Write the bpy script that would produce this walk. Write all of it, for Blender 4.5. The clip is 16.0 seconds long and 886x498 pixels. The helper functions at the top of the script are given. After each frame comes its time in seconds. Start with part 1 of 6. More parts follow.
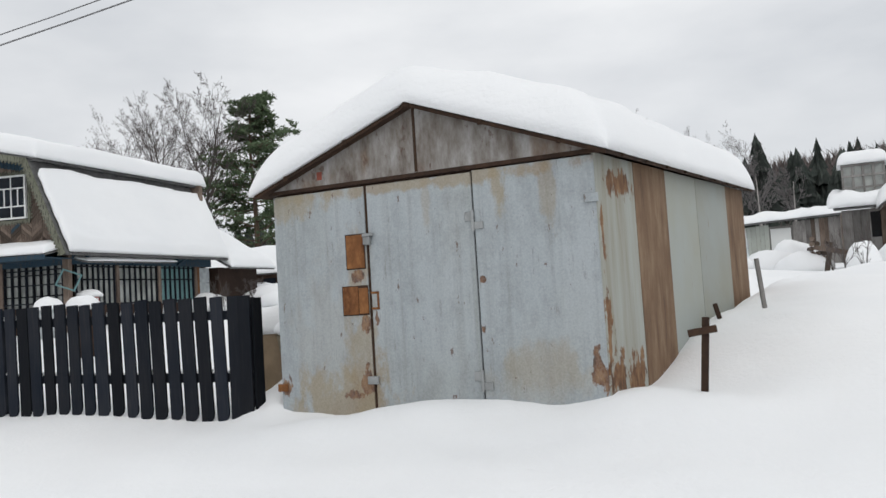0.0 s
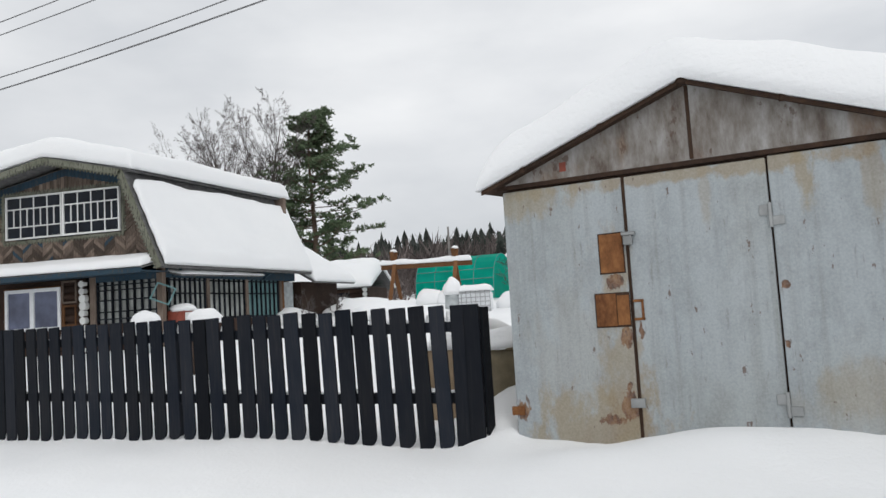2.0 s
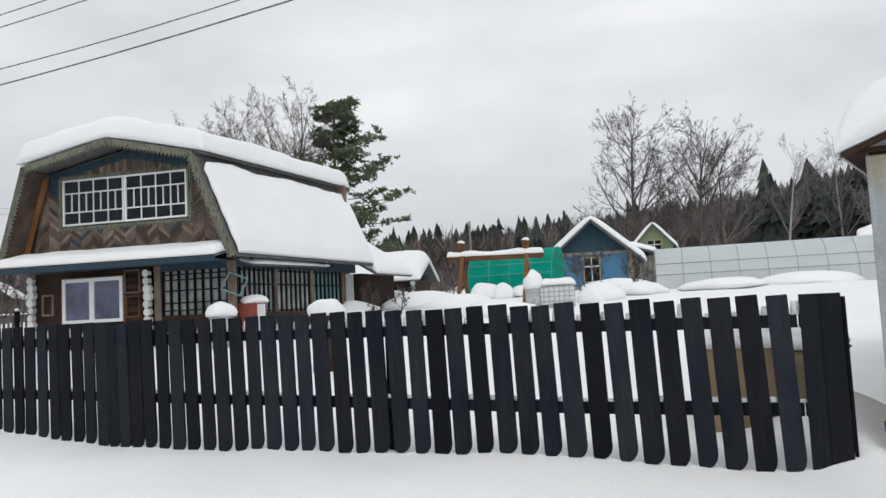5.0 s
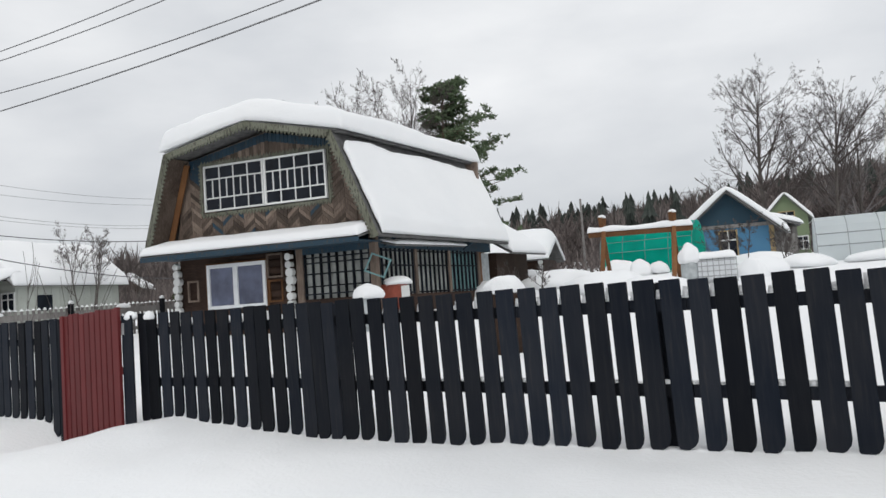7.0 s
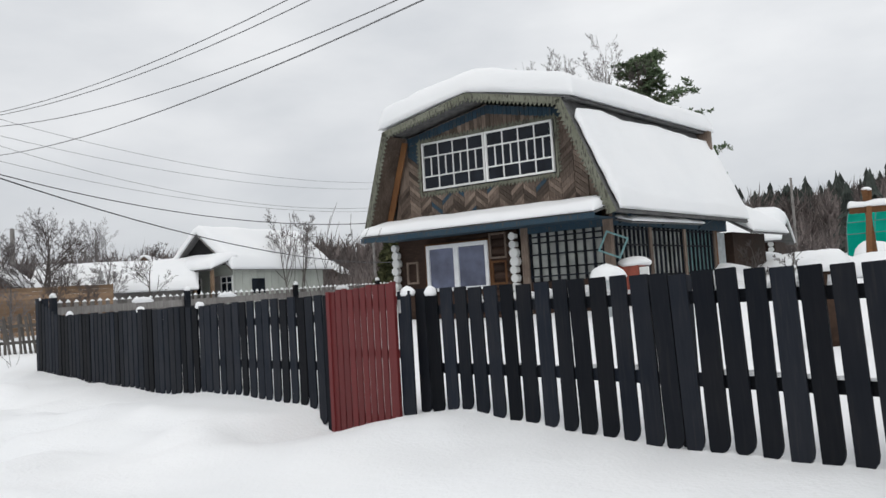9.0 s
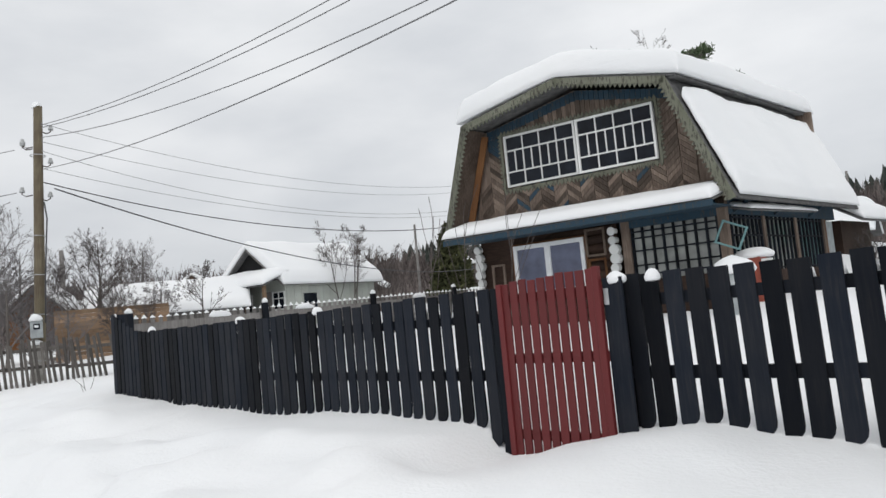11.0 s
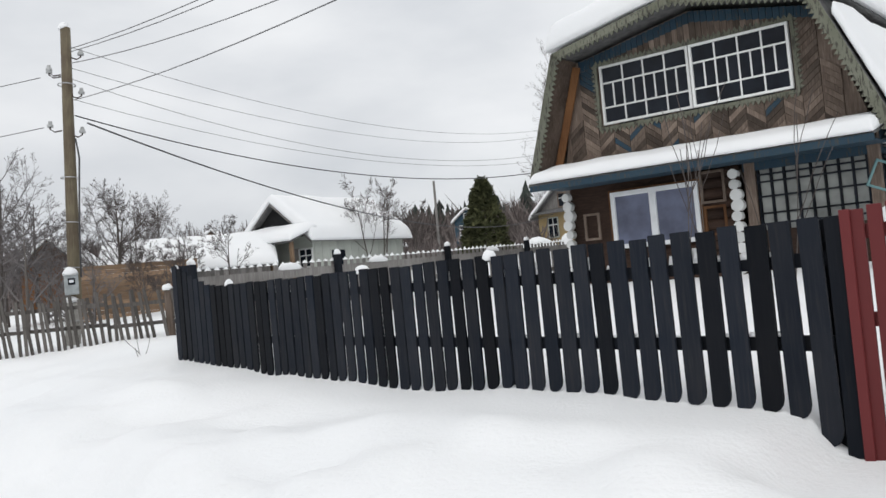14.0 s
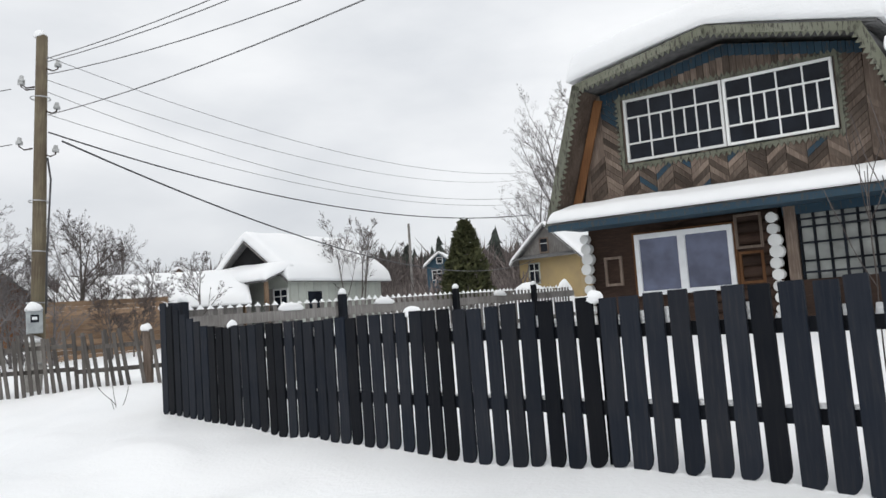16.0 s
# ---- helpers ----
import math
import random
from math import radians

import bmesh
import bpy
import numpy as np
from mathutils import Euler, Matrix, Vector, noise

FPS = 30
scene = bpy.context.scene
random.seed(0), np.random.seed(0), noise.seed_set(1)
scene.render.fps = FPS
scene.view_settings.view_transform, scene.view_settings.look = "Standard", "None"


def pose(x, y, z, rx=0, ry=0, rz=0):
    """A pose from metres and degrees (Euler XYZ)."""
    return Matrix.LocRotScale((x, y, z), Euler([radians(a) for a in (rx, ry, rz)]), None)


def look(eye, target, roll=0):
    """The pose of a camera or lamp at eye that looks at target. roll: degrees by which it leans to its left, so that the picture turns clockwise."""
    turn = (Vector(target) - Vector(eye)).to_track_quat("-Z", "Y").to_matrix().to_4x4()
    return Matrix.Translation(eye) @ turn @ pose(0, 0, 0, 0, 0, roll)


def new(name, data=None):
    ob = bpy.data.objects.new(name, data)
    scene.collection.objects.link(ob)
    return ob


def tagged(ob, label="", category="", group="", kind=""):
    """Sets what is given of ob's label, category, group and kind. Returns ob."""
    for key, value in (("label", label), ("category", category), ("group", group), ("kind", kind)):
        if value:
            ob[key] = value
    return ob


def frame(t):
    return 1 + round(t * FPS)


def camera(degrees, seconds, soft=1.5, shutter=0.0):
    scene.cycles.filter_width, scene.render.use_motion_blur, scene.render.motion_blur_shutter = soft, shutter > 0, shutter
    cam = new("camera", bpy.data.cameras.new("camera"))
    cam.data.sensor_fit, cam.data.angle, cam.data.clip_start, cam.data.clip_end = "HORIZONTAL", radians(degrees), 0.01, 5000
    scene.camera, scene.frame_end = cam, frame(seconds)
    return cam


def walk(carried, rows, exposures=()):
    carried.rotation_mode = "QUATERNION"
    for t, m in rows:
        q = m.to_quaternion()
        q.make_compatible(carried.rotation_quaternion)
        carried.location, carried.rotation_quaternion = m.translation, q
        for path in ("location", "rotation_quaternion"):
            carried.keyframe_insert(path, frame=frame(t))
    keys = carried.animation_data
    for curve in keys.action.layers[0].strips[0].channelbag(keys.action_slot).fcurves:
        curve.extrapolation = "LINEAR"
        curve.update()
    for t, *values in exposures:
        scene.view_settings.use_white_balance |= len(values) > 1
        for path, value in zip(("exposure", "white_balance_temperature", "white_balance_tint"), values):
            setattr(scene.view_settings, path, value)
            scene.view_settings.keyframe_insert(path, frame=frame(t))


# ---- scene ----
cam = camera(59.5, 16.0)
METRES, EYE, TILT, LEAN, TURN = 15.2, 1.5, 2.1, -1.0, 0.0
ROWS = [
    (0.0, 0.0, 0.0, 0.0, 0.11, 1.39, 4.56),
    (0.5, -0.0311, 0.0172, -0.0017, 1.65, 0.94, 4.52),
    (1.0, -0.0591, 0.0309, -0.0008, 1.79, 1.66, 4.28),
    (1.5, -0.0909, 0.0432, 0.0018, 1.43, 2.0, 4.73),
    (2.0, -0.1194, 0.0596, 0.0029, 2.9, 2.86, 4.56),
    (2.5, -0.1509, 0.0713, 0.0036, 3.42, 2.69, 4.25),
    (3.0, -0.1776, 0.0878, 0.0027, 2.88, 2.12, 4.08),
    (3.5, -0.2014, 0.1024, 0.0042, 2.16, 2.79, 3.55),
    (4.0, -0.229, 0.1129, 0.0062, 2.36, 2.65, 3.74),
    (6.5, -0.3448, 0.179, 0.0092, 4.94, 2.56, 4.8),
    (7.0, -0.3681, 0.1953, 0.0076, 9.96, 1.88, 5.33),
    (7.5, -0.3931, 0.2142, 0.0054, 15.7, 1.31, 4.33),
    (8.0, -0.4221, 0.2294, 0.0056, 19.35, 0.27, 4.55),
    (8.5, -0.4507, 0.2498, 0.0056, 21.84, 1.35, 4.31),
    (11.0, -0.6077, 0.3197, 0.001, 25.03, 3.37, 7.15),
    (11.5, -0.6404, 0.3331, 0.0006, 25.17, 2.91, 6.67),
    (12.0, -0.6694, 0.3468, -0.0002, 24.37, 2.96, 6.78),
    (12.5, -0.6992, 0.3634, -0.0, 25.16, 2.39, 6.64),
    (13.0, -0.7301, 0.3764, 0.0026, 25.64, 1.73, 7.32),
    (13.5, -0.759, 0.3911, 0.0034, 26.31, 1.5, 7.46),
    (14.0, -0.7853, 0.4019, 0.0037, 24.8, 0.5, 6.98),
    (14.5, -0.8075, 0.4188, 0.0045, 22.77, -0.32, 6.37),
    (15.0, -0.8295, 0.4338, 0.0041, 23.06, 0.48, 4.99),
    (15.5, -0.8556, 0.4506, 0.0056, 22.48, 1.47, 4.95),
    (16.0, -0.8805, 0.4636, 0.0076, 21.96, 3.53, 5.68),
]
walk(cam, [(t, pose(0, 0, EYE, TILT, LEAN, TURN) @ pose(METRES * x, METRES * y, METRES * z, 90 + pitch, roll, yaw)) for t, x, y, z, yaw, pitch, roll in ROWS], [(0.0, 0.0), (11.0, 0.04), (13.5, 0.06), (14.5, 0.14), (16.0, 0.18)])

# ---- world and light ----
world = bpy.data.worlds.new("overcast")
scene.world = world
world.use_nodes = True
wn, wl = world.node_tree.nodes, world.node_tree.links
wn.clear()
w_out = wn.new("ShaderNodeOutputWorld")
w_bg = wn.new("ShaderNodeBackground")
w_sky = wn.new("ShaderNodeTexSky")
w_sky.sky_type, w_sky.sun_disc = "NISHITA", False
w_sky.sun_elevation, w_sky.sun_rotation = radians(24), radians(200)
w_tc = wn.new("ShaderNodeTexCoord")
w_map = wn.new("ShaderNodeMapping")
w_map.inputs["Scale"].default_value = (1.0, 1.0, 2.6)
w_noise = wn.new("ShaderNodeTexNoise")
w_noise.inputs["Scale"].default_value = 2.1
w_noise.inputs["Detail"].default_value = 7
w_noise.inputs["Roughness"].default_value = 0.5
w_ramp = wn.new("ShaderNodeValToRGB")
w_ramp.color_ramp.elements[0].position, w_ramp.color_ramp.elements[0].color = 0.32, (0.74, 0.76, 0.79, 1)
w_ramp.color_ramp.elements[1].position, w_ramp.color_ramp.elements[1].color = 0.66, (1.06, 1.062, 1.065, 1)
w_sep = wn.new("ShaderNodeSeparateXYZ")
w_el = wn.new("ShaderNodeValToRGB")
w_el.color_ramp.elements[0].position, w_el.color_ramp.elements[0].color = 0.02, (0.66, 0.675, 0.70, 1)
w_el.color_ramp.elements[1].position, w_el.color_ramp.elements[1].color = 0.34, (0.91, 0.915, 0.92, 1)
w_mul = wn.new("ShaderNodeMix")
w_mul.data_type, w_mul.blend_type = "RGBA", "MULTIPLY"
w_mul.inputs["Factor"].default_value = 1.0
w_mix = wn.new("ShaderNodeMix")
w_mix.data_type = "RGBA"
w_mix.inputs["Factor"].default_value = 0.96
w_dim = wn.new("ShaderNodeMix")
w_dim.data_type, w_dim.blend_type = "RGBA", "MULTIPLY"
w_dim.inputs["Factor"].default_value = 1.0
w_dim.inputs[7].default_value = (0.12, 0.12, 0.12, 1)
wl.new(w_tc.outputs["Generated"], w_map.inputs["Vector"])
wl.new(w_map.outputs["Vector"], w_noise.inputs["Vector"])
wl.new(w_noise.outputs["Fac"], w_ramp.inputs["Fac"])
wl.new(w_tc.outputs["Generated"], w_sep.inputs["Vector"])
wl.new(w_sep.outputs["Z"], w_el.inputs["Fac"])
wl.new(w_ramp.outputs["Color"], w_mul.inputs[6])
wl.new(w_el.outputs["Color"], w_mul.inputs[7])
wl.new(w_sky.outputs["Color"], w_dim.inputs[6])
wl.new(w_dim.outputs[2], w_mix.inputs[6])
wl.new(w_mul.outputs[2], w_mix.inputs[7])
wl.new(w_mix.outputs[2], w_bg.inputs["Color"])
w_bg.inputs["Strength"].default_value = 1.0
wl.new(w_bg.outputs["Background"], w_out.inputs["Surface"])

sun = new("sun", bpy.data.lights.new("sun", "SUN"))
sun.data.energy, sun.data.angle, sun.data.color = 0.75, radians(26), (1.0, 0.98, 0.95)
sun.matrix_world = look((8, -20, 26), (0, 0, 0))


# ---- materials ----
class Mat:
    """A small builder of node materials in object or world metres."""

    def __init__(self, name, rough=0.7, metal=0.0, spec=0.3):
        self.m = bpy.data.materials.new(name)
        self.m.use_nodes = True
        self.n, self.l = self.m.node_tree.nodes, self.m.node_tree.links
        self.b = self.n["Principled BSDF"]
        self.b.inputs["Roughness"].default_value = rough
        self.b.inputs["Metallic"].default_value = metal
        self.b.inputs["Specular IOR Level"].default_value = spec
        self.tc = self.n.new("ShaderNodeTexCoord")

    def noise(self, scale, detail=4, stretch=(1, 1, 1), rough=0.55, shift=None):
        mp = self.n.new("ShaderNodeMapping")
        mp.inputs["Scale"].default_value = stretch
        self.l.new(self.tc.outputs["Object"], mp.inputs["Vector"])
        vec = mp.outputs["Vector"]
        if shift:
            add = self.n.new("ShaderNodeVectorMath")
            add.operation = "ADD"
            oi = self.n.new("ShaderNodeObjectInfo")
            mulr = self.n.new("ShaderNodeMath")
            mulr.operation = "MULTIPLY"
            mulr.inputs[1].default_value = shift
            self.l.new(oi.outputs["Random"], mulr.inputs[0])
            self.l.new(vec, add.inputs[0])
            self.l.new(mulr.outputs[0], add.inputs[1])
            vec = add.outputs[0]
        t = self.n.new("ShaderNodeTexNoise")
        t.inputs["Scale"].default_value = scale
        t.inputs["Detail"].default_value = detail
        t.inputs["Roughness"].default_value = rough
        self.l.new(vec, t.inputs["Vector"])
        return t.outputs["Fac"]

    def ramp(self, fac, *stops):
        r = self.n.new("ShaderNodeValToRGB")
        while len(r.color_ramp.elements) < len(stops):
            r.color_ramp.elements.new(0.5)
        for e, (p, c) in zip(r.color_ramp.elements, stops):
            e.position = p
            e.color = (c, c, c, 1) if isinstance(c, (int, float)) else (*c, 1)
        self.l.new(fac, r.inputs["Fac"])
        return r.outputs["Color"]

    def mix(self, fac, a, b, mode="MIX"):
        x = self.n.new("ShaderNodeMix")
        x.data_type, x.blend_type = "RGBA", mode
        for key, val in ((0, fac), (6, a), (7, b)):
            if isinstance(val, (int, float)):
                x.inputs[key].default_value = val
            elif isinstance(val, tuple):
                x.inputs[key].default_value = (*val, 1)
            else:
                self.l.new(val, x.inputs[key])
        return x.outputs[2]

    def spot(self, axis, x, z, rx, rz, ragged=0.55, scale=5.0):
        """A ragged stain round a place on an upright sheet that runs along axis."""
        dot = self.n.new("ShaderNodeVectorMath")
        dot.operation = "DOT_PRODUCT"
        dot.inputs[1].default_value = axis
        self.l.new(self.tc.outputs["Object"], dot.inputs[0])
        sep = self.n.new("ShaderNodeSeparateXYZ")
        self.l.new(self.tc.outputs["Object"], sep.inputs[0])
        com = self.n.new("ShaderNodeCombineXYZ")
        for src, k, c, r in ((dot.outputs["Value"], 0, x, rx), (sep.outputs["Z"], 1, z, rz)):
            ma = self.n.new("ShaderNodeMath")
            ma.operation = "MULTIPLY_ADD"
            ma.inputs[1].default_value, ma.inputs[2].default_value = 1 / r, -c / r
            self.l.new(src, ma.inputs[0])
            self.l.new(ma.outputs[0], com.inputs[k])
        ln = self.n.new("ShaderNodeVectorMath")
        ln.operation = "LENGTH"
        self.l.new(com.outputs[0], ln.inputs[0])
        add = self.n.new("ShaderNodeMath")
        add.operation = "MULTIPLY_ADD"
        add.inputs[1].default_value = ragged * 2.6
        self.l.new(self.noise(scale, 6, (1.6, 1.6, 0.8), 0.65), add.inputs[0])
        self.l.new(ln.outputs["Value"], add.inputs[2])
        return self.fade(add.outputs[0], 1.0 + ragged, (1.18 if scale > 5 else 1.5) + ragged)

    def fade(self, val, lo, hi):
        mr = self.n.new("ShaderNodeMapRange")
        mr.inputs["From Min"].default_value, mr.inputs["From Max"].default_value = lo, hi
        mr.inputs["To Min"].default_value, mr.inputs["To Max"].default_value = 1.0, 0.0
        self.l.new(val, mr.inputs["Value"])
        return mr.outputs[0]

    def rnd(self, lo=0.7, hi=1.2):
        oi = self.n.new("ShaderNodeObjectInfo")
        mr = self.n.new("ShaderNodeMapRange")
        mr.inputs["To Min"].default_value, mr.inputs["To Max"].default_value = lo, hi
        self.l.new(oi.outputs["Random"], mr.inputs["Value"])
        return mr.outputs[0]

    def island(self, lo=0.7, hi=1.2):
        g = self.n.new("ShaderNodeNewGeometry")
        mr = self.n.new("ShaderNodeMapRange")
        mr.inputs["To Min"].default_value, mr.inputs["To Max"].default_value = lo, hi
        self.l.new(g.outputs["Random Per Island"], mr.inputs["Value"])
        return mr.outputs[0]

    def color(self, out):
        self.l.new(out, self.b.inputs["Base Color"])
        return self

    def rough(self, out):
        self.l.new(out, self.b.inputs["Roughness"])
        return self

    def bump(self, fac, strength=0.3, dist=0.01):
        bp = self.n.new("ShaderNodeBump")
        bp.inputs["Strength"].default_value, bp.inputs["Distance"].default_value = strength, dist
        self.l.new(fac, bp.inputs["Height"])
        self.l.new(bp.outputs["Normal"], self.b.inputs["Normal"])
        return self


def wood(name, dark, mid, light, rough=0.75, grain=(14, 14, 0.9), vary=(0.7, 1.25), bump=0.35, spec=0.2):
    m = Mat(name, rough, 0.0, spec)
    a = m.noise(3.0, 6, grain, 0.65, shift=37.0)
    b = m.noise(1.3, 3, (1, 1, 1), shift=19.0)
    c = m.ramp(a, (0.30, dark), (0.52, mid), (0.74, light))
    c = m.mix(0.45, c, m.ramp(b, (0.3, dark), (0.7, light)))
    c = m.mix(1.0, c, m.rnd(*vary), "MULTIPLY")
    return m.color(c).bump(a, bump, 0.006).m


def paint(name, base, worn, under, wear=0.62, rough=0.6, grain=(6, 6, 1.2), vary=(0.85, 1.12)):
    m = Mat(name, rough)
    a = m.noise(4.0, 7, grain, 0.68, shift=31.0)
    b = m.noise(1.1, 3, shift=11.0)
    c = m.mix(m.ramp(b, (0.35, 0.0), (0.7, 0.7)), base, worn)
    c = m.mix(m.ramp(a, (wear, 0.0), (wear + 0.06, 1.0)), c, under)
    c = m.mix(1.0, c, m.rnd(*vary), "MULTIPLY")
    return m.color(c).bump(a, 0.25, 0.004).m


def plain(name, colr, rough=0.6, metal=0.0, spread=0.25, scale=6.0, bump=0.15):
    m = Mat(name, rough, metal)
    a = m.noise(scale, 5, shift=23.0)
    lo = tuple(x * (1 - spread) for x in colr)
    hi = tuple(min(1, x * (1 + spread)) for x in colr)
    return m.color(m.ramp(a, (0.3, lo), (0.7, hi))).bump(a, bump, 0.004).m


def snow_material():
    m = Mat("snow", 0.75, 0.0, 0.25)
    big = m.noise(0.35, 4)
    fine = m.noise(26.0, 4)
    mid = m.noise(3.5, 5)
    m.color(m.ramp(big, (0.3, (0.80, 0.815, 0.83)), (0.7, (0.86, 0.868, 0.875))))
    ledge = m.noise(1.1, 5, (1, 1, 9), 0.6)
    h = m.mix(0.25, m.mix(0.40, m.mix(0.35, mid, big), ledge), fine)
    return m.bump(h, 0.55, 0.06).m


AXIS = (0.9063, -0.4227, 0.0)


def garage_paint():
    m = Mat("rusty_grey_paint", 0.5, 0.0, 0.3)
    streak = m.noise(1.0, 6, (3.4, 3.4, 0.22), 0.6, shift=41.0)
    narrow = m.noise(2.2, 5, (6.0, 6.0, 0.16), 0.6, shift=29.0)
    wash = m.noise(0.8, 4, (1.2, 1.2, 0.6), shift=7.0)
    chip = m.noise(11.0, 7, (1.5, 1.5, 0.6), 0.60, shift=13.0)
    rust = m.noise(1.15, 6, (1.5, 1.5, 0.55), 0.66, shift=3.0)
    grain = m.noise(60.0, 3)
    c = m.ramp(streak, (0.28, (0.280, 0.313, 0.330)), (0.48, (0.330, 0.366, 0.386)), (0.72, (0.385, 0.420, 0.442)))
    mott = m.noise(2.6, 8, (1.3, 1.3, 0.8), 0.72, shift=53.0)
    scuff = m.noise(7.0, 6, (4.0, 4.0, 0.7), 0.7, shift=61.0)
    c = m.mix(m.ramp(mott, (0.36, 0.55), (0.52, 0.0)), c, (0.21, 0.232, 0.24))
    c = m.mix(m.ramp(mott, (0.55, 0.0), (0.70, 0.25)), c, (0.42, 0.455, 0.475))
    c = m.mix(m.ramp(scuff, (0.60, 0.0), (0.70, 0.55)), c, (0.15, 0.15, 0.14))
    c = m.mix(m.ramp(narrow, (0.52, 0.0), (0.70, 0.42)), c, (0.19, 0.205, 0.195))
    c = m.mix(m.ramp(wash, (0.52, 0.0), (0.72, 0.28)), c, (0.28, 0.285, 0.24))
    tone = m.ramp(chip, (0.36, (0.05, 0.022, 0.012)), (0.50, (0.14, 0.062, 0.026)), (0.68, (0.25, 0.14, 0.062)))
    tan = m.ramp(rust, (0.3, (0.30, 0.255, 0.155)), (0.7, (0.24, 0.165, 0.085)))
    # tan runs at the foot of the side panel and under the lintel, rust where steel is bare
    for x, z, rx, rz, k in ((0.62, 1.05, 0.42, 0.75, 0.16), (0.68, 0.50, 0.55, 0.42, 0.7), (1.6, 2.50, 1.5, 0.07, 0.7), (2.6, 0.9, 0.30, 0.2, 0.3), (0.92, 1.15, 0.16, 0.75, 0.6), (2.30, 2.42, 0.10, 0.26, 0.7), (2.74, 2.35, 0.07, 0.40, 0.45), (0.25, 2.46, 0.40, 0.14, 0.6), (2.55, 0.78, 0.40, 0.22, 0.22), (1.62, 2.40, 0.05, 0.35, 0.35)):
        c = m.mix(m.mix(1.0, m.spot(AXIS, x, z, rx, rz, 1.2, 4.0), (k, k, k), "MULTIPLY"), c, tan)
    for x, z, rx, rz in ((3.06, 0.82, 0.075, 0.19), (0.94, 0.78, 0.08, 0.15), (0.05, 0.74, 0.07, 0.09), (0.80, 0.66, 0.12, 0.05), (1.07, 1.36, 0.03, 0.08), (0.95, 1.32, 0.07, 0.10), (0.90, 1.72, 0.10, 0.05), (2.11, 1.62, 0.03, 0.03), (2.09, 1.20, 0.03, 0.05)):
        c = m.mix(m.spot(AXIS, x, z, rx * 1.1, rz * 1.1, 1.3, 7.5), c, tone)
    c = m.mix(m.ramp(chip, (0.668, 0.0), (0.69, 0.85)), c, (0.10, 0.055, 0.038))
    c = m.mix(0.12, c, m.ramp(grain, (0.3, 0.1), (0.7, 0.6)))
    return m.color(c).rough(m.ramp(rust, (0.5, 0.5), (0.7, 0.8))).bump(m.mix(0.3, streak, chip), 0.12, 0.008).m


def stained_side_material():
    m = Mat("tan_stained_grey_sheet", 0.6, 0.0, 0.25)
    a = m.noise(1.4, 7, (3.2, 3.2, 0.28), 0.64, shift=31.0)
    d = m.noise(8.0, 7, (1.5, 1.5, 0.7), 0.66, shift=5.0)
    c = m.ramp(a, (0.34, (0.20, 0.165, 0.105)), (0.50, (0.285, 0.285, 0.245)), (0.66, (0.33, 0.345, 0.32)))
    tone = m.ramp(d, (0.34, (0.06, 0.028, 0.014)), (0.5, (0.155, 0.075, 0.032)), (0.68, (0.26, 0.155, 0.075)))
    axis = (0.535, 0.845, 0.0)
    for x, z, rx, rz in ((0.45, 1.15, 0.07, 0.75), (0.62, 0.75, 0.20, 0.28), (1.05, 0.70, 0.30, 0.22), (0.46, 1.95, 0.03, 0.20), (0.90, 2.35, 0.35, 0.12)):
        c = m.mix(m.spot(axis, x, z, rx * 1.2, rz * 1.2, 1.3, 6.0), c, tone)
    return m.color(c).bump(a, 0.2, 0.006).m


def gable_sheet_material():
    m = Mat("peeling_brown_sheet", 0.7, 0.0, 0.25)
    a = m.noise(2.2, 8, (2.6, 2.6, 0.9), 0.68, shift=31.0)
    b = m.noise(1.2, 5, (1.5, 1.5, 0.9), 0.6, shift=11.0)
    d = m.noise(7.0, 7, (1.6, 1.6, 0.8), 0.66, shift=5.0)
    c = m.ramp(a, (0.34, (0.10, 0.078, 0.064)), (0.47, (0.19, 0.172, 0.155)), (0.58, (0.27, 0.26, 0.248)), (0.70, (0.38, 0.375, 0.365)))
    c = m.mix(m.ramp(b, (0.54, 0.0), (0.64, 0.6)), c, m.ramp(d, (0.35, (0.085, 0.038, 0.02)), (0.65, (0.23, 0.14, 0.075))))
    c = m.mix(m.ramp(d, (0.60, 0.0), (0.64, 0.7)), c, (0.085, 0.05, 0.035))
    return m.color(c).bump(a, 0.25, 0.008).m


def rust_material(name, dark, mid, light):
    m = Mat(name, 0.85, 0.0, 0.2)
    a = m.noise(13.0, 8, (1.4, 1.4, 0.8), 0.7, shift=17.0)
    b = m.noise(1.6, 4, (2, 2, 0.5), shift=5.0)
    c = m.mix(0.45, m.ramp(a, (0.3, dark), (0.5, mid), (0.72, light)), m.ramp(b, (0.3, dark), (0.7, light)))
    return m.color(c).bump(a, 0.4, 0.006).m


def side_rust_material():
    m = Mat("streaked_rust", 0.8, 0.0, 0.2)
    a = m.noise(2.4, 8, (2.6, 2.6, 0.55), 0.7, shift=17.0)
    b = m.noise(9.0, 7, (1.3, 1.3, 0.7), 0.68, shift=5.0)
    c = m.ramp(a, (0.30, (0.10, 0.062, 0.040)), (0.5, (0.175, 0.112, 0.070)), (0.72, (0.27, 0.20, 0.135)))
    c = m.mix(m.ramp(b, (0.55, 0.0), (0.7, 0.6)), c, (0.15, 0.085, 0.05))
    return m.color(c).bump(a, 0.3, 0.006).m


def glass_material(name, tint=(0.02, 0.025, 0.03), rough=0.06, spec=0.4):
    m = Mat(name, rough, 0.0, spec)
    a = m.noise(2.0, 3, shift=9.0)
    return m.color(m.ramp(a, (0.3, tint), (0.7, tuple(x * 2.0 for x in tint)))).bump(a, 0.05, 0.02).m


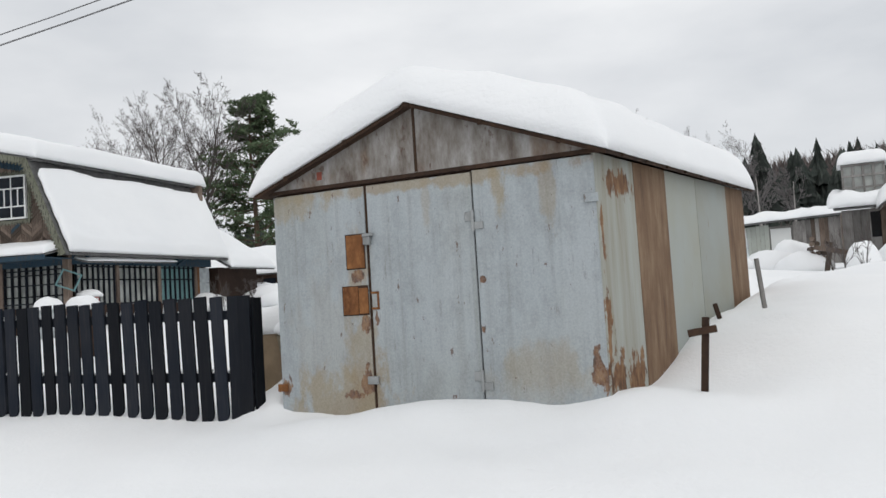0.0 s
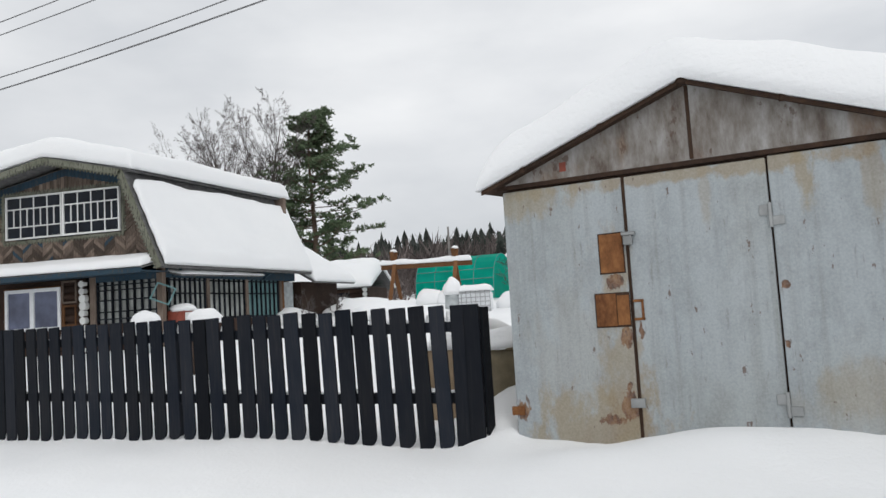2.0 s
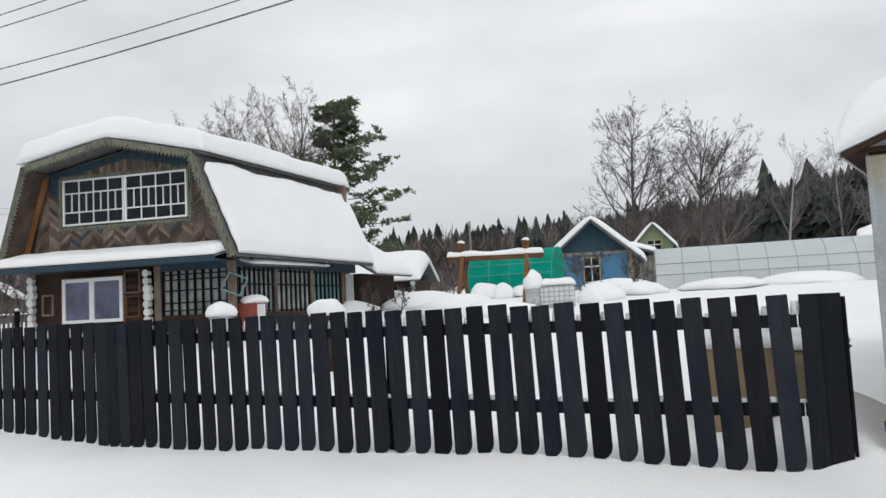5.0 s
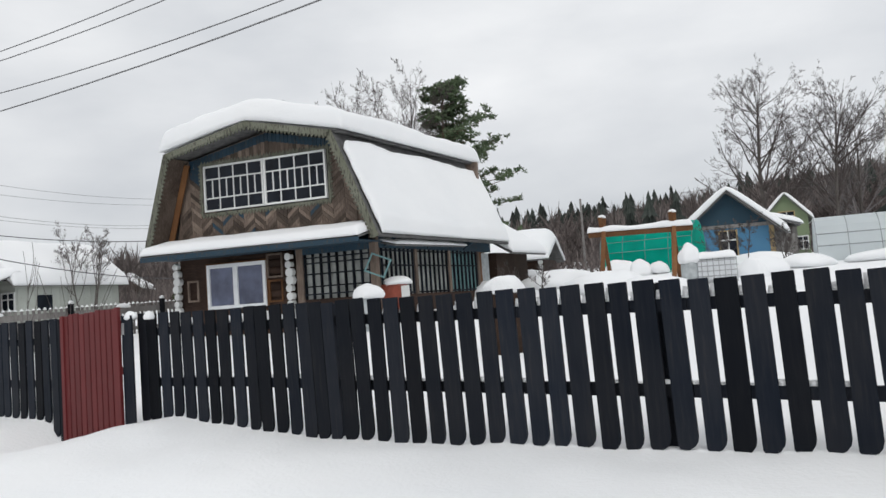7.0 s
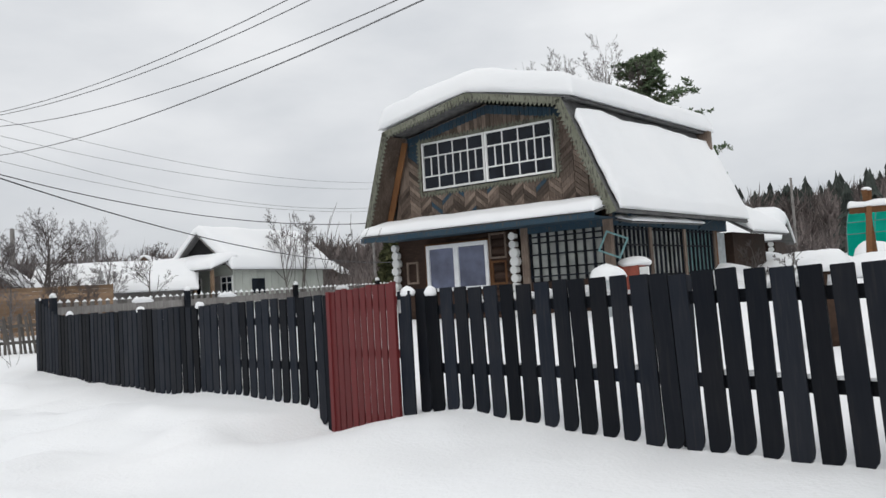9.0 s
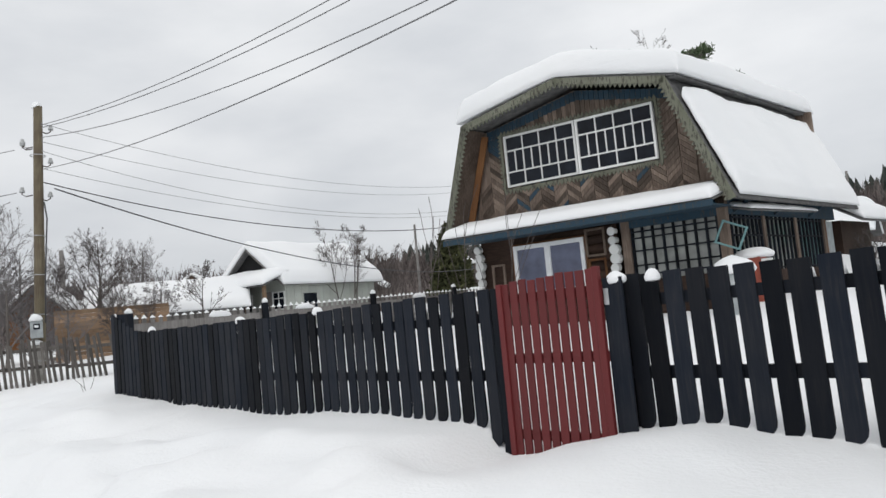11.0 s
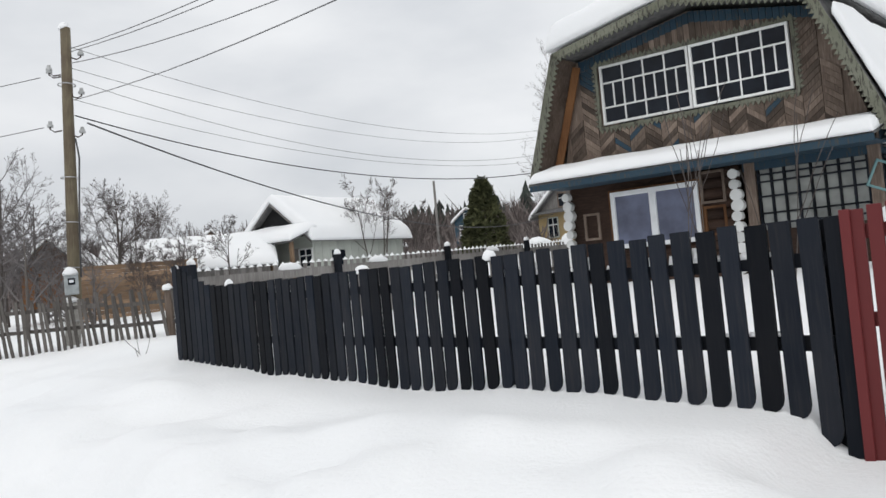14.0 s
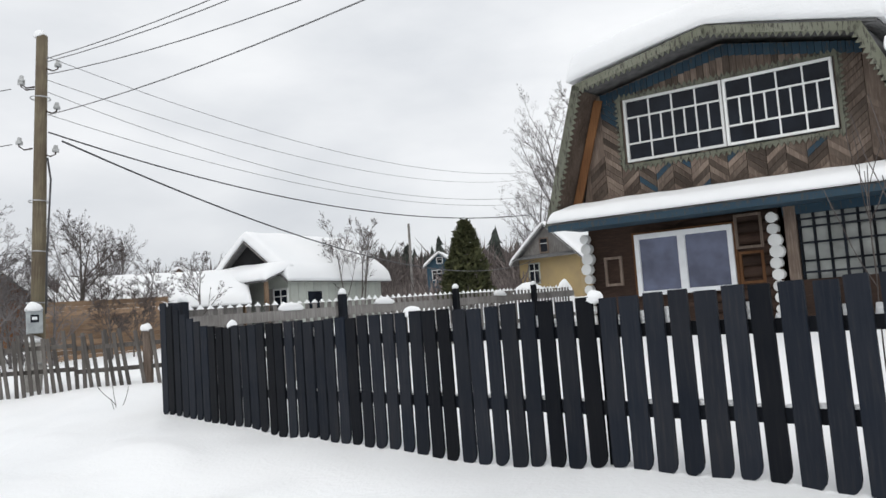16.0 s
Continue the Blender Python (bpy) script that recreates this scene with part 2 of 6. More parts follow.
def leaf_material(name, lo, hi):
    m = Mat(name, 0.8, 0.0, 0.15)
    c = m.ramp(m.noise(2.0, 3), (0.3, lo), (0.7, hi))
    return m.color(m.mix(1.0, c, m.island(0.55, 1.35), "MULTIPLY")).m


SNOW = snow_material()
GARAGE = garage_paint()
RUST = rust_material("rust", (0.045, 0.017, 0.010), (0.165, 0.064, 0.024), (0.33, 0.155, 0.060))
RUST_DARK = rust_material("dark_rust", (0.018, 0.012, 0.010), (0.035, 0.021, 0.015), (0.075, 0.043, 0.027))
RUST_SIDE = side_rust_material()
GARAGE_SIDE = paint("faded_green_grey_sheet", (0.30, 0.325, 0.31), (0.27, 0.265, 0.20), (0.21, 0.15, 0.09), 0.64, 0.55, (4, 4, 0.35))
GARAGE_TAN = stained_side_material()
GABLE = gable_sheet_material()
STEEL = plain("dull_steel", (0.30, 0.31, 0.31), 0.45, 0.6)
GALV = plain("galvanised_steel", (0.42, 0.43, 0.44), 0.4, 0.7)
BLACKWOOD = wood("black_stained_wood", (0.0035, 0.0055, 0.0095), (0.0060, 0.0082, 0.0128), (0.0165, 0.0165, 0.0180), 0.7, vary=(0.6, 2.3), spec=0.12)
REDPAINT = paint("red_painted_wood", (0.118, 0.018, 0.019), (0.095, 0.014, 0.015), (0.085, 0.022, 0.02), 0.70, 0.55, (7, 7, 0.7))
GREYWOOD = wood("weathered_grey_wood", (0.10, 0.09, 0.085), (0.20, 0.19, 0.18), (0.33, 0.32, 0.31))
BROWNWOOD = wood("weathered_brown_boards", (0.034, 0.024, 0.019), (0.096, 0.070, 0.055), (0.225, 0.18, 0.148), vary=(0.45, 1.75))
LOGWOOD = wood("dark_brown_logs", (0.018, 0.011, 0.009), (0.042, 0.025, 0.018), (0.085, 0.052, 0.038), grain=(1.2, 14, 14), vary=(0.7, 1.3))
ORANGEWOOD = wood("orange_stained_wood", (0.085, 0.038, 0.017), (0.155, 0.07, 0.03), (0.24, 0.12, 0.052))
PINEWOOD = wood("tan_planks", (0.13, 0.085, 0.055), (0.23, 0.15, 0.095), (0.33, 0.235, 0.16), grain=(0.9, 14, 14))
BLUEPAINT = paint("faded_blue_paint", (0.018, 0.045, 0.072), (0.028, 0.056, 0.078), (0.060, 0.055, 0.05), 0.55, 0.7)
BRIGHTBLUE = paint("blue_painted_boards", (0.065, 0.195, 0.34), (0.085, 0.21, 0.33), (0.13, 0.15, 0.16), 0.66, 0.7)
DARKBLUE = paint("dark_blue_boards", (0.024, 0.060, 0.092), (0.034, 0.070, 0.098), (0.08, 0.075, 0.07), 0.62, 0.7)
MOSSTRIM = paint("mossy_white_trim", (0.165, 0.17, 0.135), (0.08, 0.085, 0.055), (0.06, 0.057, 0.047), 0.52, 0.8)
WHITEPAINT = paint("flaking_white_paint", (0.70, 0.71, 0.70), (0.60, 0.61, 0.60), (0.25, 0.23, 0.21), 0.66, 0.55)
WHITEPLASTIC = plain("white_plastic", (0.76, 0.78, 0.80), 0.35, 0.0, 0.06)
TEALPAINT = paint("pale_teal_paint", (0.16, 0.30, 0.31), (0.13, 0.24, 0.25), (0.09, 0.11, 0.11), 0.62, 0.6)
GLASS = glass_material("dark_window_glass", (0.008, 0.010, 0.014), 0.1, 0.13)
SHEETGLASS = glass_material("curtained_glass", (0.21, 0.22, 0.21), 0.15)
BLUEFILM = glass_material("wrinkled_grey_blue_film", (0.075, 0.085, 0.13), 0.28)
SHINGLE = plain("grey_corrugated_sheet", (0.13, 0.13, 0.13), 0.85, 0.0, 0.3)
BARK = wood("grey_bark", (0.055, 0.048, 0.043), (0.09, 0.08, 0.073), (0.15, 0.135, 0.125), vary=(0.8, 1.2))
PINEBARK = wood("orange_grey_bark", (0.06, 0.045, 0.035), (0.11, 0.08, 0.06), (0.19, 0.13, 0.09))
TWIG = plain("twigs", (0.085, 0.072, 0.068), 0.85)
# paler, greyer copy of the twigs: distance haze is put into the colour
HAZETWIG = plain("haze_tinted_twigs", (0.15, 0.138, 0.138), 0.9)
BIRCHBARK = plain("birch_bark", (0.36, 0.34, 0.32), 0.8)
NEEDLES = leaf_material("pine_needles", (0.060, 0.092, 0.052), (0.135, 0.178, 0.100))
SPRUCE = leaf_material("spruce_needles", (0.034, 0.043, 0.039), (0.068, 0.078, 0.069))
THUJA = leaf_material("thuja_green", (0.030, 0.036, 0.017), (0.075, 0.078, 0.036))
BROWNCROWN = leaf_material("leafless_wood", (0.105, 0.088, 0.083), (0.185, 0.157, 0.149))
CONCRETE = plain("concrete", (0.31, 0.30, 0.28), 0.9, 0.0, 0.25, 5.0, 0.4)
POLY = plain("milky_polycarbonate", (0.83, 0.86, 0.865), 0.35, 0.0, 0.06, 0.8, 0.05)


def translucent(mat, colr):
    """Lets half of the light through a thin milky sheet."""
    n, l = mat.node_tree.nodes, mat.node_tree.links
    t = n.new("ShaderNodeBsdfTranslucent")
    t.inputs["Color"].default_value = (*colr, 1)
    mx = n.new("ShaderNodeMixShader")
    mx.inputs[0].default_value = 0.5
    l.new(n["Principled BSDF"].outputs[0], mx.inputs[1])
    l.new(t.outputs[0], mx.inputs[2])
    l.new(mx.outputs[0], n["Material Output"].inputs["Surface"])
    return mat


translucent(POLY, (0.86, 0.89, 0.90))
OLDWOOD = wood("dark_weathered_pickets", (0.045, 0.040, 0.037), (0.095, 0.087, 0.080), (0.17, 0.158, 0.147))
TEALSHEET = plain("turquoise_polycarbonate", (0.0, 0.50, 0.41), 0.4, 0.0, 0.2, 1.5, 0.1)
TANSHEET = plain("brown_stained_panel", (0.27, 0.20, 0.13), 0.8, 0.0, 0.3, 3.0)
GREENPAINT = paint("green_painted_boards", (0.16, 0.21, 0.12), (0.19, 0.23, 0.14), (0.13, 0.13, 0.10), 0.66)
PALEGREEN = paint("pale_green_wall", (0.40, 0.425, 0.39), (0.31, 0.325, 0.29), (0.16, 0.15, 0.13), 0.62)
OCHRE = paint("ochre_wall", (0.38, 0.285, 0.14), (0.26, 0.20, 0.12), (0.17, 0.13, 0.09), 0.66)
DARKGAP = plain("dark_interior", (0.012, 0.012, 0.013), 0.9)
REDPLASTIC = plain("red_brown_plastic", (0.26, 0.065, 0.042), 0.5)
GREYBOX = plain("grey_enamel", (0.36, 0.39, 0.40), 0.45)
translucent(TEALSHEET, (0.0, 0.72, 0.60))
OLIVE = plain("brown_olive_enamel", (0.20, 0.165, 0.105), 0.6, 0.0, 0.3)
CABLE = plain("black_cable", (0.06, 0.06, 0.065), 0.6)
WIRE = plain("aluminium_wire", (0.17, 0.17, 0.175), 0.5, 0.3)
PORCELAIN = plain("grey_porcelain", (0.42, 0.43, 0.43), 0.3)


# ---- geometry helpers ----
def finish(name, bm, mat, parent=None, label="", smooth=False):
    me = bpy.data.meshes.new(name)
    bmesh.ops.recalc_face_normals(bm, faces=bm.faces)
    bm.to_mesh(me)
    bm.free()
    me.materials.append(mat)
    if smooth:
        for p in me.polygons:
            p.use_smooth = True
    ob = new(name, me)
    if parent:
        ob.parent = parent
    if label:
        ob["label"] = label
    return ob


def part(name, bm, mat, parent, label="", smooth=False):
    return finish(name, bm, mat, parent, label, smooth)


def mesh_of(name, verts, faces, mat, smooth=False):
    me = bpy.data.meshes.new(name)
    me.from_pydata(verts, [], faces)
    me.materials.append(mat)
    if smooth:
        me.polygons.foreach_set("use_smooth", [True] * len(me.polygons))
    me.update()
    return me


def thing(name, m, label, category, group="", kind=""):
    e = new(name)
    e.empty_display_size = 0.1
    e.matrix_world = m
    return tagged(e, label, category, group, kind)


def child(name, me, parent, m=None, label=""):
    ob = new(name, me)
    ob.parent = parent
    if m is not None:
        ob.matrix_basis = m
    if label:
        ob["label"] = label
    return ob


def box(bm, x0, x1, y0, y1, z0, z1, bevel=0.0, m=None):
    r = bmesh.ops.create_cube(bm, size=1)["verts"]
    for v in r:
        v.co = Vector((x0 + (v.co.x + 0.5) * (x1 - x0), y0 + (v.co.y + 0.5) * (y1 - y0), z0 + (v.co.z + 0.5) * (z1 - z0)))
    if bevel:
        es = list({e for v in r for e in v.link_edges})
        out = bmesh.ops.bevel(bm, geom=es, offset=bevel, segments=1, affect="EDGES")
        r = list({v for f in out["faces"] for v in f.verts} | {v for v in r if v.is_valid})
    if m is not None:
        for v in r:
            v.co = m @ v.co
    return bm


def boxed(x0, x1, y0, y1, z0, z1, bevel=0.0):
    return box(bmesh.new(), x0, x1, y0, y1, z0, z1, bevel)


def prism(bm, pts, y0, y1):
    """An outline in x and z, drawn out from y0 to y1."""
    a = [bm.verts.new((x, y0, z)) for x, z in pts]
    b = [bm.verts.new((x, y1, z)) for x, z in pts]
    bm.faces.new(a)
    bm.faces.new(b[::-1])
    for i in range(len(pts)):
        j = (i + 1) % len(pts)
        bm.faces.new((a[i], b[i], b[j], a[j]))
    return bm


def slab(bm, p, q, width_dir, width, thick_dir, thick):
    """A board from p to q with the given width and thickness."""
    p, q = Vector(p), Vector(q)
    w, t = Vector(width_dir).normalized() * width / 2, Vector(thick_dir).normalized() * thick / 2
    vs = [bm.verts.new(c + a * w + b * t) for c in (p, q) for a, b in ((-1, -1), (1, -1), (1, 1), (-1, 1))]
    for f in ((0, 1, 2, 3), (7, 6, 5, 4), (0, 4, 5, 1), (1, 5, 6, 2), (2, 6, 7, 3), (3, 7, 4, 0)):
        bm.faces.new([vs[i] for i in f])
    return bm


def sheet(bm, corners, thick):
    """A flat slab over a quad, thickened downwards along its normal."""
    c = [Vector(p) for p in corners]
    n = (c[1] - c[0]).cross(c[3] - c[0]).normalized()
    if n.z < 0:
        n = -n
    a = [bm.verts.new(p) for p in c]
    b = [bm.verts.new(p - n * thick) for p in c]
    bm.faces.new(a)
    bm.faces.new(b[::-1])
    for i in range(4):
        j = (i + 1) % 4
        bm.faces.new((a[i], b[i], b[j], a[j]))
    return bm


def tube(verts, faces, pts, radii, sides=5):
    """Adds a tapered tube along pts to plain lists."""
    start = len(verts)
    n = len(pts)
    for i, (p, r) in enumerate(zip(pts, radii)):
        d = (Vector(pts[min(i + 1, n - 1)]) - Vector(pts[max(i - 1, 0)])).normalized()
        a = d.orthogonal().normalized()
        b = d.cross(a)
        for k in range(sides):
            w = 2 * math.pi * k / sides
            verts.append(tuple(Vector(p) + (a * math.cos(w) + b * math.sin(w)) * r))
    for i in range(n - 1):
        for k in range(sides):
            k2 = (k + 1) % sides
            faces.append((start + i * sides + k, start + i * sides + k2, start + (i + 1) * sides + k2, start + (i + 1) * sides + k))
    faces.append(tuple(start + k for k in reversed(range(sides))))
    faces.append(tuple(start + (n - 1) * sides + k for k in range(sides)))


def rod(name, pts, radius, mat, parent, sides=6, label=""):
    v, f = [], []
    rr = radius if isinstance(radius, (list, tuple)) else [radius] * len(pts)
    tube(v, f, pts, rr, sides)
    return child(name, mesh_of(name, v, f, mat, True), parent, None, label)


def snow_over(name, base, nu, nv, lu, lv, thick, r, label, seed=0, wav=0.05, out=0.05, category="snow"):
    """Snow on a surface base(u, v), rounded at its rim within r metres."""
    verts, faces = [], []
    off = Vector((seed * 7.31, seed * 3.17, seed * 1.71))
    us = [0.5 - 0.5 * math.cos(math.pi * i / nu) * (0.65 + 0.35 * abs(math.cos(math.pi * i / nu))) for i in range(nu + 1)]
    vs = [0.5 - 0.5 * math.cos(math.pi * j / nv) * (0.65 + 0.35 * abs(math.cos(math.pi * j / nv))) for j in range(nv + 1)]

    def rim(d):
        d = min(1.0, max(0.0, d + 0.02 * r) / r)
        return max(0.0, 1 - (1 - d) ** 2.6) ** (1 / 2.2)

    for layer in (1, 0):
        for u in us:
            for v in vs:
                p = Vector(base(u, v))
                w = noise.noise(p * 0.9 + off) + 0.5 * noise.noise(p * 2.3 + off)
                w += 0.35 * noise.noise(Vector((p.x * 2.2, p.y * 2.2, p.z * 9)) + off)
                h = (thick(u, v) if callable(thick) else thick) * rim(u * lu) * rim((1 - u) * lu) * rim(v * lv) * rim((1 - v) * lv)
                if layer:
                    p = p + Vector((0, 0, h * (1 + wav * 2.2 * w) + 0.006))
                verts.append(tuple(p))
    n1 = nv + 1
    tot = (nu + 1) * n1
    for i in range(nu):
        for j in range(nv):
            a = i * n1 + j
            faces.append((a, a + n1, a + n1 + 1, a + 1))
            faces.append((tot + a, tot + a + 1, tot + a + n1 + 1, tot + a + n1))
    ring = [i * n1 for i in range(nu + 1)] + [nu * n1 + j for j in range(1, nv + 1)] + [i * n1 + nv for i in range(nu - 1, -1, -1)] + [j for j in range(nv - 1, 0, -1)]
    for a, b in zip(ring, ring[1:] + ring[:1]):
        faces.append((a, b, tot + b, tot + a))
    me = mesh_of(name, verts, faces, SNOW, True)
    ob = new(name, me)
    bmm = bmesh.new()
    bmm.from_mesh(me)
    bmesh.ops.recalc_face_normals(bmm, faces=bmm.faces)
    bmm.to_mesh(me)
    bmm.free()
    return tagged(ob, label, category)


def snow_lump(name, m, sx, sy, sz, label, seed=0, group=""):
    """A rounded cap of snow with a flat foot."""
    bm = bmesh.new()
    bmesh.ops.create_icosphere(bm, subdivisions=3, radius=1)
    off = Vector((seed * 5.1, seed * 2.7, seed))
    for v in bm.verts:
        k = 1 + 0.22 * noise.noise(v.co * 1.3 + off)
        z = v.co.z
        v.co = Vector((v.co.x * sx * k, v.co.y * sy * k, max(z, -0.25) * sz * k))
        if z < 0:
            v.co.x *= 1 + z * 0.25
            v.co.y *= 1 + z * 0.25
    ob = finish(name, bm, SNOW, None, "", True)
    ob.matrix_world = m
    return tagged(ob, label, "snow", group)


# ---- ground ----
FA = Vector((-1.838, 7.374, 0))
FD = Vector((-0.92706, 0.37490, 0))
FN = Vector((0.37490, 0.92706, 0))
BASE = ((-400, 0.0), (-7.5, 0.0), (-5.2, 0.02), (-3.9, 0.12), (-3.0, 0.26), (-1.6, 0.41), (0, 0.475), (3, 0.66), (10, 1.15), (20, 1.93), (35, 2.45), (60, 3.0), (120, 5.0), (260, 9.0), (900, 16.0))
GFL, GFR, GBR = Vector((-1.60, 7.38, 0)), Vector((1.23, 6.06, 0)), Vector((4.17, 10.70, 0))
GBL = GFL + GBR - GFR


def smooth(a, b, x):
    k = min(1.0, max(0.0, (x - a) / (b - a)))
    return k * k * (3 - 2 * k)


def ground(x, y):
    p = Vector((x, y, 0))
    f, s = (p - FA).dot(FN), (p - FA).dot(FD)
    z = BASE[-1][1]
    for (a, za), (b, zb) in zip(BASE, BASE[1:]):
        if a <= f < b:
            k = (f - a) / (b - a)
            z = za + (zb - za) * k
            break
    near = math.exp(-((f + 1.0) / 7.0) ** 2)
    # drifts
    z += near * smooth(15.5, 20.0, s) * 0.15 * smooth(-3.5, -1.0, f)
    z -= 0.19 * smooth(9.45, 10.75, s) * (1 - smooth(10.72, 11.0, s)) * (1 - smooth(0.3, 1.2, f)) * smooth(-1.5, -0.5, f)
    z += 0.07 * math.exp(-((s - 8.9) / 0.7) ** 2) * math.exp(-((f + 0.3) / 0.9) ** 2)
    z += 0.17 * smooth(19.6, 21.5, s) * smooth(-2.2, 0.5, f) * (1 - smooth(9, 16, f))
    z += 0.12 * smooth(21.5, 26, s) * smooth(-3.5, -0.5, f) * (1 - smooth(9, 16, f))
    side = (p - GFR).dot(Vector((0.845, -0.535, 0)))
    back = (p - GFR).dot(Vector((0.535, 0.845, 0)))
    bank = smooth(0.15, 1.5, side) * smooth(-1.2, 1.6, back)
    z += 0.085 * smooth(10.7, 11.2, s) * (1 - 0.6 * smooth(13, 15, s)) * smooth(-3.0, -0.8, f) * (1 - smooth(1, 4, f))
    z += 0.50 * smooth(0.5, 3.0, back) * smooth(-0.4, 0.25, side) * (1 - 0.7 * smooth(7, 15, back)) * (1 - smooth(5, 12, side))
    z += 0.12 * bank * (1 - 0.5 * smooth(6, 14, back))
    z += 0.12 * math.exp(-((side - 2.6) / 0.9) ** 2 - ((back - 1.2) / 0.9) ** 2)
    z += 0.16 * smooth(-0.3, 0.5, side + 0.2) * math.exp(-((back - 0.2) / 0.8) ** 2) * (1 - smooth(0.5, 1.5, side))
    z += 0.16 * math.exp(-((x + 1.75) / 0.22) ** 2 - ((y - 7.62) / 0.35) ** 2)
    z -= 0.10 * math.exp(-((x + 0.95) / 0.38) ** 2 - ((y - 6.95) / 0.3) ** 2)
    z += 0.06 * math.exp(-((x - 0.3) / 1.0) ** 2 - ((y - 6.35) / 0.4) ** 2)
    z += 0.09 * math.exp(-((x - 0.1) / 1.5) ** 2 - ((y - 6.5) / 0.8) ** 2)
    z += 0.06 * math.exp(-((x - 1.25) / 0.5) ** 2 - ((y - 6.0) / 0.5) ** 2)
    z += 0.34 * math.exp(-((x + 1.50) / 0.42) ** 2 - ((y - 8.35) / 0.5) ** 2)
    # trodden edge of the road
    edge = -2.75 + 0.35 * noise.noise(Vector((s * 0.45, 0.3, 0))) + 0.12 * noise.noise(Vector((s * 1.6, 4.3, 0)))
    z -= 0.30 * (1 - smooth(edge - 0.22, edge + 0.10, f)) * smooth(11.5, 13.5, s)
    v = Vector((x * 0.55, y * 0.55, 1.7))
    amp = 0.075 if -12 < f < 40 else 0.3
    z += 0.030 * noise.noise(Vector((x * 2.9 + 0.6 * y, y * 1.6, 3.3))) * (1 if abs(f) < 9 else 0)
    z += amp * noise.noise(v) + 0.02 * noise.noise(v * 3.1) * (1 if abs(f) < 30 else 0)
    lump = smooth(8.5, 11.5, s) * smooth(-4.6, -3.4, f) * (1 - smooth(-1.6, -0.5, f))
    z += lump * (0.20 * noise.noise(Vector((x * 0.95, y * 0.95, 5.2))) + 0.06 * noise.noise(Vector((x * 2.6, y * 2.6, 8.1))))
    # wooded hill
    z -= 0.45 * smooth(6, 14, x) * smooth(8, 16, f) * (1 - smooth(40, 70, f))
    far = smooth(85, 220, math.hypot(x + 8, y - 5))
    z += far * (5 + 12 * smooth(-50, 110, x))
    return z


def ground_mesh():
    def axis(lo, hi, fine_lo, fine_hi, step):
        out = []
        x = fine_lo
        g = step
        while x > lo:
            out.append(x)
            g *= 1.16
            x -= g
        out.append(lo)
        out.reverse()
        x = fine_lo + step
        while x < fine_hi:
            out.append(x)
            x += step
        g = step
        while x < hi:
            out.append(x)
            g *= 1.16
            x += g
        out.append(hi)
        return out

    xs, ys = axis(-900, 900, -26.0, 7.0, 0.14), axis(-500, 1200, 1.0, 19.0, 0.14)
    verts = [(x, y, ground(x, y)) for x in xs for y in ys]
    n = len(ys)
    faces = [(i * n + j, (i + 1) * n + j, (i + 1) * n + j + 1, i * n + j + 1) for i in range(len(xs) - 1) for j in range(n - 1)]
    ob = new("ground", mesh_of("ground", verts, faces, SNOW, True))
    return tagged(ob, "deep untrodden snow over a rising village plot", "ground", kind="structure")


ground_mesh()

# ---- street fence and gate ----
FROT = Matrix(((FD.x, -FN.x, 0, 0), (FD.y, -FN.y, 0, 0), (0, 0, 1, 0), (0, 0, 0, 1)))


def along(s, off=0.0, z=0.0):
    """A place on the street fence: s to the far end, off behind it."""
    return FA + FD * s + FN * off + Vector((0, 0, z))


def slat_mesh(name, w, h, t, cut, mat):
    """A board with worn top corners and a foot cut round on one side."""
    bm = bmesh.new()
    c = 0.008
    pts = [(-w / 2 + 0.004, h), (w / 2 - 0.004, h), (w / 2, h - c), (w / 2, 0.03), (w / 2 - 0.012, 0.008), (w / 2 - 0.04, 0.0), (-w / 2 + cut, 0.0), (-w / 2 + cut * 0.5, 0.02), (-w / 2 + cut * 0.15, 0.055), (-w / 2, 0.10), (-w / 2, h - c)]
    prism(bm, pts, -t / 2, t / 2)
    me = bpy.data.meshes.new(name)
    bmesh.ops.recalc_face_normals(bm, faces=bm.faces)
    bm.to_mesh(me)
    bm.free()
    me.materials.append(mat)
    return me


def between(table, x):
    """A height read off a short table of places along the fence."""
    for (a, za), (b, zb) in zip(table, table[1:]):
        if x <= b:
            return za + (zb - za) * max(0.0, (x - a) / (b - a))
    return table[-1][1]


TOPS = ((0.0, 1.625), (2.0, 1.648), (4.5, 1.680), (7.0, 1.690), (9.2, 1.706), (11.0, 1.722), (13.5, 1.706), (18.6, 1.712), (18.93, 1.753), (19.35, 1.872), (20.0, 2.10))
LOW_RAIL = ((0.0, 0.855), (2.0, 0.86), (3.8, 0.893), (7.0, 0.938), (9.5, 0.945), (13.2, 0.945), (20.0, 1.0))
TOP_RAIL = ((0.0, 1.445), (2.7, 1.480), (7.0, 1.512), (9.5, 1.500), (11.2, 1.455), (13.0, 1.470), (20.0, 1.540))


def sway(s):
    """How far the old fence has leaned back beside the gate."""
    return 0.155 * smooth(5.6, 8.3, s) * (1 - smooth(9.6, 10.2, s))


def rails(root, s0, s1):
    for table, h in ((LOW_RAIL, 0.095), (TOP_RAIL, 0.09)):
        cuts = [s0]
        while cuts[-1] + 1.5 < s1:
            cuts.append(cuts[-1] + 1.5)
        cuts.append(s1)
        for a, b in zip(cuts, cuts[1:]):
            bm = slab(bmesh.new(), (a, -0.002 - sway(a), between(table, a)), (b - 0.004, -0.002 - sway(b), between(table, b)), (0, 0, 1), h, (0, 1, 0), 0.052)
            part("rail", bm, BLACKWOOD, root)


